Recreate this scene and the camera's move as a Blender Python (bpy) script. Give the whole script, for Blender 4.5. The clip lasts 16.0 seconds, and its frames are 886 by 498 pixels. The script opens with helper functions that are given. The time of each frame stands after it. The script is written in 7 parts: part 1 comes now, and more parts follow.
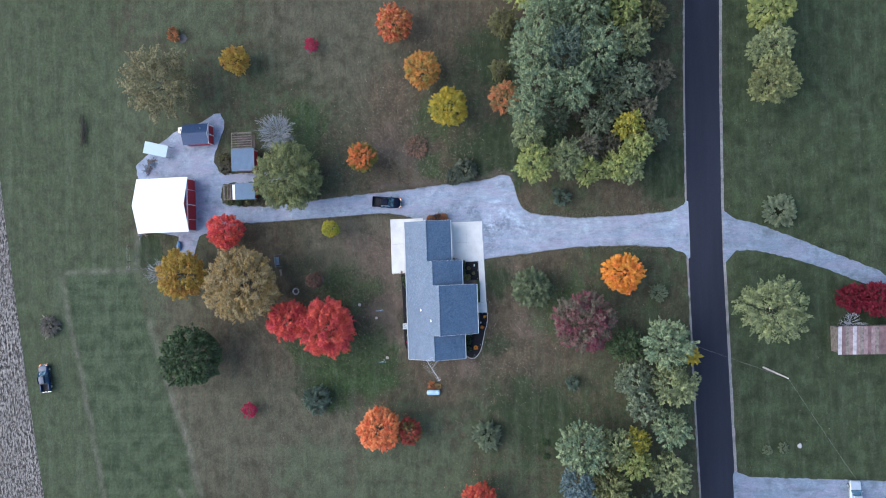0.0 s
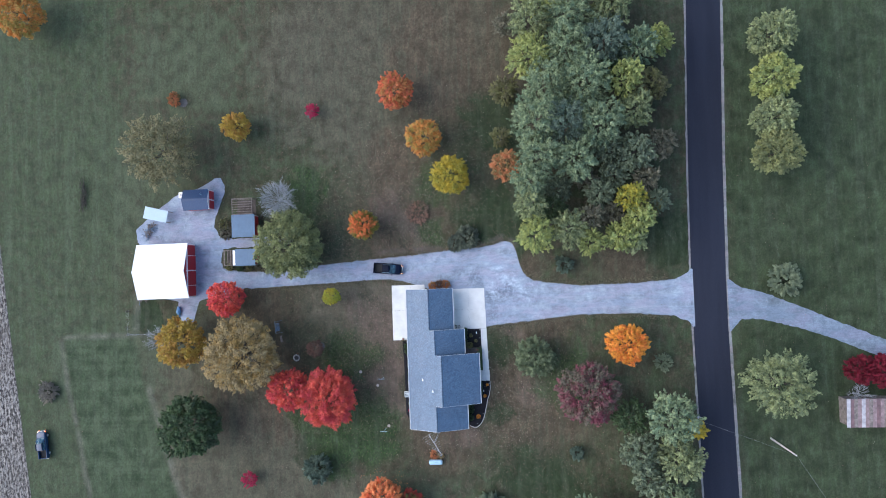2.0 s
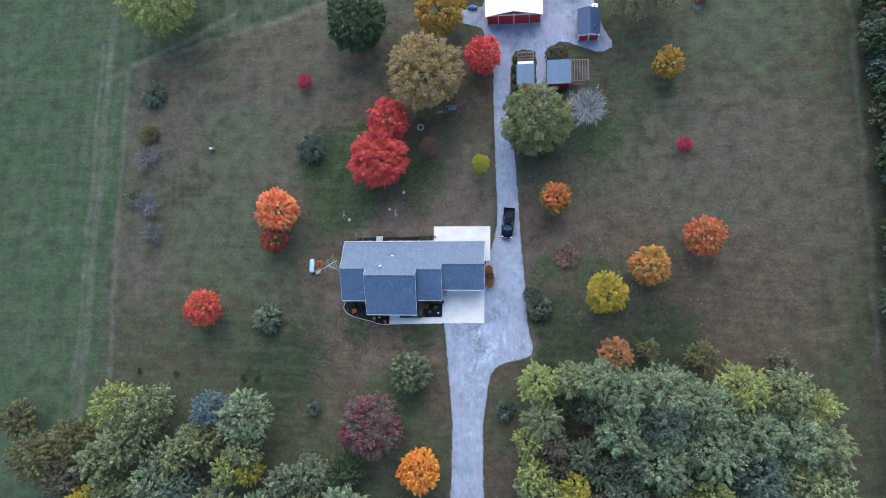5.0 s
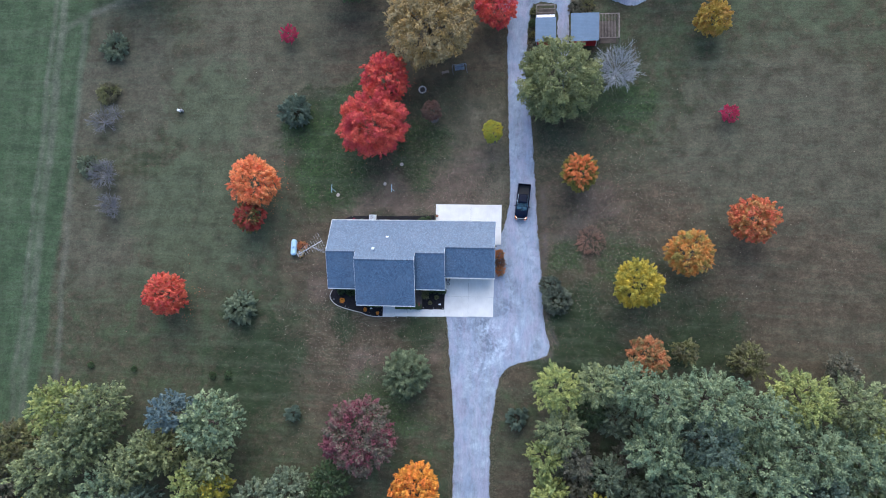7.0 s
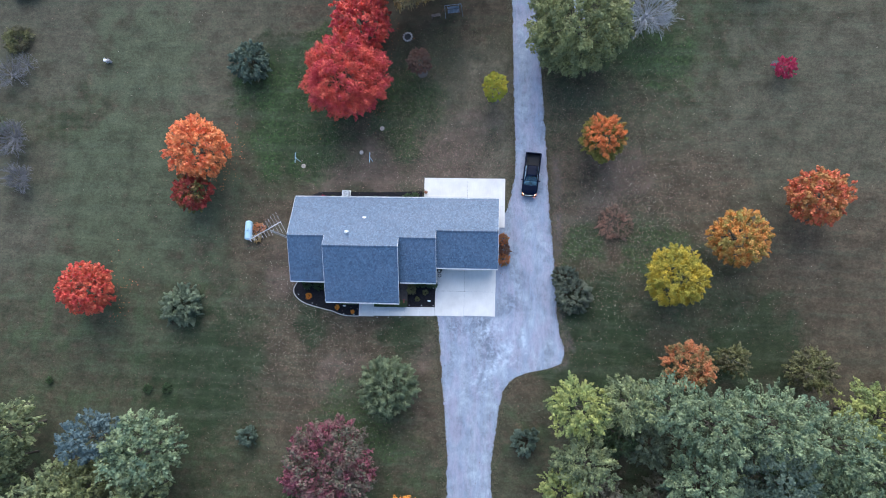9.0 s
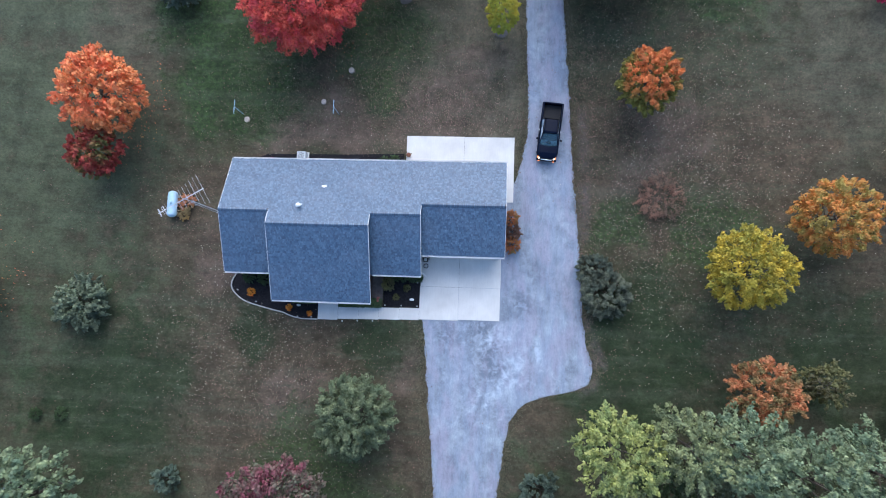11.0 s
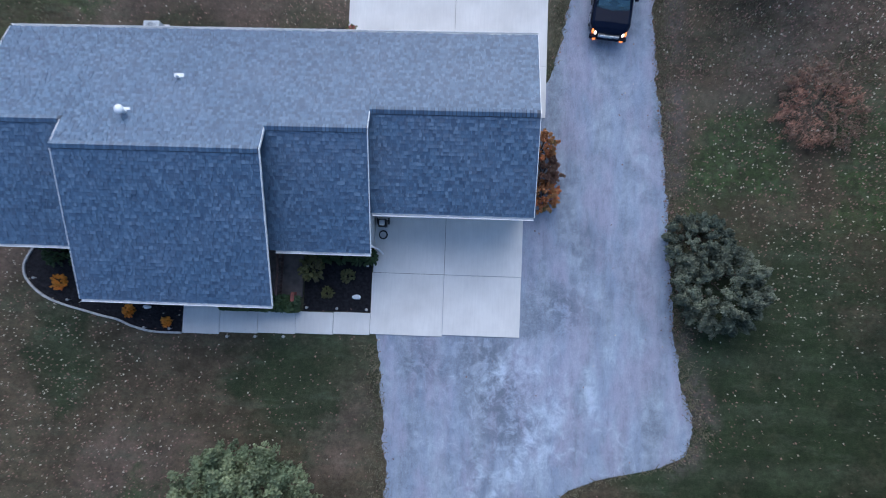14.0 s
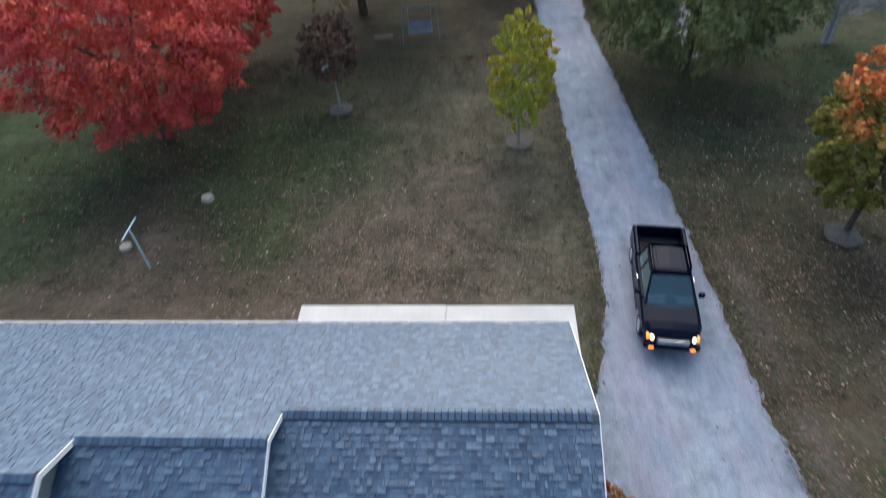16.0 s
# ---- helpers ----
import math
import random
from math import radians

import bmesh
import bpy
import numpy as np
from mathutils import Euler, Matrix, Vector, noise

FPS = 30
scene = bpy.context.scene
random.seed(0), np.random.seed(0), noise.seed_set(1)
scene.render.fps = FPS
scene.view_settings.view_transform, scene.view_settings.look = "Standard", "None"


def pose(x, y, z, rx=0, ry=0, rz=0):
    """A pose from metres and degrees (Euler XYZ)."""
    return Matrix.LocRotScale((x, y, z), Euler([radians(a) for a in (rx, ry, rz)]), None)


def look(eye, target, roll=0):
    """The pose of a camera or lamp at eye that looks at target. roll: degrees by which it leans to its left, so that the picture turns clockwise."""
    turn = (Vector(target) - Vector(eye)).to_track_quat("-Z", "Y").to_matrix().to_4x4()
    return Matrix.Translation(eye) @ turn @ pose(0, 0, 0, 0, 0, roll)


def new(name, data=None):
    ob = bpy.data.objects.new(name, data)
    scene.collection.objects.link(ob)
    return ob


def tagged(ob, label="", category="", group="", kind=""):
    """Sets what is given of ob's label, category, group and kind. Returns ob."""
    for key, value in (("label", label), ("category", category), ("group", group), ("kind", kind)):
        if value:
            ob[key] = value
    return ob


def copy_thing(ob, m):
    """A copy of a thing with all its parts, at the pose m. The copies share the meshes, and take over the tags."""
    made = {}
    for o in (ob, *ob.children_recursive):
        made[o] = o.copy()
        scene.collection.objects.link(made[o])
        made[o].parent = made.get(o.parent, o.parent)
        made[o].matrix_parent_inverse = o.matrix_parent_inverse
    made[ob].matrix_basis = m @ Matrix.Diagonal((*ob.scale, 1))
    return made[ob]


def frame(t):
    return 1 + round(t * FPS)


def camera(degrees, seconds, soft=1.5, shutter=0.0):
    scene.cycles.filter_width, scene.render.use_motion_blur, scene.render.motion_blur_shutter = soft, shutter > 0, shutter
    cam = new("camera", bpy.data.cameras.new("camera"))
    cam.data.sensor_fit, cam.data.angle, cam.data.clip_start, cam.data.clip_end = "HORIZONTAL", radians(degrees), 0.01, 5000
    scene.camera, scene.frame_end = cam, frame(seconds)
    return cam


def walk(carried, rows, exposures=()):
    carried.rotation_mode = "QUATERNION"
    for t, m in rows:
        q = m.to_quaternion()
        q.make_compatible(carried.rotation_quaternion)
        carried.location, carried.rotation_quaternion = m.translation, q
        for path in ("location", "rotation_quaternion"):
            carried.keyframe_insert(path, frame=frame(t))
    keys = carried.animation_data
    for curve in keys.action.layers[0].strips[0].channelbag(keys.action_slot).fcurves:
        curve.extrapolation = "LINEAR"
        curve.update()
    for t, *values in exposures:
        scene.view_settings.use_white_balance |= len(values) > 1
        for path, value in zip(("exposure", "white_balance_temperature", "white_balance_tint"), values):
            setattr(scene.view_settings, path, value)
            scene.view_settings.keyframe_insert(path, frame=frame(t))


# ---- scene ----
cam = camera(71.6, 16.0, soft=1.0, shutter=0.45)
PATH = [
    (0, (-5.594, -4.714, 104.47), (-5.573, -4.495, 102.483), -86.5),
    (0.5, (-2.921, -4.87, 104.254), (-2.895, -4.65, 102.266), -85.4),
    (1, (-0.351, -4.975, 104.041), (-0.318, -4.755, 102.053), -83.7),
    (1.5, (1.997, -5.122, 103.845), (2.042, -4.9, 101.858), -81.2),
    (2, (3.661, -5.048, 103.698), (3.722, -4.823, 101.711), -77.1),
    (2.3, (4.222, -4.558, 103.713), (4.282, -4.34, 101.726), -77.3),
    (2.5, (4.54, -4.175, 103.682), (4.591, -3.927, 101.698), -72.1),
    (2.6, (4.725, -3.98, 103.717), (4.75, -3.692, 101.738), -67.3),
    (2.7, (4.907, -3.786, 103.752), (4.906, -3.457, 101.779), -61.4),
    (2.9, (5.317, -3.399, 103.742), (5.244, -3.05, 101.774), -52.6),
    (3, (5.501, -3.212, 103.729), (5.401, -2.867, 101.762), -50.6),
    (3.2, (5.792, -2.901, 103.696), (5.642, -2.565, 101.73), -47.4),
    (3.5, (6.119, -2.55, 103.599), (5.918, -2.231, 101.635), -44.3),
    (3.8, (6.447, -2.533, 103.639), (6.215, -2.227, 101.676), -42.9),
    (4, (6.545, -2.562, 103.446), (6.294, -2.262, 101.485), -42.7),
    (6.5, (4.023, -2.92, 88.745), (3.768, -2.637, 86.782), -40.8),
    (7, (2.754, -2.4, 85.505), (2.524, -2.129, 83.537), -39.0),
    (7.5, (1.712, -1.813, 81.673), (1.502, -1.557, 79.7), -38.0),
    (8, (0.987, -1.346, 77.596), (0.792, -1.1, 75.621), -37.1),
    (8.5, (0.32, -0.954, 73.509), (0.139, -0.715, 71.531), -35.6),
    (9, (-0.281, -0.473, 69.672), (-0.445, -0.246, 67.692), -34.5),
    (11.5, (-1.517, 1.112, 47.723), (-1.648, 1.298, 45.736), -33.3),
    (12, (-1.908, 1.745, 43.538), (-2.022, 1.903, 41.548), -34.0),
    (12.5, (-2.329, 2.001, 39.529), (-2.422, 2.145, 37.536), -31.2),
    (13, (-2.288, 2.4, 35.481), (-2.38, 2.52, 33.487), -35.2),
    (13.5, (-2.312, 2.417, 31.775), (-2.403, 2.528, 29.78), -37.4),
    (14, (-2.389, 2.031, 28.102), (-2.474, 2.163, 26.108), -30.8),
    (14.5, (-2.327, 2.013, 24.825), (-2.411, 2.142, 22.831), -31.4),
    (15, (-2.307, 2.08, 21.619), (-2.404, 2.584, 19.686), -9.2),
    (15.5, (-2.299, 2.217, 18.811), (-2.42, 3.207, 17.078), -5.5),
    (16, (-2.2, 2.158, 16.084), (-2.323, 3.585, 14.688), -3.9),
]
# the camera's own exposure and white balance
EXPOSURES = [(0, 1.33, 6020, 9), (4, 1.33, 5930, 9), (6.5, 1.32, 5900, 10), (9, 1.35, 5880, 9), (11.5, 1.2, 5720, 9), (13, 0.96, 5540, 10), (14.0, 0.83, 5620, 10), (14.5, 0.73, 6200, 10), (15.0, 0.66, 6680, 6), (15.5, 0.89, 6750, 6), (16, 1.19, 6700, 6)]
walk(cam, [(t, look(eye, target, roll)) for t, eye, target, roll in PATH], EXPOSURES)

# ---- sky and sun: a soft overcast dusk, brightest low over the fields behind the barn ----
SUN_UP, SUN_ROT = radians(40), radians(0)
world = bpy.data.worlds.new("world")
scene.world = world
world.use_nodes = True
wn = world.node_tree
sky = wn.nodes.new("ShaderNodeTexSky")
sky.sky_type, sky.sun_disc = "NISHITA", False
sky.sun_elevation, sky.sun_rotation, sky.air_density, sky.dust_density = SUN_UP, SUN_ROT, 1.0, 1.5
wn.links.new(sky.outputs[0], wn.nodes["Background"].inputs[0])
wn.nodes["Background"].inputs[1].default_value = 0.13
sun = new("sun", bpy.data.lights.new("sun", "SUN"))
sun.data.energy, sun.data.angle, sun.data.color = 1.35, radians(80), (1.0, 0.955, 0.91)
sun.matrix_world = look((0, 100 * math.cos(SUN_UP), 100 * math.sin(SUN_UP)), (0, 0, 0))


# ---- materials ----
def nodes_of(name):
    m = bpy.data.materials.new(name)
    m.use_nodes = True
    return m, m.node_tree, m.node_tree.nodes["Principled BSDF"]


def node(tree, kind, **sockets):
    n = tree.nodes.new(kind)
    for key, value in sockets.items():
        n.inputs[key].default_value = value
    return n


def pos(tree):
    return tree.nodes.new("ShaderNodeNewGeometry").outputs["Position"]


def noise_at(tree, vec, scale, detail=4.0, rough=0.55, stretch=None):
    if stretch:
        mp = tree.nodes.new("ShaderNodeMapping")
        mp.inputs["Scale"].default_value = stretch[:3]
        if len(stretch) > 3:
            mp.inputs["Rotation"].default_value = (0, 0, stretch[3])
        tree.links.new(vec, mp.inputs["Vector"])
        vec = mp.outputs[0]
    n = node(tree, "ShaderNodeTexNoise", Scale=scale, Detail=detail, Roughness=rough)
    tree.links.new(vec, n.inputs["Vector"])
    return n.outputs["Fac"]


def ramp(tree, fac, lo, hi, c0=(0, 0, 0), c1=(1, 1, 1)):
    n = tree.nodes.new("ShaderNodeValToRGB")
    n.color_ramp.elements[0].position, n.color_ramp.elements[1].position = lo, hi
    n.color_ramp.elements[0].color, n.color_ramp.elements[1].color = (*c0, 1), (*c1, 1)
    tree.links.new(fac, n.inputs[0])
    return n.outputs[0]


def put(tree, socket, value):
    if isinstance(value, bpy.types.NodeSocket):
        tree.links.new(value, socket)
    elif isinstance(value, (tuple, list)):
        socket.default_value = (*value[:3], 1)
    else:
        socket.default_value = value


def mix(tree, fac, a, b, blend="MIX"):
    n = tree.nodes.new("ShaderNodeMix")
    n.data_type, n.blend_type = "RGBA", blend
    put(tree, n.inputs[0], fac)
    put(tree, n.inputs[6], a)
    put(tree, n.inputs[7], b)
    return n.outputs[2]


def maths(tree, op, a, b=0.0, clamp=False):
    n = tree.nodes.new("ShaderNodeMath")
    n.operation, n.use_clamp = op, clamp
    put(tree, n.inputs[0], a)
    put(tree, n.inputs[1], b)
    return n.outputs[0]


def bump(tree, bsdf, height, strength, distance):
    b = node(tree, "ShaderNodeBump", Strength=strength, Distance=distance)
    tree.links.new(height, b.inputs["Height"])
    tree.links.new(b.outputs[0], bsdf.inputs["Normal"])


def plain(name, color, rough=0.6, metal=0.0, vary=0.12, scale=3.0, spec=0.5, relief=0.0):
    """One paint, metal or plastic, with stains at two sizes."""
    m, t, b = nodes_of(name)
    p = pos(t)
    dark = tuple(c * (1 - vary * 1.6) for c in color)
    lite = tuple(min(1, c * (1 + vary)) for c in color)
    big = noise_at(t, p, scale, 5)
    fine = noise_at(t, p, scale * 14, 3)
    col = mix(t, ramp(t, big, 0.3, 0.7), dark, lite)
    col = mix(t, maths(t, "MULTIPLY", fine, vary), col, dark)
    put(t, b.inputs["Base Color"], col)
    put(t, b.inputs["Roughness"], ramp(t, big, 0.2, 0.8, (rough * 0.85,) * 3, (min(1, rough * 1.15),) * 3))
    b.inputs["Metallic"].default_value = metal
    b.inputs["Specular IOR Level"].default_value = spec
    if relief:
        bump(t, b, fine, 0.5, relief)
    return m


def tint_by(tree, which):
    """A random number for each joined piece or each object."""
    if which == "island":
        return tree.nodes.new("ShaderNodeNewGeometry").outputs["Random Per Island"]
    return tree.nodes.new("ShaderNodeObjectInfo").outputs["Random"]


def leaf_mat(name, a, b2, c=None, trans=0.18, patch=0.55, above=None, dim=0.30):
    """Foliage: colours a and b2 leaf by leaf, colour c in boughs, and a shade of its own for each tree."""
    m, t, b = nodes_of(name)
    obj = t.nodes.new("ShaderNodeTexCoord").outputs["Object"]
    rnd = tint_by(t, "island")
    col = mix(t, rnd, a, b2)
    if c:
        where = ramp(t, noise_at(t, obj, patch, 2), 0.45, 0.6)
        if above:
            sep = t.nodes.new("ShaderNodeSeparateXYZ")
            t.links.new(obj, sep.inputs[0])
            up = maths(t, "ADD", sep.outputs[2], maths(t, "MULTIPLY", noise_at(t, obj, 0.8, 2), 2.4))
            where = maths(t, "SUBTRACT", up, above + 1.2, True)
        col = mix(t, where, col, c)
    # shaded gaps between leaf clumps, put into the colour as noise patches dim darkens
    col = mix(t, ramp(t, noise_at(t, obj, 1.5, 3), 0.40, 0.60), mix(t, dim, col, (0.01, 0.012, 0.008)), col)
    own = tint_by(t, "object")
    col = mix(t, maths(t, "MULTIPLY", own, 0.22), col, mix(t, 0.5, col, (0.02, 0.024, 0.016)))
    put(t, b.inputs["Base Color"], col)
    b.inputs["Roughness"].default_value = 0.62
    b.inputs["Specular IOR Level"].default_value = 0.25
    tr = t.nodes.new("ShaderNodeBsdfTranslucent")
    put(t, tr.inputs["Color"], col)
    ms = t.nodes.new("ShaderNodeMixShader")
    ms.inputs[0].default_value = trans
    t.links.new(b.outputs[0], ms.inputs[1])
    t.links.new(tr.outputs[0], ms.inputs[2])
    t.links.new(ms.outputs[0], t.nodes["Material Output"].inputs["Surface"])
    return m


# ---- mesh helpers ----
def mesh_from(name, verts, faces, material, smooth=False):
    me = bpy.data.meshes.new(name)
    me.from_pydata([tuple(v) for v in verts], [], faces)
    if material:
        me.materials.append(material)
    if smooth:
        me.polygons.foreach_set("use_smooth", [True] * len(me.polygons))
    me.update()
    return me


def quads_mesh(name, verts, material):
    """A mesh of loose quads from an (n, 4, 3) array."""
    n = len(verts)
    me = bpy.data.meshes.new(name)
    me.vertices.add(4 * n)
    me.vertices.foreach_set("co", np.asarray(verts, dtype=np.float32).ravel())
    me.loops.add(4 * n)
    me.loops.foreach_set("vertex_index", np.arange(4 * n, dtype=np.int32))
    me.polygons.add(n)
    me.polygons.foreach_set("loop_start", np.arange(0, 4 * n, 4, dtype=np.int32))
    me.materials.append(material)
    me.update(calc_edges=True)
    return me


def part(name, bm, material, parent, label="", m=None):
    """Links a bmesh as one mesh object under a thing or under a part."""
    me = bpy.data.meshes.new(name)
    bm.to_mesh(me)
    bm.free()
    me.materials.append(material)
    ob = new(name, me)
    ob.parent = parent
    if m is not None:
        ob.matrix_basis = m
    if label:
        tagged(ob, label)
    return ob


def thing(name, x, y, z, label, category, group="", kind="", rz=0.0):
    """The Empty at a thing's base."""
    ob = new(name)
    ob.empty_display_size = 0.2
    ob.matrix_basis = pose(x, y, z, 0, 0, rz)
    return tagged(ob, label, category, group, kind)


def box(bm, x0, y0, z0, x1, y1, z1, bevel=0.0, m=None):
    """A box between two corners, its edges rounded by bevel."""
    c = Matrix.Translation(((x0 + x1) / 2, (y0 + y1) / 2, (z0 + z1) / 2)) @ Matrix.Diagonal((abs(x1 - x0), abs(y1 - y0), abs(z1 - z0), 1))
    made = bmesh.ops.create_cube(bm, size=1, matrix=(m @ c) if m is not None else c)
    if bevel:
        edges = {e for v in made["verts"] for e in v.link_edges}
        bmesh.ops.bevel(bm, geom=list(edges), offset=bevel, segments=1, affect="EDGES")
    return bm


def boxes(*specs, bevel=0.0):
    bm = bmesh.new()
    for s in specs:
        box(bm, *s, bevel=bevel)
    return bm


def tube(bm, a, b, r0, r1, sides=8):
    """A tapered bar from a to b."""
    a, b = Vector(a), Vector(b)
    way = b - a
    m = Matrix.Translation((a + b) / 2) @ way.to_track_quat("Z", "Y").to_matrix().to_4x4()
    bmesh.ops.create_cone(bm, cap_ends=True, segments=sides, radius1=r0, radius2=r1, depth=way.length, matrix=m)
    return bm


def between(xs, ys, x):
    return float(np.interp(x, xs, ys))


def strip(name, stations, low, high, z, material, step=0.5, across=6, rough=0.12, along="y", seed=3, relief=0.0):
    """A sheet of ground cover with ragged edges: at each station, from the low edge to the high edge."""
    rows = np.arange(stations[0], stations[-1] + step, step)
    verts, faces = [], []
    for i, s in enumerate(rows):
        a, b = between(stations, low, s), between(stations, high, s)
        a += rough * (noise.noise((s * 0.9, seed, 0)) + 0.7 * noise.noise((s * 2.7, seed, 5)))
        b += rough * (noise.noise((s * 0.9, seed + 9, 0)) + 0.7 * noise.noise((s * 2.7, seed + 9, 5)) + 0.6 * noise.noise((s * 6.1, seed + 9, 7)))
        for j in range(across + 1):
            w = a + (b - a) * j / across
            edge = 0.0 if j in (0, across) else z
            if relief:
                edge += relief * noise.noise((s * 0.35, w * 0.8, seed)) * (j not in (0, across))
            verts.append((w, s, max(edge, 0.004)) if along == "y" else (s, w, max(edge, 0.004)))
    for i in range(len(rows) - 1):
        for j in range(across):
            a = i * (across + 1) + j
            q = (a, a + 1, a + across + 2, a + across + 1)
            faces.append(q if along == "y" else q[::-1])
    return new(name, mesh_from(name, verts, faces, material, smooth=True))


# ---- the ground's materials ----
def line_mask(t, p, a, b, half, soft=0.5):
    """1 within half metres of the line from a to b, fading out over soft metres."""
    d = Vector((b[0] - a[0], b[1] - a[1]))
    length = d.length
    d.normalize()
    sep = t.nodes.new("ShaderNodeSeparateXYZ")
    t.links.new(p, sep.inputs[0])
    x, y = maths(t, "SUBTRACT", sep.outputs[0], a[0]), maths(t, "SUBTRACT", sep.outputs[1], a[1])
    u = maths(t, "ADD", maths(t, "MULTIPLY", x, d.x), maths(t, "MULTIPLY", y, d.y))
    v = maths(t, "ABSOLUTE", maths(t, "SUBTRACT", maths(t, "MULTIPLY", y, d.x), maths(t, "MULTIPLY", x, d.y)))
    side = maths(t, "DIVIDE", maths(t, "SUBTRACT", half + soft, v), soft, True)
    ends = maths(t, "MULTIPLY", maths(t, "DIVIDE", u, 1.0, True), maths(t, "SUBTRACT", length, u, True))
    return maths(t, "MULTIPLY", side, ends)


def disc_mask(t, p, x, y, radius, soft):
    n = t.nodes.new("ShaderNodeVectorMath")
    n.operation = "DISTANCE"
    t.links.new(p, n.inputs[0])
    n.inputs[1].default_value = (x, y, 0)
    return maths(t, "DIVIDE", maths(t, "SUBTRACT", radius + soft, n.outputs["Value"]), soft, True)


def side_mask(t, p, nx, ny, c, soft):
    """1 where nx*x + ny*y is over c."""
    sep = t.nodes.new("ShaderNodeSeparateXYZ")
    t.links.new(p, sep.inputs[0])
    s = maths(t, "ADD", maths(t, "MULTIPLY", sep.outputs[0], nx), maths(t, "MULTIPLY", sep.outputs[1], ny))
    return maths(t, "DIVIDE", maths(t, "SUBTRACT", s, c), soft, True)


def make_grass():
    m, t, b = nodes_of("autumn_grass")
    p = pos(t)
    wob = t.nodes.new("ShaderNodeVectorMath")
    wob.operation = "MULTIPLY_ADD"
    nz = node(t, "ShaderNodeTexNoise", Scale=0.12, Detail=4.0)
    t.links.new(p, nz.inputs["Vector"])
    t.links.new(nz.outputs["Color"], wob.inputs[0])
    wob.inputs[1].default_value = (6, 6, 0)
    shift = t.nodes.new("ShaderNodeVectorMath")
    t.links.new(p, shift.inputs[0])
    shift.inputs[1].default_value = (-3, -3, 0)
    t.links.new(shift.outputs[0], wob.inputs[2])
    q = wob.outputs[0]
    big = noise_at(t, p, 0.045, 4)
    mid = noise_at(t, p, 0.35, 5, 0.6)
    fine = noise_at(t, p, 2.2, 7, 0.72)
    blades = noise_at(t, p, 26.0, 2, 0.7)
    drift = noise_at(t, q, 0.42, 5, 0.62)
    mow_x = noise_at(t, p, 0.5, 2, 0.5, (0.06, 1.4, 1))
    mow_y = noise_at(t, p, 0.5, 2, 0.5, (1.4, 0.05, 1))
    green, dry, brown = GRASS_GREEN, GRASS_DRY, GRASS_BROWN
    patch = noise_at(t, p, 0.9, 6, 0.68)
    tuft = noise_at(t, p, 2.6, 5, 0.7)
    col = mix(t, ramp(t, big, 0.38, 0.62), green, dry)
    col = mix(t, ramp(t, mid, 0.42, 0.66), col, GRASS_OLIVE)
    col = mix(t, maths(t, "MULTIPLY", ramp(t, patch, 0.48, 0.62), 0.7), col, brown)
    col = mix(t, maths(t, "MULTIPLY", ramp(t, tuft, 0.52, 0.68), 0.65), col, GRASS_LUSH)
    col = mix(t, maths(t, "MULTIPLY", ramp(t, drift, 0.48, 0.60), 0.75), col, GRASS_MOSS)
    # worn brown, pale dry and lush dark stretches, ragged at their edges
    ragged = maths(t, "ADD", maths(t, "MULTIPLY", maths(t, "SUBTRACT", drift, 0.5), 2.6), maths(t, "MULTIPLY", maths(t, "SUBTRACT", fine, 0.5), 0.9))

    def stretch_of(discs, share, colour, under):
        mask = None
        for x, y, r, soft in discs:
            one = disc_mask(t, q, x, y, r, soft)
            mask = one if mask is None else maths(t, "MAXIMUM", mask, one)
        fade = maths(t, "MULTIPLY", mask, 4.0, True)
        edge = ramp(t, maths(t, "ADD", mask, ragged), 0.25, 0.85)
        return mix(t, maths(t, "MULTIPLY", maths(t, "MULTIPLY", edge, fade), share), under, colour)

    col = stretch_of(DRY_SPOTS, 0.75, GRASS_TAN, col)
    col = stretch_of(STRAW_SPOTS, 0.8, mix(t, ramp(t, tuft, 0.42, 0.62), GRASS_STRAW, GRASS_TAN), col)
    col = stretch_of(BROWN_SPOTS, 0.85, mix(t, ramp(t, patch, 0.4, 0.6), brown, GRASS_UMBER), col)
    col = stretch_of(PINK_SPOTS, 0.7, GRASS_RUST, col)
    col = stretch_of(LIGHT_SPOTS, 0.8, GRASS_LIGHT, col)
    col = stretch_of(LUSH_SPOTS, 0.85, GRASS_LUSH, col)
    col = stretch_of(GREEN_SPOTS, 0.8, mix(t, ramp(t, tuft, 0.4, 0.6), GRASS_VIVID, GRASS_LUSH), col)
    far = side_mask(t, q, 0, -1, 38, 3)
    col = mix(t, maths(t, "MULTIPLY", far, 0.8), col, mix(t, ramp(t, drift, 0.36, 0.62), mix(t, ramp(t, big, 0.40, 0.60), GRASS_LUSH, GRASS_FAR), GRASS_MOSS))
    # the hay field beyond the fence row
    sway = t.nodes.new("ShaderNodeVectorMath")
    sway.operation = "MULTIPLY_ADD"
    t.links.new(nz.outputs["Color"], sway.inputs[0])
    sway.inputs[1].default_value = (2.0, 2.0, 0)
    lean = t.nodes.new("ShaderNodeVectorMath")
    t.links.new(p, lean.inputs[0])
    lean.inputs[1].default_value = (-1.0, -1.0, 0)
    t.links.new(lean.outputs[0], sway.inputs[2])
    wide = sway.outputs[0]
    # the paddock behind the lawn, between its two boundary lines
    paddock = maths(t, "MULTIPLY", side_mask(t, wide, -0.286, 1.0, 64.9, 1.2), side_mask(t, wide, 0.175, -1.0, -78.5, 1.0))
    paddock = maths(t, "MULTIPLY", paddock, side_mask(t, wide, -1, 0, 6.5, 0.8))
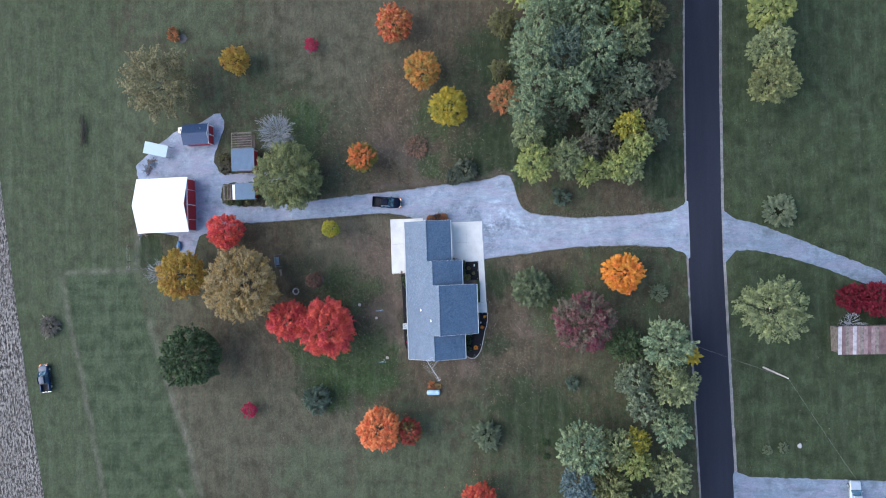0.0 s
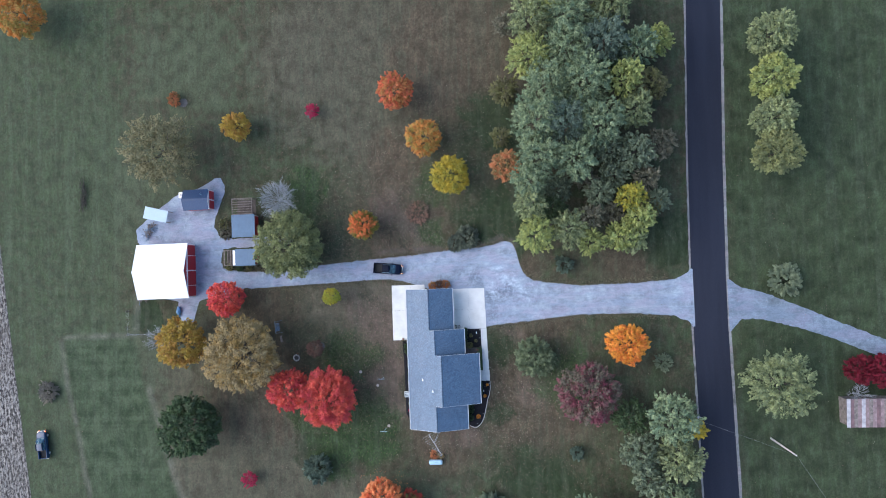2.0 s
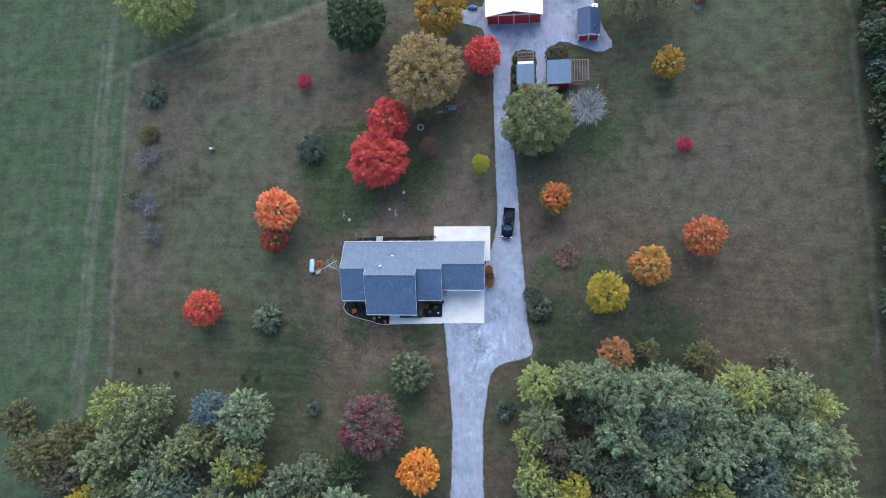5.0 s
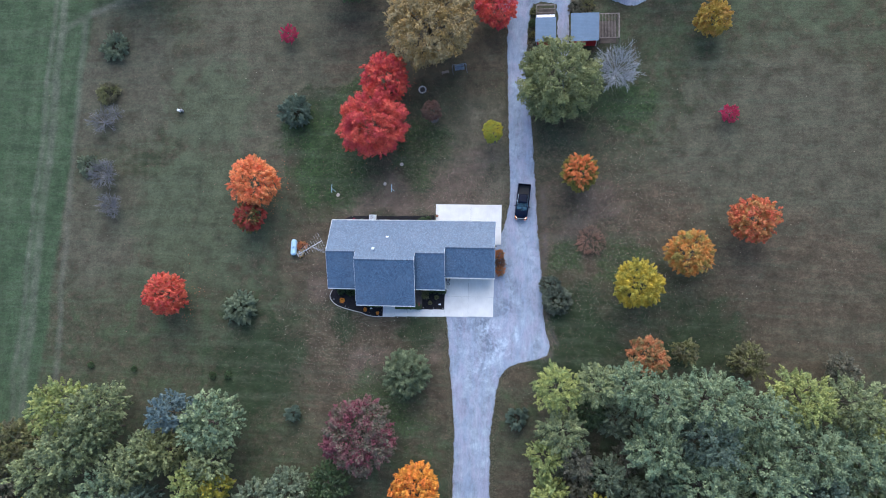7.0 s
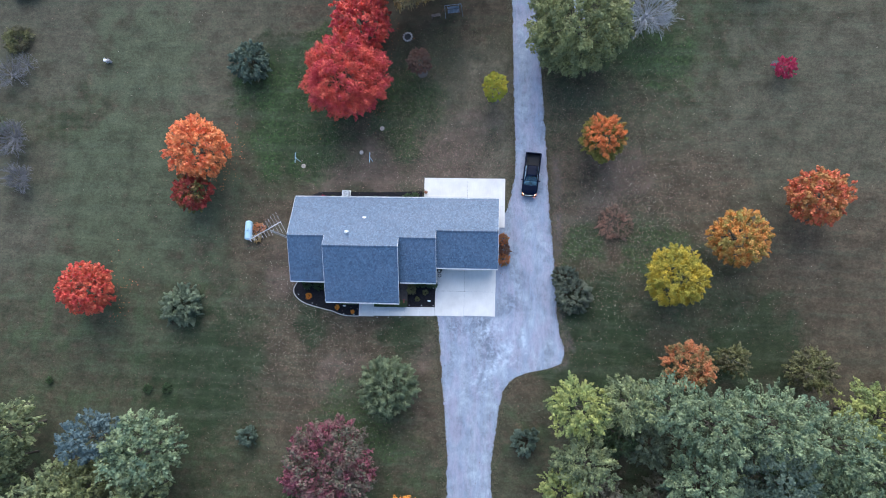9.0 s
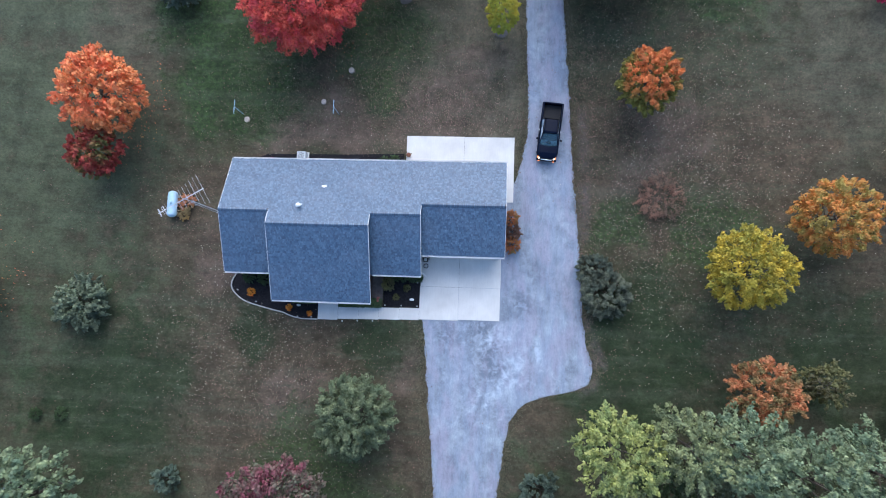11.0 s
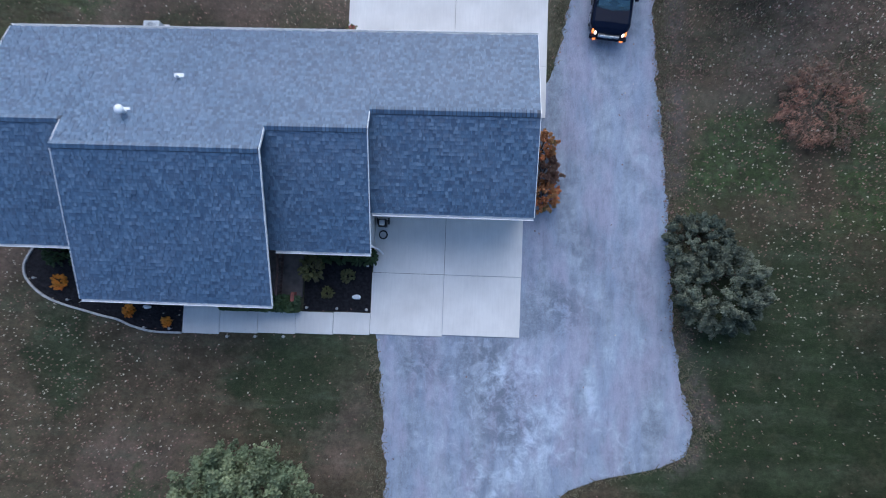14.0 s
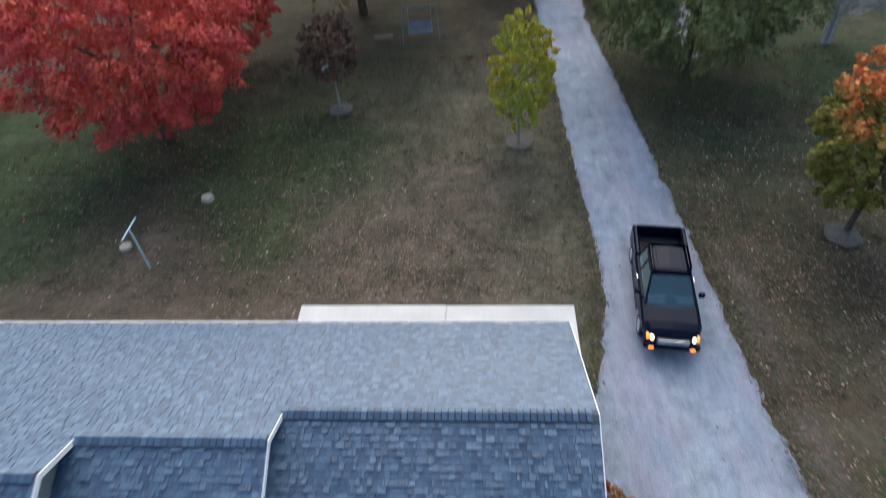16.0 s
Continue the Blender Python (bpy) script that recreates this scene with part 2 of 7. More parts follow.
    turf = mix(t, ramp(t, drift, 0.38, 0.62), PADDOCK_DEEP, PADDOCK_PALE)
    turf = mix(t, maths(t, "MULTIPLY", ramp(t, mow_y, 0.46, 0.66), 0.4), turf, FIELD_B)
    col = mix(t, maths(t, "MULTIPLY", paddock, 0.85), col, turf)
    hay = side_mask(t, wide, -1.0, 0.03, 66.2, 0.7)
    col = mix(t, hay, col, mix(t, ramp(t, mid, 0.35, 0.65), mix(t, maths(t, "MULTIPLY", ramp(t, mow_y, 0.36, 0.70), ramp(t, big, 0.35, 0.6)), FIELD_A, FIELD_B), FIELD_A))
    # the rough field behind the barn, and the strip along the stubble
    rough = maths(t, "MAXIMUM", maths(t, "MULTIPLY", side_mask(t, q, 0.0, 1, 62, 6), side_mask(t, wide, 1, 0, -6.8, 1.0)), side_mask(t, wide, -0.175, 1.0, 78.3, 1.2))
    stand = mix(t, ramp(t, drift, 0.36, 0.64), FIELD_C, FIELD_D)
    stand = mix(t, maths(t, "MULTIPLY", ramp(t, mow_x, 0.40, 0.66), 0.35), stand, FIELD_B)
    stand = mix(t, maths(t, "MULTIPLY", ramp(t, patch, 0.48, 0.66), 0.5), stand, GRASS_OLIVE)
    col = mix(t, maths(t, "MULTIPLY", rough, 0.8), col, stand)
    # mown streaks
    col = mix(t, maths(t, "MULTIPLY", ramp(t, mow_x, 0.5, 0.64), 0.22), col, GRASS_PALE)
    col = mix(t, maths(t, "MULTIPLY", ramp(t, mow_y, 0.54, 0.68), 0.05), col, GRASS_PALE)
    streak = noise_at(t, p, 1.3, 5, 0.7, (0.35, 1.3, 1, radians(8)))
    col = mix(t, maths(t, "MULTIPLY", ramp(t, streak, 0.52, 0.66), 0.35), col, GRASS_PALE)
    slope = maths(t, "MULTIPLY", disc_mask(t, q, -46, 0, 9, 8), ramp(t, mow_x, 0.44, 0.60))
    col = mix(t, maths(t, "MULTIPLY", slope, 0.5), col, GRASS_LIGHT)
    # pale worn trails
    for a, c, half in TRAILS:
        col = mix(t, maths(t, "MULTIPLY", line_mask(t, wide, (a[0], a[1]), (c[0], c[1]), half, 0.6), ramp(t, mid, 0.32, 0.62, (0.15,) * 3, (0.6,) * 3)), col, TRAIL)
    # trodden soil along the gravel's edge
    for a, c, half in SOIL_EDGE:
        col = mix(t, maths(t, "MULTIPLY", line_mask(t, p, a, c, half, 0.55), ramp(t, fine, 0.40, 0.54)), col, EDGE_SOIL)
    col = mix(t, maths(t, "MULTIPLY", ramp(t, fine, 0.40, 0.62), 0.58), col, mix(t, 0.6, col, (0.012, 0.014, 0.008)))
    col = mix(t, maths(t, "MULTIPLY", ramp(t, blades, 0.48, 0.68), 0.34), col, mix(t, 0.5, col, (0.17, 0.17, 0.11)))
    # thin and thick turf, clump by clump and in streaks across the slope
    turfs = ramp(t, noise_at(t, p, 0.42, 7, 0.68), 0.36, 0.64, (0.72,) * 3, (1.22,) * 3)
    col = mix(t, 1.0, col, turfs, "MULTIPLY")
    bands = ramp(t, noise_at(t, p, 1.0, 6, 0.72, (0.22, 1.5, 1, radians(2))), 0.36, 0.64, (0.92,) * 3, (1.12,) * 3)
    col = mix(t, 1.0, col, bands, "MULTIPLY")
    clumps = ramp(t, noise_at(t, p, 5.0, 5, 0.75), 0.38, 0.64, (0.84,) * 3, (1.28,) * 3)
    col = mix(t, 1.0, col, clumps, "MULTIPLY")
    put(t, b.inputs["Base Color"], col)
    b.inputs["Roughness"].default_value = 0.9
    b.inputs["Specular IOR Level"].default_value = 0.15
    bump(t, b, maths(t, "ADD", fine, blades), 0.6, 0.05)
    return m


GRASS_GREEN, GRASS_DRY, GRASS_BROWN = (0.042, 0.051, 0.025), (0.069, 0.062, 0.039), (0.095, 0.068, 0.046)
GRASS_RUST, GRASS_FAR = (0.124, 0.090, 0.071), (0.022, 0.039, 0.017)
PADDOCK_DEEP, PADDOCK_PALE, FIELD_D = (0.028, 0.051, 0.022), (0.050, 0.070, 0.036), (0.040, 0.058, 0.026)
GRASS_MOSS, GRASS_VIVID = (0.037, 0.055, 0.025), (0.038, 0.074, 0.021)
GREEN_SPOTS = [(17, 31, 2.5, 4), (-27, 26, 3, 4), (-24, 21, 4, 5), (-11, 24, 2.5, 4), (17, 8, 2, 4), (9.5, 8, 1, 2.5), (-15, -13, 3, 5), (-21, 31, 2, 4), (-11, 21, 1.5, 3)]
GRASS_TAN, GRASS_UMBER, GRASS_LIGHT = (0.088, 0.077, 0.054), (0.064, 0.048, 0.031), (0.066, 0.078, 0.044)
GRASS_STRAW = (0.145, 0.122, 0.085)
STRAW_SPOTS = [(-4, 18.5, 4.5, 4.5), (-1, 25, 3, 4), (-11, 17.5, 2, 4)]
DRY_SPOTS = [(-34, 34, 10, 10), (40, 20, 12, 13), (-2, 26, 4, 5), (-5, 19, 4, 5), (-9, 44, 5, 7), (-32, 46, 10, 12), (-60, 34, 7, 9), (-60, 12, 5, 8), (-22, 62, 10, 10)]
BROWN_SPOTS = [(40, 3, 8, 10), (-14, 20, 3, 6), (-19, -7, 7, 7), (-6, -9, 3, 5), (13, 13, 6, 7), (-16, 40, 6, 8), (-2, 38, 3, 6), (-24, 8, 4, 6), (22, 14, 3, 6), (4, -24, 3, 5), (3.6, -7.5, 1.2, 2.2)]
PINK_SPOTS = [(-17, -8, 1.2, 4), (-8.8, -3.6, 1.0, 2.2), (-25, 5, 1.0, 3), (12, 12, 1.5, 4), (-3, 22, 1.5, 3), (-7, 16.8, 1.2, 2), (-14, 17, 2, 3), (-19, 16, 1.5, 3), (-6, 17.6, 2.5, 3.5), (14, 17, 1.5, 3)]
LIGHT_SPOTS = [(-43, 14, 8, 6), (-43, 31, 4, 6), (20, 66, 9, 10), (-14, 68, 9, 6), (-34, 72, 10, 8), (42, 52, 6, 10)]
LUSH_SPOTS = [(11, -4, 4, 5), (11.5, 1.5, 2.0, 3.0), (-33, -7, 3.5, 7), (-20.5, -1.0, 1.0, 2.5), (-24, 24, 4, 6), (-11, -2.2, 1.5, 3), (-3.0, 60.6, 2.7, 0.6), (28, -2, 3, 5), (7, -30, 3, 4), (-27, 30, 2, 4)]
GRASS_OLIVE, GRASS_LUSH, GRASS_PALE = (0.061, 0.059, 0.034), (0.017, 0.031, 0.012), (0.080, 0.095, 0.062)
FIELD_A, FIELD_B, FIELD_C, TRAIL = (0.041, 0.069, 0.032), (0.078, 0.103, 0.057), (0.056, 0.074, 0.040), (0.13, 0.13, 0.10)
EDGE_SOIL = (0.115, 0.098, 0.085)
SOIL_EDGE = [((6.9, 12.5), (6.75, 6.5), 0.25), ((6.75, 1.2), (7.3, -1.2), 0.35), ((7.2, -1.0), (8.5, -4.2), 0.45), ((8.5, -4.2), (6.2, -5.7), 0.35), ((6.6, 19), (6.9, 12.5), 0.2)]
TRAILS = [
    ((58.4, 58), (58.0, -24), 0.12), ((-66.1, 46), (-65.35, 13), 0.12), ((-65.35, 13), (-64.3, -14), 0.12), ((-69.8, 60), (-69.2, -20), 0.35), ((-71.3, 52), (-70.6, -20), 0.15),
    ((-6.3, 77.4), (-22.7, 74.5), 0.16), ((-22.7, 74.5), (-50, 69.8), 0.16), ((-6.3, 77.4), (-6.6, 58.5), 0.14), ((-15.3, 60.5), (-47.4, 51.3), 0.3), ((-47.4, 51.3), (-66, 46.2), 0.3),
    ((2, 62.5), (-6.4, 62.6), 0.3), ((-70, 44), (-45, 56), 0.2),
]


def make_gravel(name, light, dark, blue):
    """Crushed stone: broad worn patches, swept tyre streaks and fine grit."""
    m, t, b = nodes_of(name)
    p = pos(t)
    big = noise_at(t, p, 0.34, 8, 0.74)
    ruts = noise_at(t, p, 0.9, 4, 0.6, (0.9, 0.16, 1))
    swirl = node(t, "ShaderNodeTexNoise", Scale=0.35, Detail=5.0, Roughness=0.65, Distortion=2.2)
    t.links.new(p, swirl.inputs["Vector"])
    mottle = noise_at(t, p, 2.4, 7, 0.8, (1.5, 0.42, 1, radians(3)))
    rosy = noise_at(t, p, 0.5, 4, 0.6, (1.2, 0.5, 1))
    stones = t.nodes.new("ShaderNodeTexVoronoi")
    stones.inputs["Scale"].default_value = 42.0
    t.links.new(p, stones.inputs["Vector"])
    grit = noise_at(t, p, 34.0, 3, 0.7)
    col = mix(t, ramp(t, big, 0.40, 0.60), tuple(c * 0.78 for c in dark), tuple(c * 1.08 for c in light))
    col = mix(t, maths(t, "MULTIPLY", ramp(t, ruts, 0.42, 0.60), 0.75), col, blue)
    col = mix(t, maths(t, "MULTIPLY", ramp(t, swirl.outputs["Fac"], 0.54, 0.66), 0.4), col, tuple(min(1, c * 1.35) for c in light))
    col = mix(t, maths(t, "MULTIPLY", ramp(t, rosy, 0.46, 0.60), 0.65), col, (light[0] * 1.04, light[1] * 0.86, light[2] * 0.93))
    col = mix(t, maths(t, "MULTIPLY", ramp(t, mottle, 0.44, 0.66), 0.55), col, tuple(c * 0.72 for c in dark))
    scuff = node(t, "ShaderNodeTexNoise", Scale=1.7, Detail=6.0, Roughness=0.75, Distortion=0.5)
    t.links.new(p, scuff.inputs["Vector"])
    # where wheels turn before the apron: pale scraped bands and dark bare ground
    turned = maths(t, "MULTIPLY", disc_mask(t, p, 0.0, -4.5, 2.5, 5.0), ramp(t, scuff.outputs["Fac"], 0.5, 0.64))
    col = mix(t, maths(t, "MULTIPLY", turned, 0.25), col, tuple(min(1, c * 1.5) for c in light))
    worn = None
    for x0, y0, r0 in ((-1.7, -0.9, 0.6), (-0.9, -2.6, 0.7), (-0.3, -4.0, 0.4), (1.8, 1.5, 0.4), (-4.5, -1.2, 0.3)):
        one = disc_mask(t, p, x0, y0, r0, 1.3)
        worn = one if worn is None else maths(t, "MAXIMUM", worn, one)
    worn = maths(t, "MULTIPLY", worn, ramp(t, scuff.outputs["Fac"], 0.44, 0.56, (1, 1, 1), (0, 0, 0)))
    col = mix(t, maths(t, "MULTIPLY", worn, 0.75), col, tuple(c * 0.62 for c in dark))
    for a0, c0, half in (((0.5, -0.2), (-1.6, -2.6), 0.22), ((0.9, -0.6), (0.4, -2.4), 0.25), ((-1.2, -5.2), (-2.6, -8.2), 0.10), ((-0.2, -5.0), (-1.3, -8.0), 0.08), ((1.4, -2.5), (-0.4, -7.0), 0.12), ((2.2, -2.0), (0.8, -6.5), 0.10), ((3.0, -1.0), (3.4, -4.0), 0.12)):
        scrape = maths(t, "MULTIPLY", line_mask(t, p, a0, c0, half, 0.4), ramp(t, scuff.outputs["Fac"], 0.38, 0.60))
        col = mix(t, maths(t, "MULTIPLY", scrape, 0.6), col, tuple(min(1, c * 1.6) for c in light))
    # long pale and dark tracks left by wheels along the drive
    track = noise_at(t, p, 1.6, 5, 0.7, (0.8, 0.12, 1, radians(-4)))
    col = mix(t, maths(t, "MULTIPLY", ramp(t, track, 0.50, 0.68), 0.20), col, tuple(min(1, c * 1.4) for c in light))
    col = mix(t, maths(t, "MULTIPLY", ramp(t, track, 0.36, 0.46, (1, 1, 1), (0, 0, 0)), 0.16), col, tuple(c * 0.8 for c in dark))
    loop = node(t, "ShaderNodeTexNoise", Scale=0.55, Detail=1.5, Roughness=0.4, Distortion=1.6)
    t.links.new(p, loop.inputs["Vector"])
    thin = ramp(t, maths(t, "ABSOLUTE", maths(t, "SUBTRACT", loop.outputs["Fac"], 0.5)), 0.006, 0.024, (1, 1, 1), (0, 0, 0))
    thin = maths(t, "MULTIPLY", maths(t, "MULTIPLY", thin, disc_mask(t, p, 0.5, -5.5, 3.5, 5.0)), ramp(t, scuff.outputs["Fac"], 0.44, 0.58))
    col = mix(t, maths(t, "MULTIPLY", thin, 0.22), col, tuple(min(1, c * 1.7) for c in light))
    col = mix(t, maths(t, "MULTIPLY", ramp(t, grit, 0.45, 0.75), 0.25), col, tuple(c * 0.5 for c in dark))
    col = mix(t, 0.35, col, mix(t, 1.0, col, maths(t, "MULTIPLY", stones.outputs["Distance"], 1.0, True), "SOFT_LIGHT"))
    put(t, b.inputs["Base Color"], col)
    b.inputs["Roughness"].default_value = 0.95
    b.inputs["Specular IOR Level"].default_value = 0.2
    bump(t, b, maths(t, "ADD", stones.outputs["Distance"], grit), 0.5, 0.02)
    return m


def make_asphalt():
    m, t, b = nodes_of("sealed_asphalt")
    p = pos(t)
    big, fine = noise_at(t, p, 0.5, 5, 0.6, (0.1, 1, 1)), noise_at(t, p, 30, 3)
    col = mix(t, ramp(t, big, 0.3, 0.7), (0.010, 0.012, 0.023), (0.017, 0.020, 0.034))
    col = mix(t, maths(t, "MULTIPLY", ramp(t, fine, 0.5, 0.7), 0.4), col, (0.045, 0.048, 0.058))
    put(t, b.inputs["Base Color"], col)
    b.inputs["Roughness"].default_value = 0.85
    b.inputs["Specular IOR Level"].default_value = 0.3
    bump(t, b, fine, 0.4, 0.01)
    return m


def make_concrete():
    m, t, b = nodes_of("broom_finished_concrete")
    p = pos(t)
    big, brush, fine = noise_at(t, p, 0.55, 5, 0.6), noise_at(t, p, 3.0, 3, 0.6, (5, 0.35, 1)), noise_at(t, p, 40, 3)
    col = mix(t, ramp(t, big, 0.3, 0.7), (0.56, 0.545, 0.515), (0.68, 0.665, 0.63))
    col = mix(t, maths(t, "MULTIPLY", ramp(t, brush, 0.4, 0.7), 0.16), col, (0.40, 0.39, 0.375))
    col = mix(t, maths(t, "MULTIPLY", ramp(t, fine, 0.5, 0.75), 0.15), col, (0.35, 0.34, 0.33))
    put(t, b.inputs["Base Color"], col)
    b.inputs["Roughness"].default_value = 0.85
    bump(t, b, maths(t, "ADD", brush, fine), 0.25, 0.006)
    return m


def make_stubble():
    m, t, b = nodes_of("corn_stubble")
    p = pos(t)
    rows = noise_at(t, p, 1.9, 5, 0.75, (0.7, 1.5, 1, radians(-4)))
    big, fine = noise_at(t, p, 0.08, 4), noise_at(t, p, 9, 4, 0.75)
    col = mix(t, ramp(t, rows, 0.44, 0.58), (0.030, 0.027, 0.026), (0.34, 0.31, 0.28))
    col = mix(t, maths(t, "MULTIPLY", ramp(t, big, 0.4, 0.65), 0.4), col, (0.13, 0.115, 0.10))
    col = mix(t, maths(t, "MULTIPLY", ramp(t, fine, 0.45, 0.65), 0.5), col, (0.055, 0.045, 0.038))
    put(t, b.inputs["Base Color"], col)
    b.inputs["Roughness"].default_value = 0.95
    b.inputs["Specular IOR Level"].default_value = 0.1
    bump(t, b, fine, 0.8, 0.06)
    return m


GRASS = make_grass()
GRAVEL = make_gravel("crushed_limestone", (0.315, 0.362, 0.420), (0.21, 0.242, 0.298), (0.262, 0.312, 0.405))
OLD_GRAVEL = make_gravel("worn_grey_gravel", (0.225, 0.275, 0.335), (0.145, 0.175, 0.215), (0.18, 0.225, 0.29))
SHOULDER = make_gravel("road_shoulder_grit", (0.27, 0.27, 0.26), (0.13, 0.13, 0.12), (0.20, 0.205, 0.205))
ASPHALT, CONCRETE, STUBBLE = make_asphalt(), make_concrete(), make_stubble()
SOIL = plain("bare_soil", (0.10, 0.082, 0.07), 0.95, vary=0.3, scale=0.8, spec=0.1)
MULCH = plain("black_bark_mulch", (0.022, 0.021, 0.024), 0.95, vary=0.4, scale=9, spec=0.1, relief=0.03)

# ---- ground, road, gravel ----
ground = new("ground", mesh_from("ground", [(-2000, -2000, 0), (2000, -2000, 0), (2000, 2000, 0), (-2000, 2000, 0)], [(0, 1, 2, 3)], GRASS))
tagged(ground, "mown autumn lawn and hay field with brown worn patches", "lawn", kind="structure")

RX = [-200, -60, -34.5, -7, 1, 20, 46, 100, 200]
RW = [-36.5, -34.4, -33.9, -33.55, -33.6, -34.0, -34.9, -37.5, -44]
RE = [v - 5.5 for v in RW]
shoulder = strip("road_shoulder", RX, [v - 0.38 for v in RE], [v + 0.26 for v in RW], 0.012, SHOULDER, 1.0, 4, 0.12, "x", 21)
tagged(shoulder, "pale grit shoulder along the asphalt road", "road shoulder", kind="structure")
road = strip("road", RX, RE, RW, 0.035, ASPHALT, 1.0, 8, 0.02, "x", 11)
tagged(road, "smooth dark freshly sealed asphalt country road", "road", kind="structure")

DY = [-33.9, -33.0, -31, -25, -16, -9.6, -8.0, -7.2, -6.7, -6.1, -5.6, -5.0, -3.9, -2.5, 0.0, 5.1, 8.6, 12.6, 16, 19, 24, 31, 38, 42.4, 46, 52]
D_LOW = [-8.0, -6.6, -5.6, -5.0, -4.9, -5.5, -5.7, -5.75, -5.8, -5.85, -5.9, -5.95, -6.05, -6.2, -6.5, -0.4, -0.3, 1.3, 2.0, 2.05, 1.8, 1.6, 1.35, 1.3, 0.8, -0.2]
D_HIGH = [2.4, 1.3, 0.4, 0.0, -0.1, 0.7, 1.2, 1.7, 2.3, 3.8, 6.0, 7.3, 7.9, 7.4, 6.9, 6.6, 6.35, 5.95, 5.75, 5.55, 5.25, 4.7, 4.1, 4.3, 5.0, 5.0]
drive = strip("gravel_driveway", DY, D_LOW, D_HIGH, 0.022, GRAVEL, 0.12, 14, 0.18, "y", 31, 0.012)
tagged(drive, "pale blue-grey crushed limestone driveway with faint tyre tracks", "driveway", kind="structure")
PX = [-5.4, -3.5, -0.5, 0.5, 5, 7, 9.2, 10.4, 12.4, 14, 16.3, 18.3, 19.5, 20.9]
yard_pad = strip("gravel_yard", PX, [52.3, 51.5, 50.5, 45, 46, 46.3, 45.6, 46.3, 47.4, 47.2, 46.2, 45.4, 45.2, 45.9],
                 [53.3, 54.2, 54.6, 60, 60, 60, 61, 62, 62.3, 60.5, 57.5, 54.6, 50, 47.3], 0.018, GRAVEL, 0.25, 14, 0.2, "x", 41, 0.01)
tagged(yard_pad, "gravel yard between the red barn and sheds", "gravel yard", kind="structure")
lane = strip("gravel_lane", [33, 37, 40, 44, 48], [8.9, 8.6, 8.5, 8.6, 8.3], [9.4, 10.1, 10.2, 10.2, 10.8], 0.014, GRAVEL, 0.25, 6, 0.2, "y", 51)
tagged(lane, "short gravel lane between two small sheds", "gravel lane", kind="structure")
east_drive = strip("neighbour_driveway", [-100, -80, -62.3, -55, -51, -44.5, -41, -39.3], [-46, -29, -13.2, -9.9, -8.4, -6.5, -6.4, -8.4],
                   [-42, -25, -10.1, -6.9, -5.0, -2.2, -1.2, 0.3], 0.02, OLD_GRAVEL, 0.4, 8, 0.2, "y", 61, 0.01)
tagged(east_drive, "curving pale gravel driveway on the other side of the road", "driveway", kind="structure")
south_drive = strip("second_neighbour_driveway", [-90, -62, -50, -42, -39.2], [-49.5, -48.5, -48.2, -48.4, -50], [-44.4, -43.6, -43.3, -43.1, -42], 0.02, OLD_GRAVEL, 0.4, 8, 0.15, "y", 71)
tagged(south_drive, "straight pale gravel driveway beyond the road", "driveway", kind="structure")


def stubble_field():
    """Corn rows in low ridges, 0.76 m apart, along the field's edge."""
    verts, faces = [], []
    xs = np.arange(-110, 131, 6.0)
    n = 150
    for i in range(n):
        for x in xs:
            edge = 88.0 + 0.11 * x - 0.0003 * x * x
            y = edge + i * 0.38 + 0.12 * noise.noise((x * 0.3, i * 0.7, 2))
            verts.append((x, y, 0.02 if i == 0 else (0.10 if i % 2 else 0.03)))
    k = len(xs)
    for i in range(n - 1):
        for j in range(k - 1):
            a = i * k + j
            faces.append((a, a + 1, a + k + 1, a + k))
    return new("stubble_field", mesh_from("stubble_field", verts, faces, STUBBLE))


tagged(stubble_field(), "harvested corn field with rows of pale stubble", "field", kind="structure")


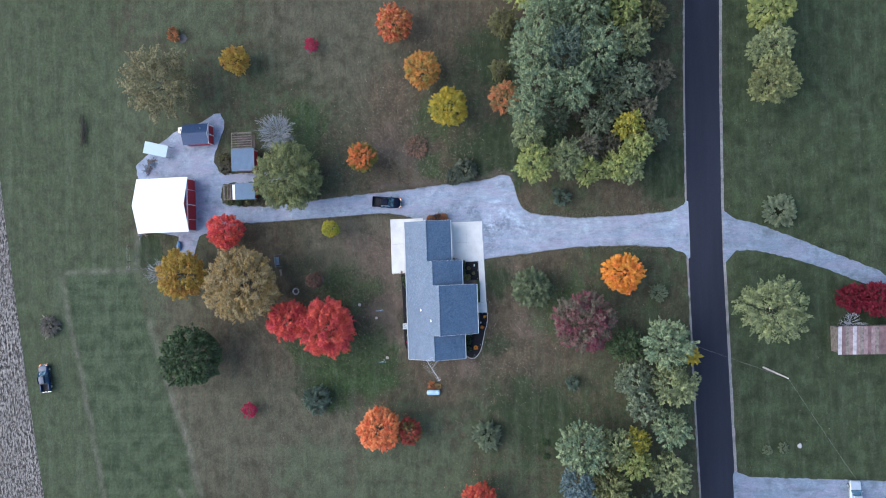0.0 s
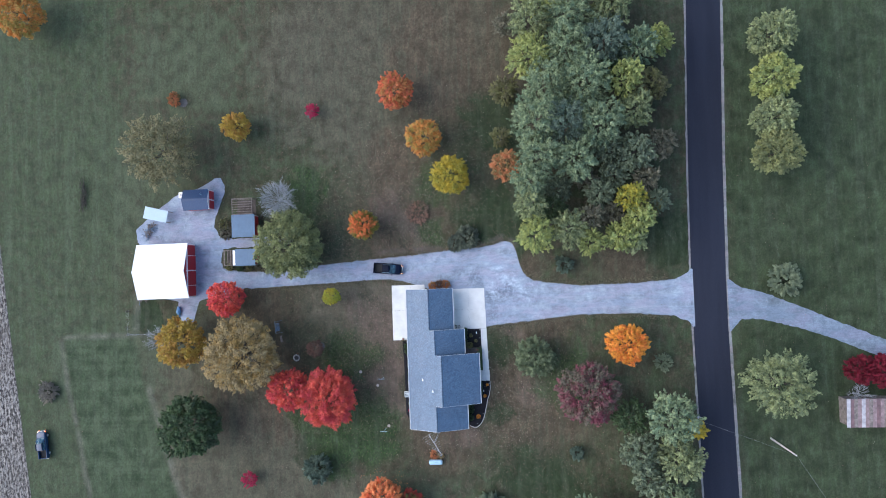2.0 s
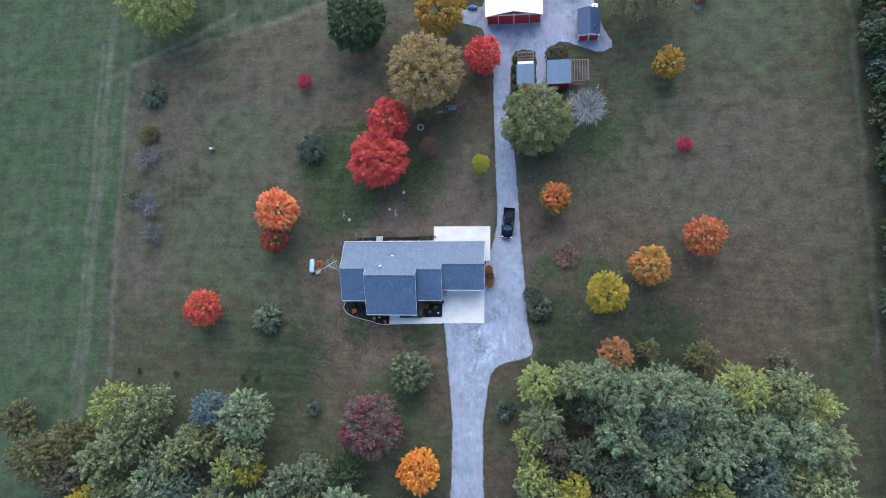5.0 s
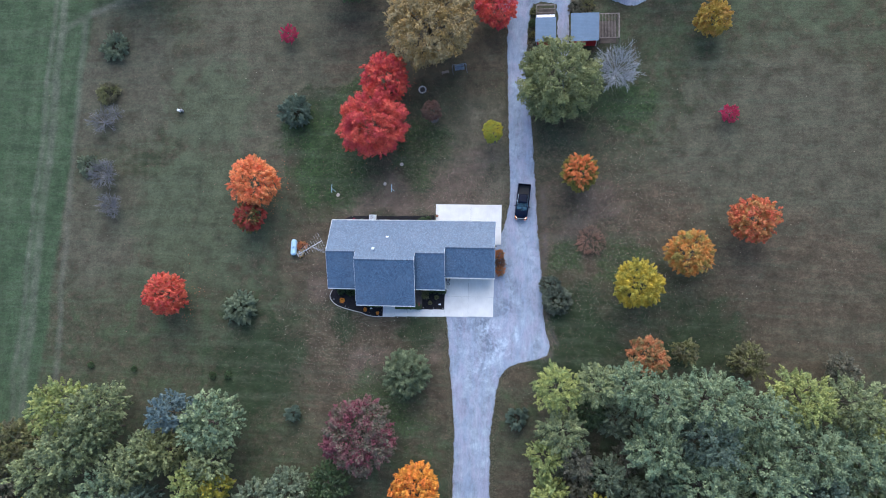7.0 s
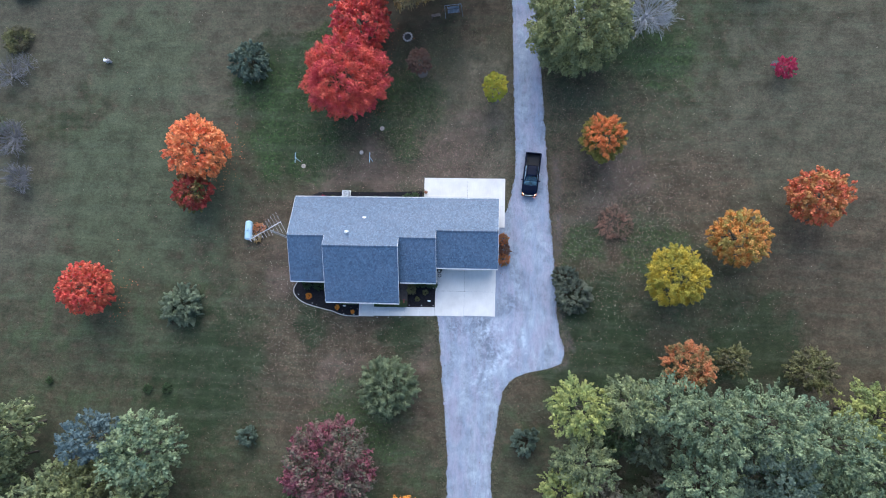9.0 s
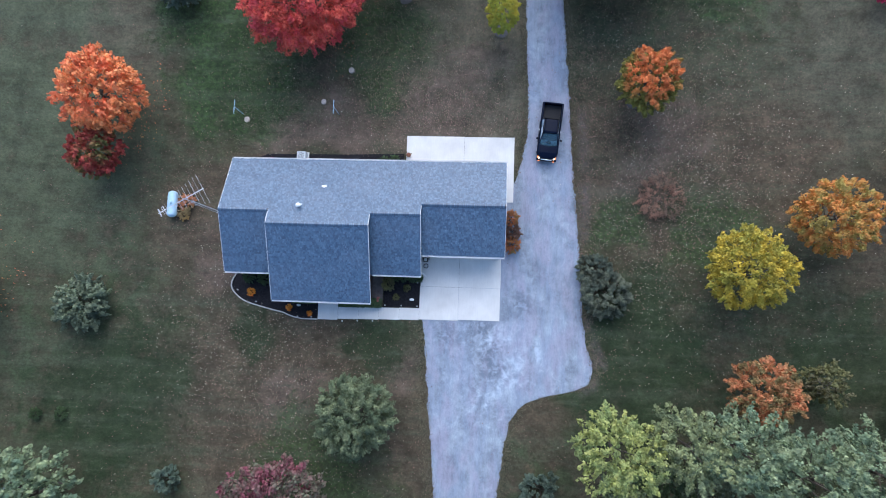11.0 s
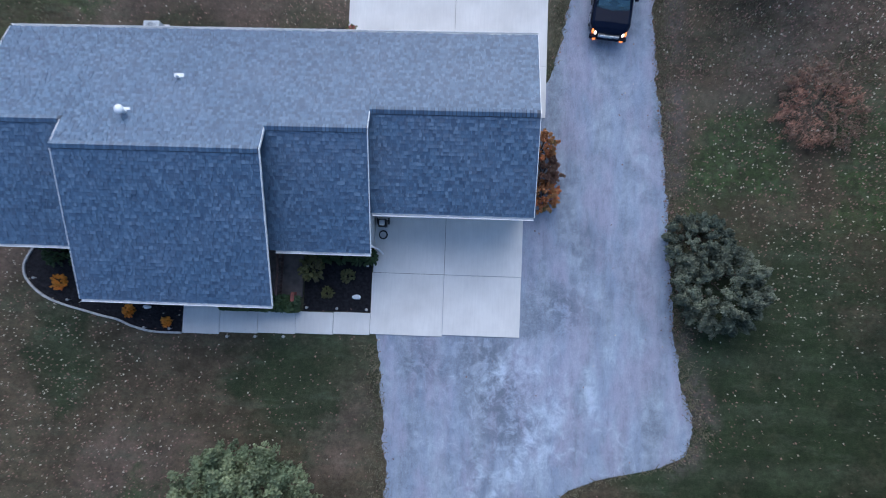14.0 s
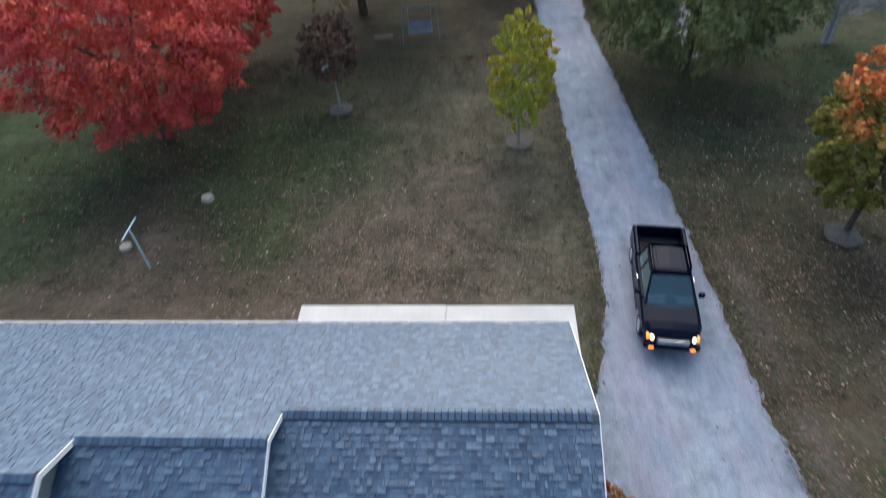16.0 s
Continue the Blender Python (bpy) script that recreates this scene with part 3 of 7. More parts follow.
# ---- trees ----
BARK = plain("grey_brown_bark", (0.10, 0.085, 0.07), 0.9, vary=0.3, scale=4, spec=0.1, relief=0.02)
YOUNG_BARK = plain("smooth_pale_grey_bark", (0.30, 0.29, 0.275), 0.85, vary=0.2, scale=5, spec=0.1)
PALE_BARK = plain("pale_bare_twigs", (0.36, 0.37, 0.39), 0.9, vary=0.2, scale=3, spec=0.1)
LILAC_TWIG = plain("grey_lilac_twigs", (0.20, 0.195, 0.20), 0.9, vary=0.25, scale=3, spec=0.1)
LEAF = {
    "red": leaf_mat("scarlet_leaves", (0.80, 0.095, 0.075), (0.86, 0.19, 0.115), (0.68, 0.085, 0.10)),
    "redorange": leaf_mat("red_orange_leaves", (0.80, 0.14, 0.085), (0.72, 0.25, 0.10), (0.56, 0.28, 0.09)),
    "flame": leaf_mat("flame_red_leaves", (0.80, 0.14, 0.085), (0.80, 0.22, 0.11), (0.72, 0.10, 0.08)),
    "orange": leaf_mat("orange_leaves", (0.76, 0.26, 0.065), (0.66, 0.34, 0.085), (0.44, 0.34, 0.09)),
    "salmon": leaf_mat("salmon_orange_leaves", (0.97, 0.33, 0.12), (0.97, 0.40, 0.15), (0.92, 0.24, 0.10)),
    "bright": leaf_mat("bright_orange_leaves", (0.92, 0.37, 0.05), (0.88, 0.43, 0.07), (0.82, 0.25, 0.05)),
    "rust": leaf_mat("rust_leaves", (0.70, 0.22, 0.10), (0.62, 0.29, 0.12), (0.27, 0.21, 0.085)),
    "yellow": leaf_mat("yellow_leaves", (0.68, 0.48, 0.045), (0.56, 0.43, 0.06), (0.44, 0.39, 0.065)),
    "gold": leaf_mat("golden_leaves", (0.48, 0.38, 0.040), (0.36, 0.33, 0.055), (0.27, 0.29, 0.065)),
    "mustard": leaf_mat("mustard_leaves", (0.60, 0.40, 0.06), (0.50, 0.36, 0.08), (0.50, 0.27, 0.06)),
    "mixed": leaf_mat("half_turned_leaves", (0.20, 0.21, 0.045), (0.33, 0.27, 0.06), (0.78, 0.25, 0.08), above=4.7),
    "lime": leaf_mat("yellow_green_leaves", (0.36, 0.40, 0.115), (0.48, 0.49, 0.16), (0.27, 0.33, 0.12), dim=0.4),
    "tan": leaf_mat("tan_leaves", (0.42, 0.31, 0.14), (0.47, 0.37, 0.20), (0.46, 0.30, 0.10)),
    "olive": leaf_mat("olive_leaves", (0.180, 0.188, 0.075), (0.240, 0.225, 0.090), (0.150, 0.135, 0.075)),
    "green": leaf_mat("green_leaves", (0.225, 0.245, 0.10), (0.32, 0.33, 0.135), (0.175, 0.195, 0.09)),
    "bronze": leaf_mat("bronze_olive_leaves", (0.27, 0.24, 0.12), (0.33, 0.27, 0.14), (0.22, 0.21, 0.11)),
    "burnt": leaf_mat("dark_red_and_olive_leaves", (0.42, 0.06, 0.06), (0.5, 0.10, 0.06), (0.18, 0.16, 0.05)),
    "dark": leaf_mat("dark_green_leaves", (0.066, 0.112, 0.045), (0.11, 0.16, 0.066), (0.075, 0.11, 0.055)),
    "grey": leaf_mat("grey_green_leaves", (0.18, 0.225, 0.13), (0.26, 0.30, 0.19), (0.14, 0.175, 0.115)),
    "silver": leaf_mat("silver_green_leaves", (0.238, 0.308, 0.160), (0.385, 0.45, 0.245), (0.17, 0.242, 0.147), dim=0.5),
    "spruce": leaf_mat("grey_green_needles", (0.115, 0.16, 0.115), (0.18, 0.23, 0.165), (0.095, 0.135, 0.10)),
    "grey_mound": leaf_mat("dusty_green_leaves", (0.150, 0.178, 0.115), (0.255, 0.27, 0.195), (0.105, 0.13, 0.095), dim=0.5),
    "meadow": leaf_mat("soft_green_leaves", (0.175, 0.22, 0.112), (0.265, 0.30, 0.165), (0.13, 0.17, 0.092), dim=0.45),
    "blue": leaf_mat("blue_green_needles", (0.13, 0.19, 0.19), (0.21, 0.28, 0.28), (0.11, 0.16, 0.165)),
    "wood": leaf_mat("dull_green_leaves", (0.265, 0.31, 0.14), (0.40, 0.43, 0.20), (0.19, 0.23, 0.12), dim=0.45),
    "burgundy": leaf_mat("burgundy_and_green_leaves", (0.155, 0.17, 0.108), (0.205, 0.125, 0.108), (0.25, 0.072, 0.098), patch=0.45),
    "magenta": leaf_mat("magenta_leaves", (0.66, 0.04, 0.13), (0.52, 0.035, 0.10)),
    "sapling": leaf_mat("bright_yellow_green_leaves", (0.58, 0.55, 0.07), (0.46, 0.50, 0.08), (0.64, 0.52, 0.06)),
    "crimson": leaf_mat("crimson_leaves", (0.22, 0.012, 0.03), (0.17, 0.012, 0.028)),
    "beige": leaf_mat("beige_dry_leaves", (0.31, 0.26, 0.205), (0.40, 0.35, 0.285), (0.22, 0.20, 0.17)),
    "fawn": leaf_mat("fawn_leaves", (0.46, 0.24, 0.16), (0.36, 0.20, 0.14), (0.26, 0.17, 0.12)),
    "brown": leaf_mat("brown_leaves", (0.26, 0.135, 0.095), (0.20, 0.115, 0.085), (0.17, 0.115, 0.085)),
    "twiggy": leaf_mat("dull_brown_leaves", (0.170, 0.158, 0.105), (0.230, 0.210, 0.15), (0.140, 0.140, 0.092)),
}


def crown_quads(rng, r, rv, zc, clumps, leaves, leaf, low=-0.55, open_=0.0, full=False):
    """Leaves in sprays that reach outward along the boughs of an uneven crown; an (n, 4, 3) array."""
    k = np.arange(clumps) + 0.5
    z = 1 - (1 - low) * k / clumps
    ang = k * 2.399963 + rng.uniform(0, 6)
    s = np.sqrt(np.maximum(0, 1 - z * z))
    d = np.stack([s * np.cos(ang), s * np.sin(ang), z], 1) + rng.normal(0, 0.15, (clumps, 3))
    d /= np.linalg.norm(d, axis=1)[:, None]
    uneven = 0.6 if full else 1.0
    lobes = 0.96 + uneven * (0.08 * np.sin(3 * ang + rng.uniform(0, 6)) + 0.06 * np.sin(5 * ang + rng.uniform(0, 6)))
    f = ((0.96 if full else 0.97) - (0.24 if full else 0.40) * rng.uniform(0, 1, clumps) ** 1.3) * lobes
    centre = d * f[:, None] * np.array([r, r, rv]) + np.array([0, 0, zc])
    way = d * np.array([1, 1, 0.55]) + rng.normal(0, 0.25, (clumps, 3))
    way /= np.linalg.norm(way, axis=1)[:, None]
    long_ = rng.uniform(0.13, 0.25, clumps) * r * (0.72 if full else 1.0)
    wide = rng.uniform(0.065, 0.125, clumps) * r
    per = max(4, leaves // clumps)
    n = clumps * per
    e = rng.normal(0, 1, (n, 3)) + np.repeat(d, per, 0) * 0.5 + np.array([0, 0, 0.5])
    e /= np.linalg.norm(e, axis=1)[:, None]
    e_out = e * rng.uniform(0.5 - open_, 1.1, n)[:, None]
    w_n = np.repeat(way, per, 0)
    along = (e_out * w_n).sum(1)[:, None]
    # narrow towards the tip, so that each spray is a blunt spear of leaves
    taper = 1.0 - 0.45 * np.clip(along, 0, 1)
    p = np.repeat(centre, per, 0) + w_n * along * np.repeat(long_, per)[:, None] + (e_out - w_n * along) * np.repeat(wide, per)[:, None] * taper
    a = w_n * 0.8 + rng.normal(0, 0.55, (n, 3)) - np.array([0, 0, 0.1])
    a /= np.linalg.norm(a, axis=1)[:, None]
    nrm = e * 0.8 + np.array([0, 0, 0.35]) + rng.normal(0, 0.38, (n, 3))
    b = np.cross(nrm, a)
    b /= np.linalg.norm(b, axis=1)[:, None]
    up = np.cross(a, b)
    size = leaf * rng.uniform(0.6, 1.35, n)[:, None]
    a, b = a * size * 0.5, b * size * 0.36
    droop = up * size * 0.12
    return np.stack([p - a - droop, p - b, p + a - droop, p + b], 1)


def limbs(bm, rng, base, top, r0, spread, count, sides=6):
    """A tapered trunk, slightly crooked, with limbs that rise into the crown."""
    a = Vector(base)
    for i in range(3):
        b = Vector(base).lerp(Vector(top), (i + 1) / 3) + Vector((rng.normal(0, 0.03), rng.normal(0, 0.03), 0)) * spread
        tube(bm, a, b, r0 * (1 - 0.25 * i), r0 * (0.75 - 0.25 * i), sides)
        a = b
    for i in range(count):
        f = rng.uniform(0.35, 0.8)
        s = Vector(base).lerp(Vector(top), f)
        g = 2.4 * i + rng.uniform(-0.4, 0.4)
        e = s + Vector((math.cos(g) * spread * rng.uniform(0.5, 0.8), math.sin(g) * spread * rng.uniform(0.5, 0.8), (top[2] - s.z) * rng.uniform(0.5, 1.0)))
        tube(bm, s, e, r0 * 0.4, r0 * 0.12, 5)
    return bm


SEED = [100]


def tree(kind, x, y, r, zc, label, category="tree", group="", detail=1.0, rv=None, leaf=0.26, name="tree", low=-0.8, full=True):
    """A leafed tree: tapered trunk with limbs, and a crown of leaves in clumps."""
    SEED[0] += 1
    rng = np.random.default_rng(SEED[0])
    rv = rv or max(0.9, zc * 0.80)
    rv = min(rv, zc * 0.92)
    t = thing(name, x, y, 0, label, category, group)
    bm = limbs(bmesh.new(), rng, (0, 0, -0.15), (0, 0, zc + rv * 0.35), max(0.05, r * 0.05), r, 7 if r > 1.5 else 4)
    part("trunk", bm, YOUNG_BARK if r < 2 else BARK, t)
    clumps = int(max(30, min(280, 66 * r ** 0.75)) * (0.8 + 0.2 * detail) * (1.6 if full else 1.0))
    leaves = int(min(29000, 740 * r ** 1.45 * (0.34 / leaf) ** 1.6 * detail))
    leaves = int(leaves * (1.25 if full else 1.0))
    q = crown_quads(rng, r, rv, zc, clumps, leaves, leaf, low, full=full)
    inner = crown_quads(rng, r * 0.72, rv * 0.72, zc, clumps // 2, leaves // 7, leaf * 1.3, low)
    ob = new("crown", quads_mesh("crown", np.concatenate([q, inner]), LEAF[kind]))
    ob.parent = t
    return t


def shrub(kind, x, y, r, h, label, category="shrub", leaf=0.2, group="", name="shrub", detail=1.0, lobes=()):
    """A bush leafed to the ground on a few short stems."""
    SEED[0] += 1
    rng = np.random.default_rng(SEED[0])
    t = thing(name, x, y, 0, label, category, group)
    bm = bmesh.new()
    for i in range(5):
        g = i * 1.26
        tube(bm, (0.06 * math.cos(g), 0.06 * math.sin(g), -0.05), (r * 0.5 * math.cos(g), r * 0.5 * math.sin(g), h * 0.7), 0.04, 0.012, 5)
    part("stem", bm, BARK, t)
    q = []
    for lx, ly, lr in lobes or ((0, 0, r),):
        lh = h * lr / r
        one = crown_quads(rng, lr, lh * 0.55, lh * 0.5, int((110 if lobes else 64) * max(1, lr)), int(1900 * lr * lr * detail * (0.2 / leaf) ** 1.3) + 500, leaf, -0.8, full=bool(lobes))
        q.append(one + np.array([lx, ly, 0]))
    q = np.concatenate(q)
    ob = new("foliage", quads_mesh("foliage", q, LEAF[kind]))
    ob.parent = t
    return t


def bare_tree(x, y, r, h, label, material, name="bare_tree", group="", boughs=16, twigs=5, thin=1.0):
    """A leafless tree: trunk, boughs, branches and twigs that fan out."""
    SEED[0] += 1
    rng = np.random.default_rng(SEED[0])
    t = thing(name, x, y, 0, label, "tree", group)
    bm = bmesh.new()
    tube(bm, (0, 0, -0.15), (0, 0, h * 0.45), r * 0.06, r * 0.045, 7)
    part("trunk", bm, material, t)
    verts, faces = [], []

    def rod(a, b, r0, r1):
        way = (b - a).normalized()
        u = way.orthogonal().normalized()
        w = way.cross(u)
        k = len(verts)
        for c, q in ((a, r0), (b, r1)):
            for j in range(3):
                g = j * 2.094
                verts.append(c + u * q * math.cos(g) + w * q * math.sin(g))
        for j in range(3):
            faces.append((k + j, k + (j + 1) % 3, k + 3 + (j + 1) % 3, k + 3 + j))

    def grow(a, way, length, rad, level):
        mid = a + way * length * 0.5 + Vector(rng.normal(0, 0.05, 3)) * length
        end = a + way * length + Vector((0, 0, 0.08 * length))
        rod(a, mid, rad, rad * 0.75)
        rod(mid, end, rad * 0.75, rad * 0.45)
        if level == 0:
            return
        for i in range(twigs):
            s = a.lerp(end, rng.uniform(0.35, 1.0))
            d = (way + Vector(rng.normal(0, 0.48, 3))).normalized()
            grow(s, d, length * rng.uniform(0.4, 0.62), rad * 0.5, level - 1)

    for i in range(boughs):
        g = i * 2.4
        up = rng.uniform(0.15, 1.1)
        d = Vector((math.cos(g), math.sin(g), up)).normalized()
        grow(Vector((0, 0, h * rng.uniform(0.2, 0.45))), d, r * 0.62, r * 0.022 * thin, 2)
    ob = new("crown", mesh_from("crown", verts, faces, material))
    ob.parent = t
    return t


# the yard's trees
tree("redorange", 33.3, 13.2, 3.1, 4.2, "round maple turned orange-red on the lawn")
tree("orange", 25.2, 8.8, 3.1, 4.2, "round orange maple on the lawn", leaf=0.2)
tree("yellow", 18.7, 4.6, 3.3, 4.2, "round yellow maple on the lawn", leaf=0.19)
tree("mixed", 11.3, 19.4, 2.6, 4.0, "young maple half orange and half green in a mulch ring", leaf=0.19, detail=1.3)
tree("rust", 19.7, -4.5, 2.6, 4.2, "small rust-orange tree at the wood's edge", leaf=0.17)
tree("mustard", 29.3, 41.4, 2.5, 3.2, "small mustard-yellow tree on the lawn")
tree("magenta", 31.6, 28.4, 1.25, 1.5, "low magenta sapling on the lawn", leaf=0.2, full=False, detail=0.6)
tree("magenta", -31.4, 41.4, 1.4, 1.6, "low magenta sapling on the lawn", leaf=0.2, full=False, detail=0.6)
tree("bronze", 25.3, 53.6, 6.2, 6.5, "large thinning olive-brown tree behind the blue shed", detail=0.8, full=False)
tree("green", 8.3, 31.8, 5.7, 5.6, "large olive-green tree beside the driveway", detail=1.3, low=-0.95, rv=5.1, leaf=0.23)
tree("red", -0.2, 43.8, 3.2, 3.9, "bright red maple in front of the barn")
tree("sapling", -0.45, 25.4, 1.45, 3.4, "slender yellow-green sapling in a mulch ring", leaf=0.125, rv=2.8, detail=1.9)
tree("mustard", -7.4, 51.4, 4.3, 5.0, "golden-brown tree beside the barn yard")
tree("tan", -9.4, 39.8, 6.3, 6.8, "large tan and olive tree on the lawn", detail=1.1)
tree("red", -15.7, 33.0, 3.5, 4.4, "scarlet maple touching a larger one")
tree("red", -17.0, 26.2, 5.0, 5.0, "large round scarlet maple near the house", detail=1.5, leaf=0.17, low=-0.97)
tree("dark", -21.3, 49.8, 5.2, 5.8, "dense dark green tree at the lawn's edge", detail=1.4, leaf=0.28)
tree("salmon", -34.0, 18.0, 3.7, 4.2, "salmon-orange maple on the lawn")
tree("burnt", -34.8, 13.2, 2.3, 3.0, "small dark red tree beside a salmon maple")
tree("flame", -46.0, 1.9, 3.1, 3.8, "bright red maple on the lawn")
tree("bright", -9.4, -22.3, 3.3, 4.2, "bright orange maple near the road")
tree("burgundy", -16.9, -15.9, 5.0, 5.0, "large burgundy tree with grey-green boughs")
tree("lime", -56.7, 55.7, 6.8, 7.0, "large yellow-green tree in the hay field")
tree("brown", -9.1, 28.6, 1.5, 3.2, "young purple-brown tree in a stone ring", leaf=0.2, rv=1.6)
tree("orange", 51.5, 80.4, 4.2, 5.0, "orange tree far out in the field")
tree("meadow", -11.4, -7.8, 3.35, 2.8, "low round green tree on the front lawn", leaf=0.125, rv=2.4, detail=1.6, low=-0.8)
bare_tree(16.3, 34.2, 4.1, 6.2, "leafless pale grey tree beside the shed", PALE_BARK, boughs=34, twigs=7, thin=0.6)
bare_tree(-6.9, 56.8, 2.9, 5.0, "leafless grey tree beside the barn", PALE_BARK)
shrub("spruce", -29.6, 29.4, 2.5, 3.0, "dense dark grey-green bush on the lawn", leaf=0.22)
shrub("grey_mound", 8.3, 3.1, 2.15, 2.1, "dense two-lobed grey-green shrub beside the gravel", leaf=0.085, detail=1.5, lobes=((0.30, -0.65, 2.1), (-0.65, 1.25, 1.6)))
shrub("spruce", 3.5, -13.3, 1.6, 1.6, "small blue-grey shrub beside the driveway")
shrub("spruce", -27.4, -14.1, 1.2, 1.6, "small round grey-green shrub on the lawn")
shrub("grey", -36.0, 0.3, 2.5, 2.3, "round grey-green shrub on the lawn")
shrub("fawn", 13.1, 10.8, 2.1, 0.9, "low wispy reddish-brown shrub", leaf=0.09, detail=0.22)
shrub("grey", -12.9, -28.4, 1.5, 1.8, "sparse grey-green bush near the road", detail=0.5)
shrub("rust", 35.6, 54.0, 1.3, 1.4, "small rusty shrub in a mulch ring")
shrub("beige", -16.1, 79.6, 2.0, 1.2, "pale dry bush at the field's edge", detail=0.5)
shrub("grey", -60.0, 40.5, 2.4, 1.4, "dull grey-green bush in the fence row", detail=0.5)
bare_tree(-58.9, 19.9, 2.9, 2.6, "pale leafless bush in the fence row", LILAC_TWIG, name="bare_bush", boughs=26, twigs=6)
bare_tree(-57.5, 15.1, 2.4, 2.2, "pale leafless bush in the fence row", LILAC_TWIG, name="bare_bush", boughs=24, twigs=6)
shrub("grey", -62.5, 21.5, 1.8, 1.2, "dull grey-green bush in the fence row", detail=0.4)
shrub("olive", -60.5, 33.0, 2.0, 1.0, "dull olive bush in the fence row", detail=0.3)
bare_tree(-60.4, 28.2, 2.6, 1.8, "pale leafless bush in the fence row", LILAC_TWIG, name="bare_bush", boughs=18, twigs=5)
bare_tree(-58.6, 29.6, 1.8, 1.6, "pale leafless bush in the fence row", LILAC_TWIG, name="bare_bush", boughs=16, twigs=5)
for px, py, pr in ((-58.7, -8.6, 0.5), (-51.9, -8.9, 0.45), (-39.8, -9.4, 0.6), (-37.5, -9.3, 0.65)):
    shrub("dark", px, py, pr, 0.5, "small dark seedling bush on the mown slope", leaf=0.12)
# across the road
tree("wood", 37.2, -45.6, 3.5, 6.0, "pale olive-green tree in a row beside the road", group="roadside trees")
tree("lime", 30.6, -45.4, 3.4, 6.2, "pale olive-green tree in a row beside the road", group="roadside trees")
tree("wood", 24.6, -45.3, 3.3, 6.0, "pale olive-green tree in a row beside the road", group="roadside trees")
tree("green", 19.2, -45.4, 3.5, 6.0, "green tree in a row beside the road", group="roadside trees")
shrub("grey", -0.3, -47.6, 2.7, 2.4, "round twiggy grey bush beyond the road")
tree("wood", -15.3, -43.6, 4.9, 7.0, "large dull green tree beyond the road", full=False)
tree("crimson", -14.4, -57.4, 2.4, 2.2, "spreading dark crimson shrub beside a shed")
tree("crimson", -14.6, -61.0, 2.8, 2.4, "spreading dark crimson shrub beside a shed")
bare_tree(-18.4, -57.2, 2.3, 4.0, "small leafless tree beside the neighbour's shed", PALE_BARK)


# ---- the woods ----
def wood(spots, group):
    rng = random.Random(len(spots))
    for kind, x, y, r, zc in spots:
        say = {"silver": "silvery green", "spruce": "grey-green", "blue": "blue-green", "lime": "yellow-green", "wood": "dull green", "grey": "grey-green",
               "gold": "golden yellow", "green": "green", "dark": "dark green", "yellow": "yellow", "twiggy": "thinning grey-brown",
               "olive": "olive", "brown": "brown", "beige": "thinning beige"}[kind]
        tree(kind, x, y, r * 0.93, zc, f"{say} tree in a dense stand", group=group, leaf=0.40 if x > 57 else 0.21 if x > 6 and y > -20 else 0.31, full=False)


G = "trees of the stand beside the driveway"
wood([("lime", 8.2, -8.6, 3.2, 7.5), ("wood", 13.0, -8.0, 3.0, 8.0), ("wood", 9.0, -13.8, 3.3, 7.0), ("silver", 16.2, -8.0, 3.2, 8.2),
      ("twiggy", 10.6, -17.3, 2.4, 6.0), ("lime", 7.0, -17.3, 2.6, 5.5), ("silver", 20.5, -9.6, 3.8, 9.0), ("silver", 19.5, -15.0, 3.8, 8.5)], G)
wood([("silver", 25.6, -9.3, 4.2, 9.2), ("spruce", 25.0, -13.6, 3.6, 9.5), ("silver", 24.6, -19.0, 4.0, 9.0), ("silver", 31.0, -11.0, 4.0, 9.0),
      ("silver", 31.0, -17.0, 4.2, 9.4), ("lime", 36.0, -8.6, 3.6, 8.2), ("silver", 36.5, -14.5, 4.2, 9.0), ("spruce", 37.0, -20.0, 3.8, 9.0)], G)
wood([("wood", 41.8, -8.9, 3.6, 7.5), ("lime", 45.6, -11.0, 3.2, 7.0), ("silver", 42.0, -15.0, 4.2, 8.6), ("wood", 46.3, -16.0, 3.6, 7.5),
      ("wood", 43.0, -21.5, 3.6, 8.0), ("lime", 7.5, -21.8, 2.7, 6.0), ("gold", 13.4, -23.4, 2.4, 6.8), ("lime", 10.0, -24.6, 2.6, 6.2)], G)
wood([("wood", 6.8, -24.0, 2.2, 5.0), ("grey", 14.5, -19.0, 2.6, 5.0), ("grey", 20.5, -24.5, 3.2, 6.0), ("wood", 27.0, -24.5, 3.2, 7.0),
      ("lime", 31.5, -23.0, 3.0, 8.2), ("grey", 13.0, -28.0, 2.2, 4.0), ("olive", 31.0, -27.5, 3.0, 5.0), ("twiggy", 22.0, -29.0, 2.6, 3.6)], G)
wood([("twiggy", 16.5, -26.5, 2.3, 4.5), ("olive", 32.2, -4.6, 2.6, 3.4), ("olive", 24.8, -3.8, 1.8, 2.6), ("twiggy", 43.5, -5.4, 2.2, 2.6), ("olive", 12.0, -27.0, 2.0, 3.6),
      ("wood", 46.6, -21.5, 3.4, 7.0), ("silver", 36.5, -25.5, 3.2, 7.0), ("lime", 38.0, -29.0, 2.6, 5.0)], G)
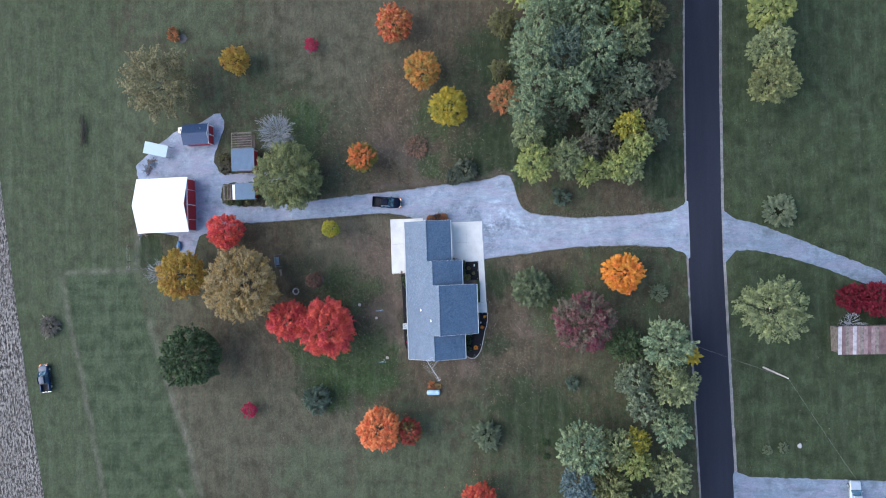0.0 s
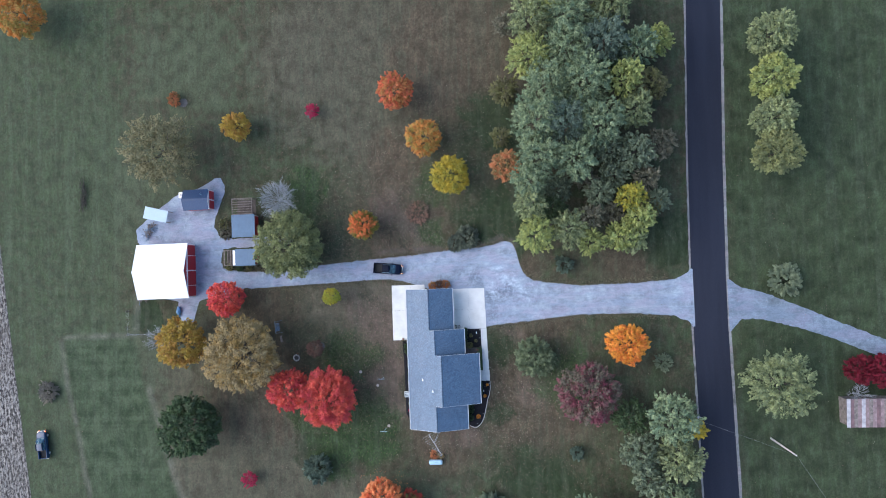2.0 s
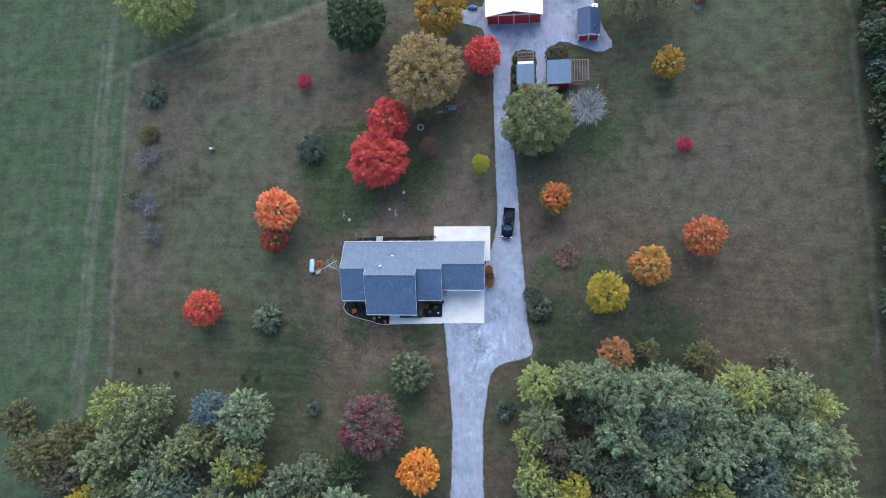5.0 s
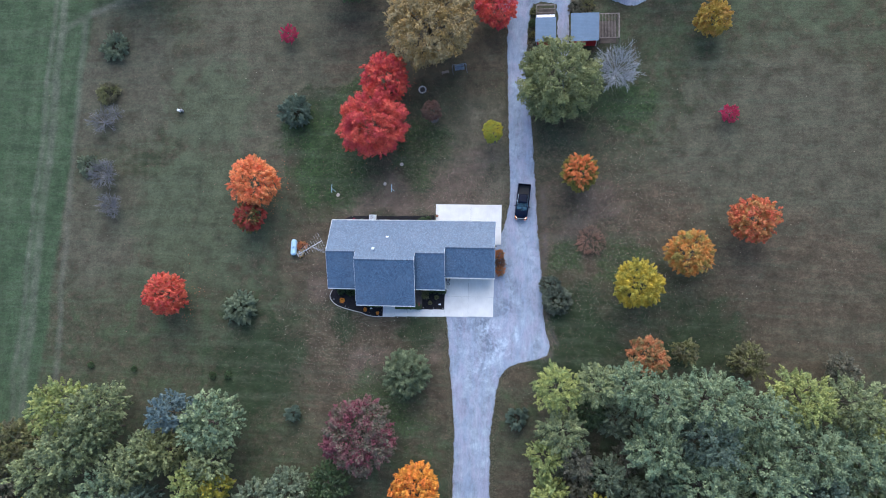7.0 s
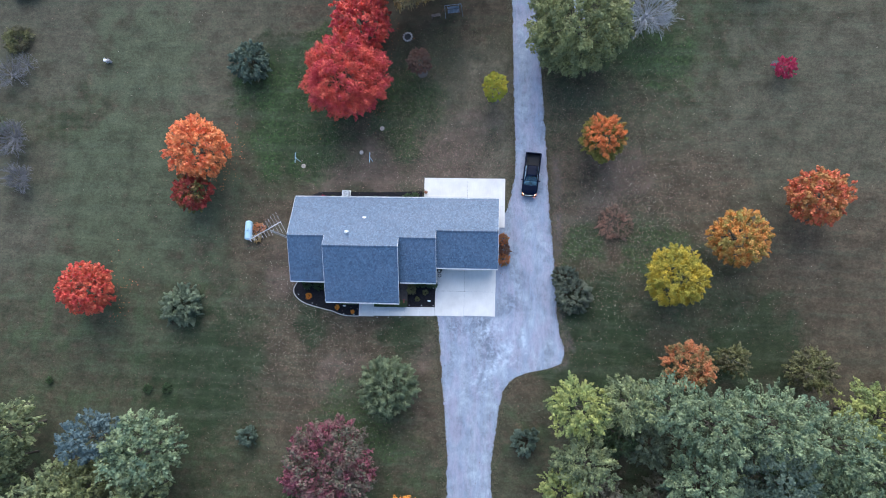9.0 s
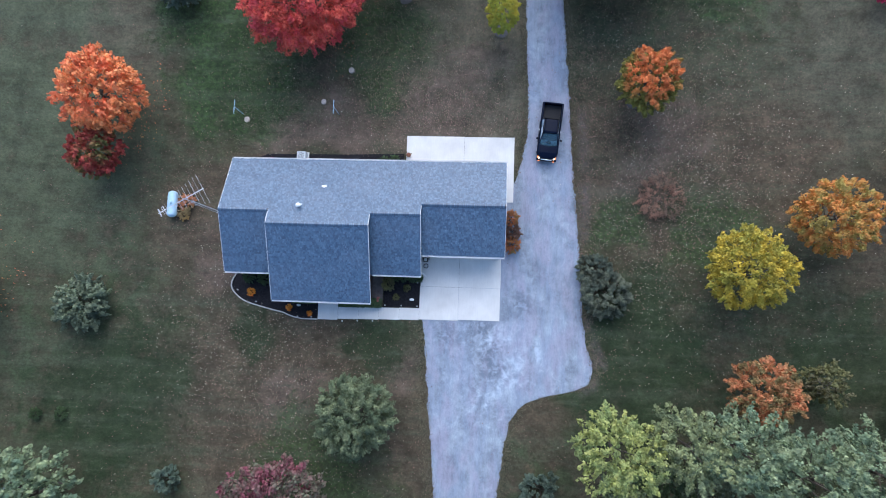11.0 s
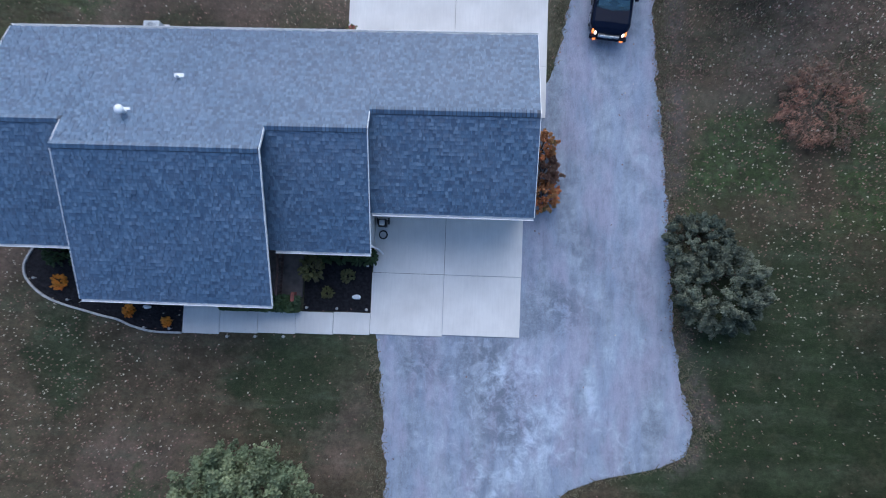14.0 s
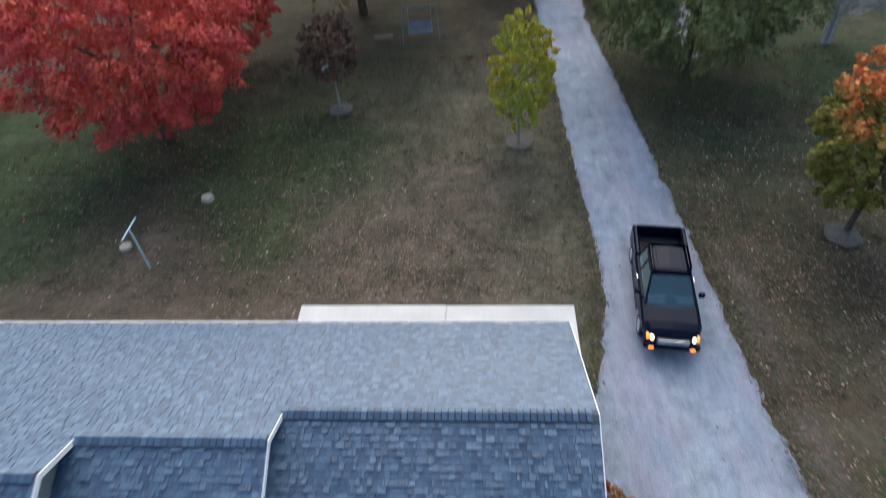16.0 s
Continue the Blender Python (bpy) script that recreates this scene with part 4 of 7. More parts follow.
wood([("dark", 12.6, -11.6, 2.6, 4.0), ("grey", 15.6, -12.6, 2.7, 4.0), ("twiggy", 16.8, -17.4, 2.2, 3.6), ("grey", 17.4, -21.4, 2.6, 4.2),
      ("twiggy", 11.2, -20.8, 2.2, 4.0), ("grey", 21.6, -20.4, 2.6, 5.0), ("dark", 28.2, -14.4, 2.6, 5.0), ("dark", 34.0, -20.8, 2.6, 5.0), ("grey", 40.2, -18.6, 2.4, 5.0)], G)
G = "trees of the stand beside the road"
wood([("lime", -57.5, -13.5, 4.0, 7.0), ("wood", -52.0, -13.5, 3.6, 7.0), ("wood", -55.0, -19.0, 4.2, 7.0), ("blue", -42.2, -14.0, 3.0, 6.0),
      ("silver", -36.6, -15.0, 4.4, 6.0), ("lime", -38.6, -22.8, 2.9, 5.5), ("wood", -45.5, -19.0, 3.0, 5.5), ("gold", -35.5, -23.5, 2.0, 5.0)], G)
wood([("silver", -20.3, -28.0, 4.2, 7.0), ("wood", -26.5, -29.0, 3.6, 6.5), ("grey", -26.5, -23.5, 3.4, 4.5), ("dark", -21.0, -22.5, 3.0, 3.5),
      ("silver", -33.5, -28.5, 3.2, 6.0), ("wood", -40.5, -28.0, 3.4, 6.0), ("yellow", -22.5, -32.0, 1.6, 4.5), ("grey", -30.5, -24.5, 2.8, 4.5)], G)
wood([("wood", -47.5, -21.5, 3.4, 6.0), ("green", -42.5, -19.0, 3.0, 5.5), ("wood", -36.5, -20.0, 3.0, 5.5), ("wood", -52.5, -17.0, 3.0, 6.4)], G)
wood([("silver", -50.0, -25.0, 4.0, 6.5), ("spruce", -46.0, -25.5, 2.6, 6.0), ("wood", -60.0, -22.5, 3.8, 6.0), ("olive", -66.0, -19.5, 4.0, 4.5), ("olive", -72.5, -22.5, 4.6, 5.0),
      ("twiggy", -68.0, -26.0, 3.6, 4.0), ("wood", -58.0, -28.5, 3.6, 5.5), ("yellow", -63.5, -29.5, 3.2, 4.5), ("olive", -78.0, -17.0, 3.4, 3.5)], G)
G = "trees of the hedgerow"
wood([("dark", 63, 52, 3.4, 4.0), ("grey", 68, 46, 4.2, 6.0), ("beige", 62.5, 43, 3.0, 4.0), ("beige", 66, 37, 4.4, 6.0), ("dark", 61.8, 33, 3.0, 4.0),
      ("grey", 67, 29, 4.2, 6.0), ("dark", 61, 25, 3.0, 3.5), ("gold", 63, 19.2, 3.6, 6.5), ("dark", 60.5, 14, 2.6, 3.5)], G)
wood([("beige", 65, 7.5, 5.2, 5.0), ("grey", 60, 3, 2.6, 3.5), ("beige", 66, 0, 4.2, 5.0), ("olive", 61, -6, 3.0, 4.0), ("yellow", 64, -11, 3.4, 5.0),
      ("beige", 60, -15, 2.6, 3.5), ("wood", 61.5, -20, 3.6, 5.0), ("grey", 59.5, -27, 3.2, 4.5), ("wood", 70, 56, 4.0, 6.0)], G)
wood([("yellow", 65.5, 62, 3.8, 5.0), ("dark", 61, 60, 2.8, 3.5), ("beige", 72, 20, 4.4, 5.0), ("dark", 71, 11, 3.6, 4.5), ("beige", 72, 33, 4.2, 5.5), ("wood", 75, 43, 4.2, 6.0),
      ("beige", 70, -8, 4.0, 5.0), ("wood", 74, 2, 4.0, 5.5), ("beige", 76, 26, 4.2, 5.0)], G)
for i in range(26):
    SEED[0] += 1
    edge = random.Random(SEED[0])
    wood([(("dark", "grey", "olive", "dark", "spruce")[i % 5], 60.6 + edge.uniform(-0.7, 2.6), -26 + 3.4 * i + edge.uniform(-1.2, 1.2), edge.uniform(2.4, 3.4), edge.uniform(2.6, 4.2))], G)


# ---- building materials ----
def make_siding(name, color, pitch=0.11):
    """Lap siding or ribbed steel: a shallow step every pitch metres of height."""
    m, t, b = nodes_of(name)
    p = pos(t)
    sep = t.nodes.new("ShaderNodeSeparateXYZ")
    t.links.new(p, sep.inputs[0])
    lap = maths(t, "FRACT", maths(t, "DIVIDE", sep.outputs[2], pitch))
    big = noise_at(t, p, 1.1, 4)
    col = mix(t, ramp(t, big, 0.3, 0.7), tuple(c * 0.92 for c in color), color)
    put(t, b.inputs["Base Color"], col)
    b.inputs["Roughness"].default_value = 0.55
    bump(t, b, lap, 0.7, 0.02)
    return m


def make_shingle(name, which):
    m, t, b = nodes_of(name)
    p = pos(t)
    rnd = tint_by(t, which)
    n = t.nodes.new("ShaderNodeValToRGB")
    n.color_ramp.interpolation = "LINEAR"
    stops = ((0.0, (0.032, 0.066, 0.120)), (0.3, (0.048, 0.095, 0.163)), (0.62, (0.063, 0.120, 0.196)), (0.86, (0.080, 0.145, 0.226)), (1.0, (0.108, 0.176, 0.258)))
    n.color_ramp.elements[0].position, n.color_ramp.elements[1].position = 0.0, 1.0
    n.color_ramp.elements[0].color, n.color_ramp.elements[1].color = (*stops[0][1], 1), (*stops[-1][1], 1)
    for at, c in stops[1:-1]:
        n.color_ramp.elements.new(at).color = (*c, 1)
    t.links.new(rnd, n.inputs[0])
    grit, big = noise_at(t, p, 60, 3, 0.7), noise_at(t, p, 0.5, 3)
    col = mix(t, maths(t, "MULTIPLY", ramp(t, grit, 0.4, 0.7), 0.4), n.outputs[0], (0.07, 0.085, 0.11))
    col = mix(t, maths(t, "MULTIPLY", ramp(t, big, 0.4, 0.7), 0.2), col, (0.14, 0.17, 0.23))
    put(t, b.inputs["Base Color"], col)
    b.inputs["Roughness"].default_value = 0.5
    b.inputs["Specular IOR Level"].default_value = 0.65
    bump(t, b, grit, 0.6, 0.008)
    return m


def make_ribbed(name, color, axis, pitch, rough=0.45, vary=0.1):
    """Steel roofing with raised ribs every pitch metres along an axis of the object."""
    m, t, b = nodes_of(name)
    obj = t.nodes.new("ShaderNodeTexCoord").outputs["Object"]
    sep = t.nodes.new("ShaderNodeSeparateXYZ")
    t.links.new(obj, sep.inputs[0])
    rib = maths(t, "FRACT", maths(t, "DIVIDE", sep.outputs[axis], pitch))
    rib = maths(t, "GREATER_THAN", rib, 0.86)
    big, fine = noise_at(t, obj, 0.8, 4), noise_at(t, obj, 6, 4)
    col = mix(t, ramp(t, big, 0.3, 0.7), tuple(c * (1 - vary) for c in color), color)
    col = mix(t, maths(t, "MULTIPLY", ramp(t, fine, 0.5, 0.8), vary), col, tuple(c * 0.5 for c in color))
    put(t, b.inputs["Base Color"], col)
    b.inputs["Roughness"].default_value = rough
    bump(t, b, rib, 0.6, 0.03)
    return m


WHITE = plain("white_painted_trim", (0.78, 0.78, 0.77), 0.5, vary=0.05, scale=2)
SIDING = make_siding("white_vinyl_siding", (0.68, 0.68, 0.67))
UNDERLAY = plain("dark_roof_underlay", (0.07, 0.085, 0.11), 0.95, vary=0.2, scale=4)
SHINGLE, SHINGLE_ONE = make_shingle("slate_blue_shingles", "island"), make_shingle("slate_blue_shingle", "object")
RED = make_ribbed("barn_red_steel", (0.40, 0.022, 0.03), 0, 0.23, 0.5)
BLUE_STEEL = make_ribbed("dark_blue_roof_steel", (0.016, 0.045, 0.115), 1, 0.3, 0.5)
GREY_STEEL = make_ribbed("weathered_blue_grey_steel", (0.125, 0.19, 0.275), 1, 0.2, 0.55, 0.2)
WHITE_STEEL = make_ribbed("white_roof_steel", (0.84, 0.85, 0.85), 1, 0.45, 0.45, 0.03)
PALE_STEEL = make_ribbed("pale_blue_grey_steel", (0.46, 0.56, 0.62), 1, 0.3, 0.5, 0.08)
RUSTY = plain("rusty_brown_roof_steel", (0.17, 0.10, 0.10), 0.7, vary=0.3, scale=1.2)
OLD_WOOD = plain("weathered_grey_boards", (0.22, 0.185, 0.165), 0.9, vary=0.3, scale=2.5, spec=0.1)
DARK_WOOD = plain("dark_stained_boards", (0.085, 0.05, 0.04), 0.8, vary=0.25, scale=3)
BRICK = plain("red_brick", (0.30, 0.10, 0.075), 0.85, vary=0.25, scale=8)
STONE = plain("pale_limestone", (0.45, 0.44, 0.42), 0.9, vary=0.2, scale=5, relief=0.01)
GALV = plain("galvanised_steel", (0.52, 0.54, 0.56), 0.45, 0.6, vary=0.12, scale=4)
ALU = plain("dull_aluminium", (0.60, 0.61, 0.63), 0.4, 0.7, vary=0.08, scale=4)
TANK_PAINT = plain("pale_blue_tank_paint", (0.42, 0.60, 0.72), 0.4, vary=0.08, scale=2)
BLACK = plain("black_plastic", (0.018, 0.018, 0.02), 0.5, vary=0.2, scale=6)
BLUE_TARP = plain("blue_tarpaulin", (0.08, 0.20, 0.38), 0.5, vary=0.2, scale=3)
BLUE_PAINT = plain("grey_blue_steel_paint", (0.16, 0.21, 0.27), 0.5, vary=0.15, scale=3)

# ---- the house ----
EAVE_B, EAVE_Z, SLOPE = 12.868, 2.707, 0.471
UNDER = {"garage": 0.24, "entry": 0.24, "front": 0.0, "west": 0.0}
FRONT_EAVE = {"garage": 2.925, "entry": 2.79, "front": 2.81, "west": 2.812}
SECTIONS = [("garage", -6.478, 0.218, 5.104, 8.976), ("entry", -10.491, -6.478, 3.425, 8.108), ("front", -18.659, -10.491, 1.113, 7.083), ("west", -22.766, -18.659, 3.323, 8.199)]


def ridge_z(y):
    return EAVE_Z + SLOPE * (EAVE_B - y)


def slab(bm, x0, x1, ya, za, yb, zb, thick):
    """A sloping slab between two level edges."""
    v = [bm.verts.new(c) for c in ((x0, ya, za), (x1, ya, za), (x1, yb, zb), (x0, yb, zb))]
    w = [bm.verts.new((c.co.x, c.co.y, c.co.z - thick)) for c in v]
    for f in ((0, 1, 2, 3), (7, 6, 5, 4), (0, 4, 5, 1), (1, 5, 6, 2), (2, 6, 7, 3), (3, 7, 4, 0)):
        bm.faces.new([(v + w)[i] for i in f])
    bmesh.ops.recalc_face_normals(bm, faces=bm.faces)
    return bm


def prism(profile, x0, x1):
    """A (y, z) outline drawn out along x."""
    bm = bmesh.new()
    a = [bm.verts.new((x0, y, z)) for y, z in profile]
    b = [bm.verts.new((x1, y, z)) for y, z in profile]
    bm.faces.new(a)
    bm.faces.new(b[::-1])
    n = len(profile)
    for i in range(n):
        bm.faces.new((a[i], a[(i + 1) % n], b[(i + 1) % n], b[i]))
    bmesh.ops.recalc_face_normals(bm, faces=bm.faces)
    return bm


def tab_boxes(x0, x1, y_eave, z_eave, y_top, z_top, rng, skip=None):
    """The shingles of one roof plane, course by course from the eave: corners of tapering tabs."""
    run = Vector((0, y_top - y_eave, z_top - z_eave))
    length = run.length
    up = run / length
    out = Vector((1, 0, 0)).cross(up) if up.y > 0 else up.cross(Vector((1, 0, 0)))
    if out.z < 0:
        out = -out
    course = 0.145
    tabs = []
    for i in range(int(length / course)):
        s0, s1 = i * course, min(length, (i + 1) * course + 0.02)
        x = x0 - rng.uniform(0, 0.3)
        while x < x1:
            w = rng.choice((0.06, 0.08, 0.11, 0.14, 0.19))
            a, b = max(x, x0), min(x + w - 0.006, x1)
            if b - a > 0.03 and not (skip and skip(a, b, s0)):
                tabs.append((a, b, s0, s1, rng.choice((0.012, 0.02, 0.04))))
            x += w
    return tabs, up, out


def tab_mesh(tabs, base, up, out, name, material):
    verts, faces = [], []
    for a, b, s0, s1, t in tabs:
        k = len(verts)
        lo, hi = base + up * s0, base + up * s1
        for x in (a, b):
            verts += [Vector((x, lo.y, lo.z)), Vector((x, lo.y, lo.z)) + out * t, Vector((x, hi.y, hi.z)) + out * 0.004]
        f = [(k, k + 3, k + 4, k + 1), (k + 1, k + 4, k + 5, k + 2), (k, k + 1, k + 2), (k + 3, k + 5, k + 4)]
        faces += f if up.y > 0 else [q[::-1] for q in f]
    return mesh_from(name, verts, faces, material)


house = thing("house", -11, 8, 0, "long one-storey house with a slate-blue shingle roof and white trim", "house")
HB = Matrix.Translation((11, -8, 0))
rng_h = random.Random(5)
WALL_X = {"garage": (-6.726, -0.04), "entry": (-11.696, -6.73), "front": (-18.41, -11.70), "west": (-22.45, -18.414)}
roofs = {}
for nm, x0, x1, yf, yr in SECTIONS:
    zr = ridge_z(yr)
    bm = slab(bmesh.new(), x0, x1, EAVE_B, EAVE_Z, yr, zr, 0.12)
    # the lower front slopes run on under the higher roof's overhang
    xf = x0 - UNDER[nm]
    slab(bm, xf, x1, yf, FRONT_EAVE[nm], yr, zr, 0.12)
    roof = part("roof", bm, UNDERLAY, house, "slate-blue shingle roof", m=HB)
    roofs[nm] = roof
    wa, wb = WALL_X[nm]
    prof = [(yf + 0.4, 0), (EAVE_B - 0.4, 0), (EAVE_B - 0.4, EAVE_Z + 0.1), (yr, zr - 0.135), (yf + 0.4, FRONT_EAVE[nm] + 0.1)]
    part("wall", prism(prof, wa, wb), SIDING, house, "white lap-sided wall", m=HB)
    # gutters and soffits
    for y, s, ez in ((yf, -1, FRONT_EAVE[nm]), (EAVE_B, 1, EAVE_Z)):
        bm = bmesh.new()
        box(bm, x0, y + s * 0.005, ez - 0.13, x1, y + s * 0.02, ez - 0.005)
        box(bm, x0, y + s * 0.02, ez - 0.13, x1, y + s * 0.12, ez - 0.115)
        box(bm, x0, y + s * 0.105, ez - 0.13, x1, y + s * 0.125, ez - 0.01, bevel=0.004)
        gutter = part("gutter", bm, WHITE, house, "white eaves gutter", m=HB)
        part("soffit", boxes((x0 + 0.02, y - s * 0.005, ez - 0.15, x1 - 0.02, y - s * 0.39, ez - 0.132)), WHITE, house, m=HB)
        for i in range(int((x1 - x0) / 0.9)):
            gx = x0 + 0.45 + i * 0.9
            part("strap", boxes((gx - 0.012, y + s * 0.012, ez - 0.012, gx + 0.012, y + s * 0.115, ez - 0.004)), WHITE, gutter)
# rake boards on the open gables: down the front slope, and back to where the roof meets its neighbour's ridge
for nm, side, y_back in (("garage", 1, EAVE_B), ("entry", 1, 8.976), ("front", 1, 8.108), ("front", -1, 8.199), ("west", -1, EAVE_B)):
    s = [q for q in SECTIONS if q[0] == nm][0]
    x, yf, yr = (s[2] if side > 0 else s[1]), s[3], s[4]
    zr = ridge_z(yr)
    bm = bmesh.new()
    xa, xb = x + side * 0.004, x + side * 0.028
    for y, z in ((yf, FRONT_EAVE[nm]), (y_back, ridge_z(y_back))):
        slab(bm, min(xa, xb), max(xa, xb), y, z + 0.03, yr, zr + 0.03, 0.14)
    part("rake_board", bm, WHITE, house, "white rake board along the gable", m=HB)

NEAR = (-6.3, -1.2)
for nm, x0, x1, yf, yr in SECTIONS:
    zr = ridge_z(yr)
    for y_eave in (yf, EAVE_B):
        ez = FRONT_EAVE[nm] if y_eave == yf else EAVE_Z
        tabs, up, out = tab_boxes(x0 - (UNDER[nm] if y_eave == yf else 0.0), x1, y_eave, ez, yr, zr, rng_h)
        base = Vector((0, y_eave, ez))
        if nm == "garage" and y_eave == yf:
            near = [q for q in tabs if q[2] > 2.15 and q[0] > NEAR[0] and q[1] < NEAR[1]][-300:]
            tabs = [q for q in tabs if q not in near]
            shared = {}
            for a, b, s0, s1, t in near:
                key = (round(b - a, 2), t)
                if key not in shared:
                    shared[key] = tab_mesh([(-(b - a) / 2, (b - a) / 2, 0, s1 - s0, t)], Vector((0, 0, 0)), up, out, "shingle", SHINGLE_ONE)
                one = new("shingle", shared[key])
                one.parent = roofs[nm]
                one.location = Vector(((a + b) / 2, base.y, base.z)) + up * s0
        rest = new("shingles", tab_mesh(tabs, base, up, out, "shingles", SHINGLE))
        rest.parent = roofs[nm]
        tagged(rest, kind="stuff")
    # ridge caps: short folded pieces that overlap along the ridge
    sf = (zr - FRONT_EAVE[nm]) / (yr - yf)
    cap_v = [(0, 0, 0.095), (0, -0.15, 0.08 - 0.15 * sf), (0, 0.15, 0.08 - 0.15 * SLOPE), (0.118, 0, 0.075), (0.118, -0.15, 0.06 - 0.15 * sf), (0.118, 0.15, 0.06 - 0.15 * SLOPE),
             (0, 0, 0.035), (0, -0.15, 0.03 - 0.15 * sf), (0, 0.15, 0.03 - 0.15 * SLOPE)]
    part("ridge_underlay", slab(slab(bmesh.new(), x0, x1, yr - 0.16, zr + 0.035 - 0.16 * sf, yr, zr + 0.035, 0.03), x0, x1, yr + 0.16, zr + 0.035 - 0.16 * SLOPE, yr, zr + 0.035, 0.03), UNDERLAY, roofs[nm])
    cap = mesh_from("ridge_cap", cap_v, [(0, 1, 4, 3), (2, 0, 3, 5), (0, 6, 7, 1), (2, 8, 6, 0)], SHINGLE_ONE)
    for i in range(int((x1 - x0) / 0.143)):
        one = new("ridge_cap", cap)
        one.parent = roofs[nm]
        one.location = (x0 + 0.143 * i + 0.002, yr, zr)

# vents, downspout
for vx, vy, r, h, dome in ((-16.2, 8.6, 0.09, 0.42, True), (-14.5, 10.3, 0.05, 0.30, False)):
    vz = ridge_z(vy)
    bm = tube(bmesh.new(), (vx, vy, vz - 0.05), (vx, vy, vz + h), r, r, 12)
    box(bm, vx - 0.2, vy - 0.2, vz - 0.02, vx + 0.2, vy + 0.2, vz + 0.0)
    if dome:
        bmesh.ops.create_uvsphere(bm, u_segments=14, v_segments=8, radius=0.19, matrix=Matrix.Translation((vx, vy, vz + h)) @ Matrix.Diagonal((1, 1, 0.7, 1)))
    part("roof_vent", bm, WHITE, house, "white roof vent pipe", m=HB)
bm = tube(bmesh.new(), (-6.55, 3.55, FRONT_EAVE["entry"] - 0.13), (-6.55, 3.78, 2.35), 0.045, 0.045, 8)
tube(bm, (-6.55, 3.78, 2.36), (-6.55, 3.78, 0.25), 0.045, 0.045, 8)
tube(bm, (-6.55, 3.78, 0.26), (-6.3, 3.55, 0.12), 0.045, 0.045, 8)
part("downspout", bm, WHITE, house, "white downspout at the wall's corner", m=HB)

PORCH_BOARD = plain("dark_weathered_porch_boards", (0.13, 0.11, 0.10), 0.85, vary=0.25, scale=3, spec=0.2)
# porch beside the front room: deck, dark rail, brick pier
bm = boxes((-11.69, 1.45, 0.0, -9.95, 3.80, 0.22), bevel=0.01)
part("porch_deck", bm, PORCH_BOARD, house, "small porch of dark weathered boards", m=HB)
rail = part("porch_rail", boxes((-10.95, 1.5, 1.0, -10.85, 3.7, 1.06), (-10.95, 1.5, 0.3, -10.85, 3.7, 0.35), bevel=0.006), DARK_WOOD, house, "dark brown porch rail", m=HB)
for i in range(14):
    part("baluster", boxes((-10.92, 1.58 + 0.155 * i, 0.22, -10.88, 1.62 + 0.155 * i, 1.0)), DARK_WOOD, rail)
bm = bmesh.new()
for i in range(9):
    for j in range(2):
        box(bm, -10.36, 1.26 + 0.19 * j + (0.05 if i % 2 else 0), 0.002 + 0.075 * i, -10.2, 1.44 + 0.19 * j + (0.05 if i % 2 else 0), 0.067 + 0.075 * i, bevel=0.004)
part("brick_pier", bm, BRICK, house, "small red brick pier", m=HB)

# ---- concrete ----
apron = thing("garage_apron", 0, 0, 0, "pale concrete apron in four slabs", "concrete apron", kind="structure")
for ax, bx, ay, by in ((-6.79, -3.50, -0.10, 2.70), (-3.485, 0.0, -0.02, 2.70), (-6.75, -3.50, 2.715, 5.48), (-3.485, 0.02, 2.715, 5.48)):
    part("slab", boxes((ax, ay, -0.1, bx, by, 0.07), bevel=0.008), CONCRETE, apron)
patio = thing("back_patio", 0, 0, 0, "pale concrete patio behind the garage", "patio", kind="structure")
part("slab", boxes((-8.42, 12.515, -0.1, -3.40, 15.8, 0.06), bevel=0.008), CONCRETE, patio)
part("slab", boxes((-3.385, 12.515, -0.1, 0.92, 15.78, 0.06), bevel=0.008), CONCRETE, patio)
part("slab", boxes((-0.05, 10.1, -0.1, 0.92, 12.50, 0.06), bevel=0.008), CONCRETE, patio)
part("step", boxes((-8.3, 12.515, 0.06, -6.35, 13.75, 0.24), bevel=0.01), CONCRETE, patio)
part("step", boxes((-8.25, 12.515, 0.24, -6.9, 13.3, 0.42), bevel=0.01), CONCRETE, patio)
path = thing("front_walk", 0, 0, 0, "pale concrete front walk in square slabs", "footpath", kind="structure")
for ax, bx, ay, by in ((-15.5, -13.78, -0.38, 1.45), (-13.76, -12.0, -0.28, 0.72), (-11.985, -10.25, -0.24, 0.76), (-10.235, -8.5, -0.2, 0.8), (-8.485, -6.81, -0.16, 0.84)):
    part("slab", boxes((ax, ay, -0.1, bx, by, 0.055), bevel=0.008), CONCRETE, path)


# ---- planting beds ----
def bed(name, outline, label):
    """A mulch sheet inside a smooth outline."""
    pts = [Vector(p) for p in outline]
    c = sum(pts, Vector((0, 0))) / len(pts)
    bm = bmesh.new()
    ring = [bm.verts.new((p.x, p.y, 0.03)) for p in pts]
    mid = bm.verts.new((c.x, c.y, 0.07))
    for i in range(len(ring)):
        bm.faces.new((ring[i], ring[(i + 1) % len(ring)], mid))
    bmesh.ops.subdivide_edges(bm, edges=bm.edges[:], cuts=4, use_grid_fill=True)
    for v in bm.verts:
        v.co.z += 0.025 * noise.noise(v.co * 3)
    me = bpy.data.meshes.new(name)
    bm.to_mesh(me)
    bm.free()
    me.materials.append(MULCH)
    return tagged(new(name, me), label, "planting bed", kind="structure")


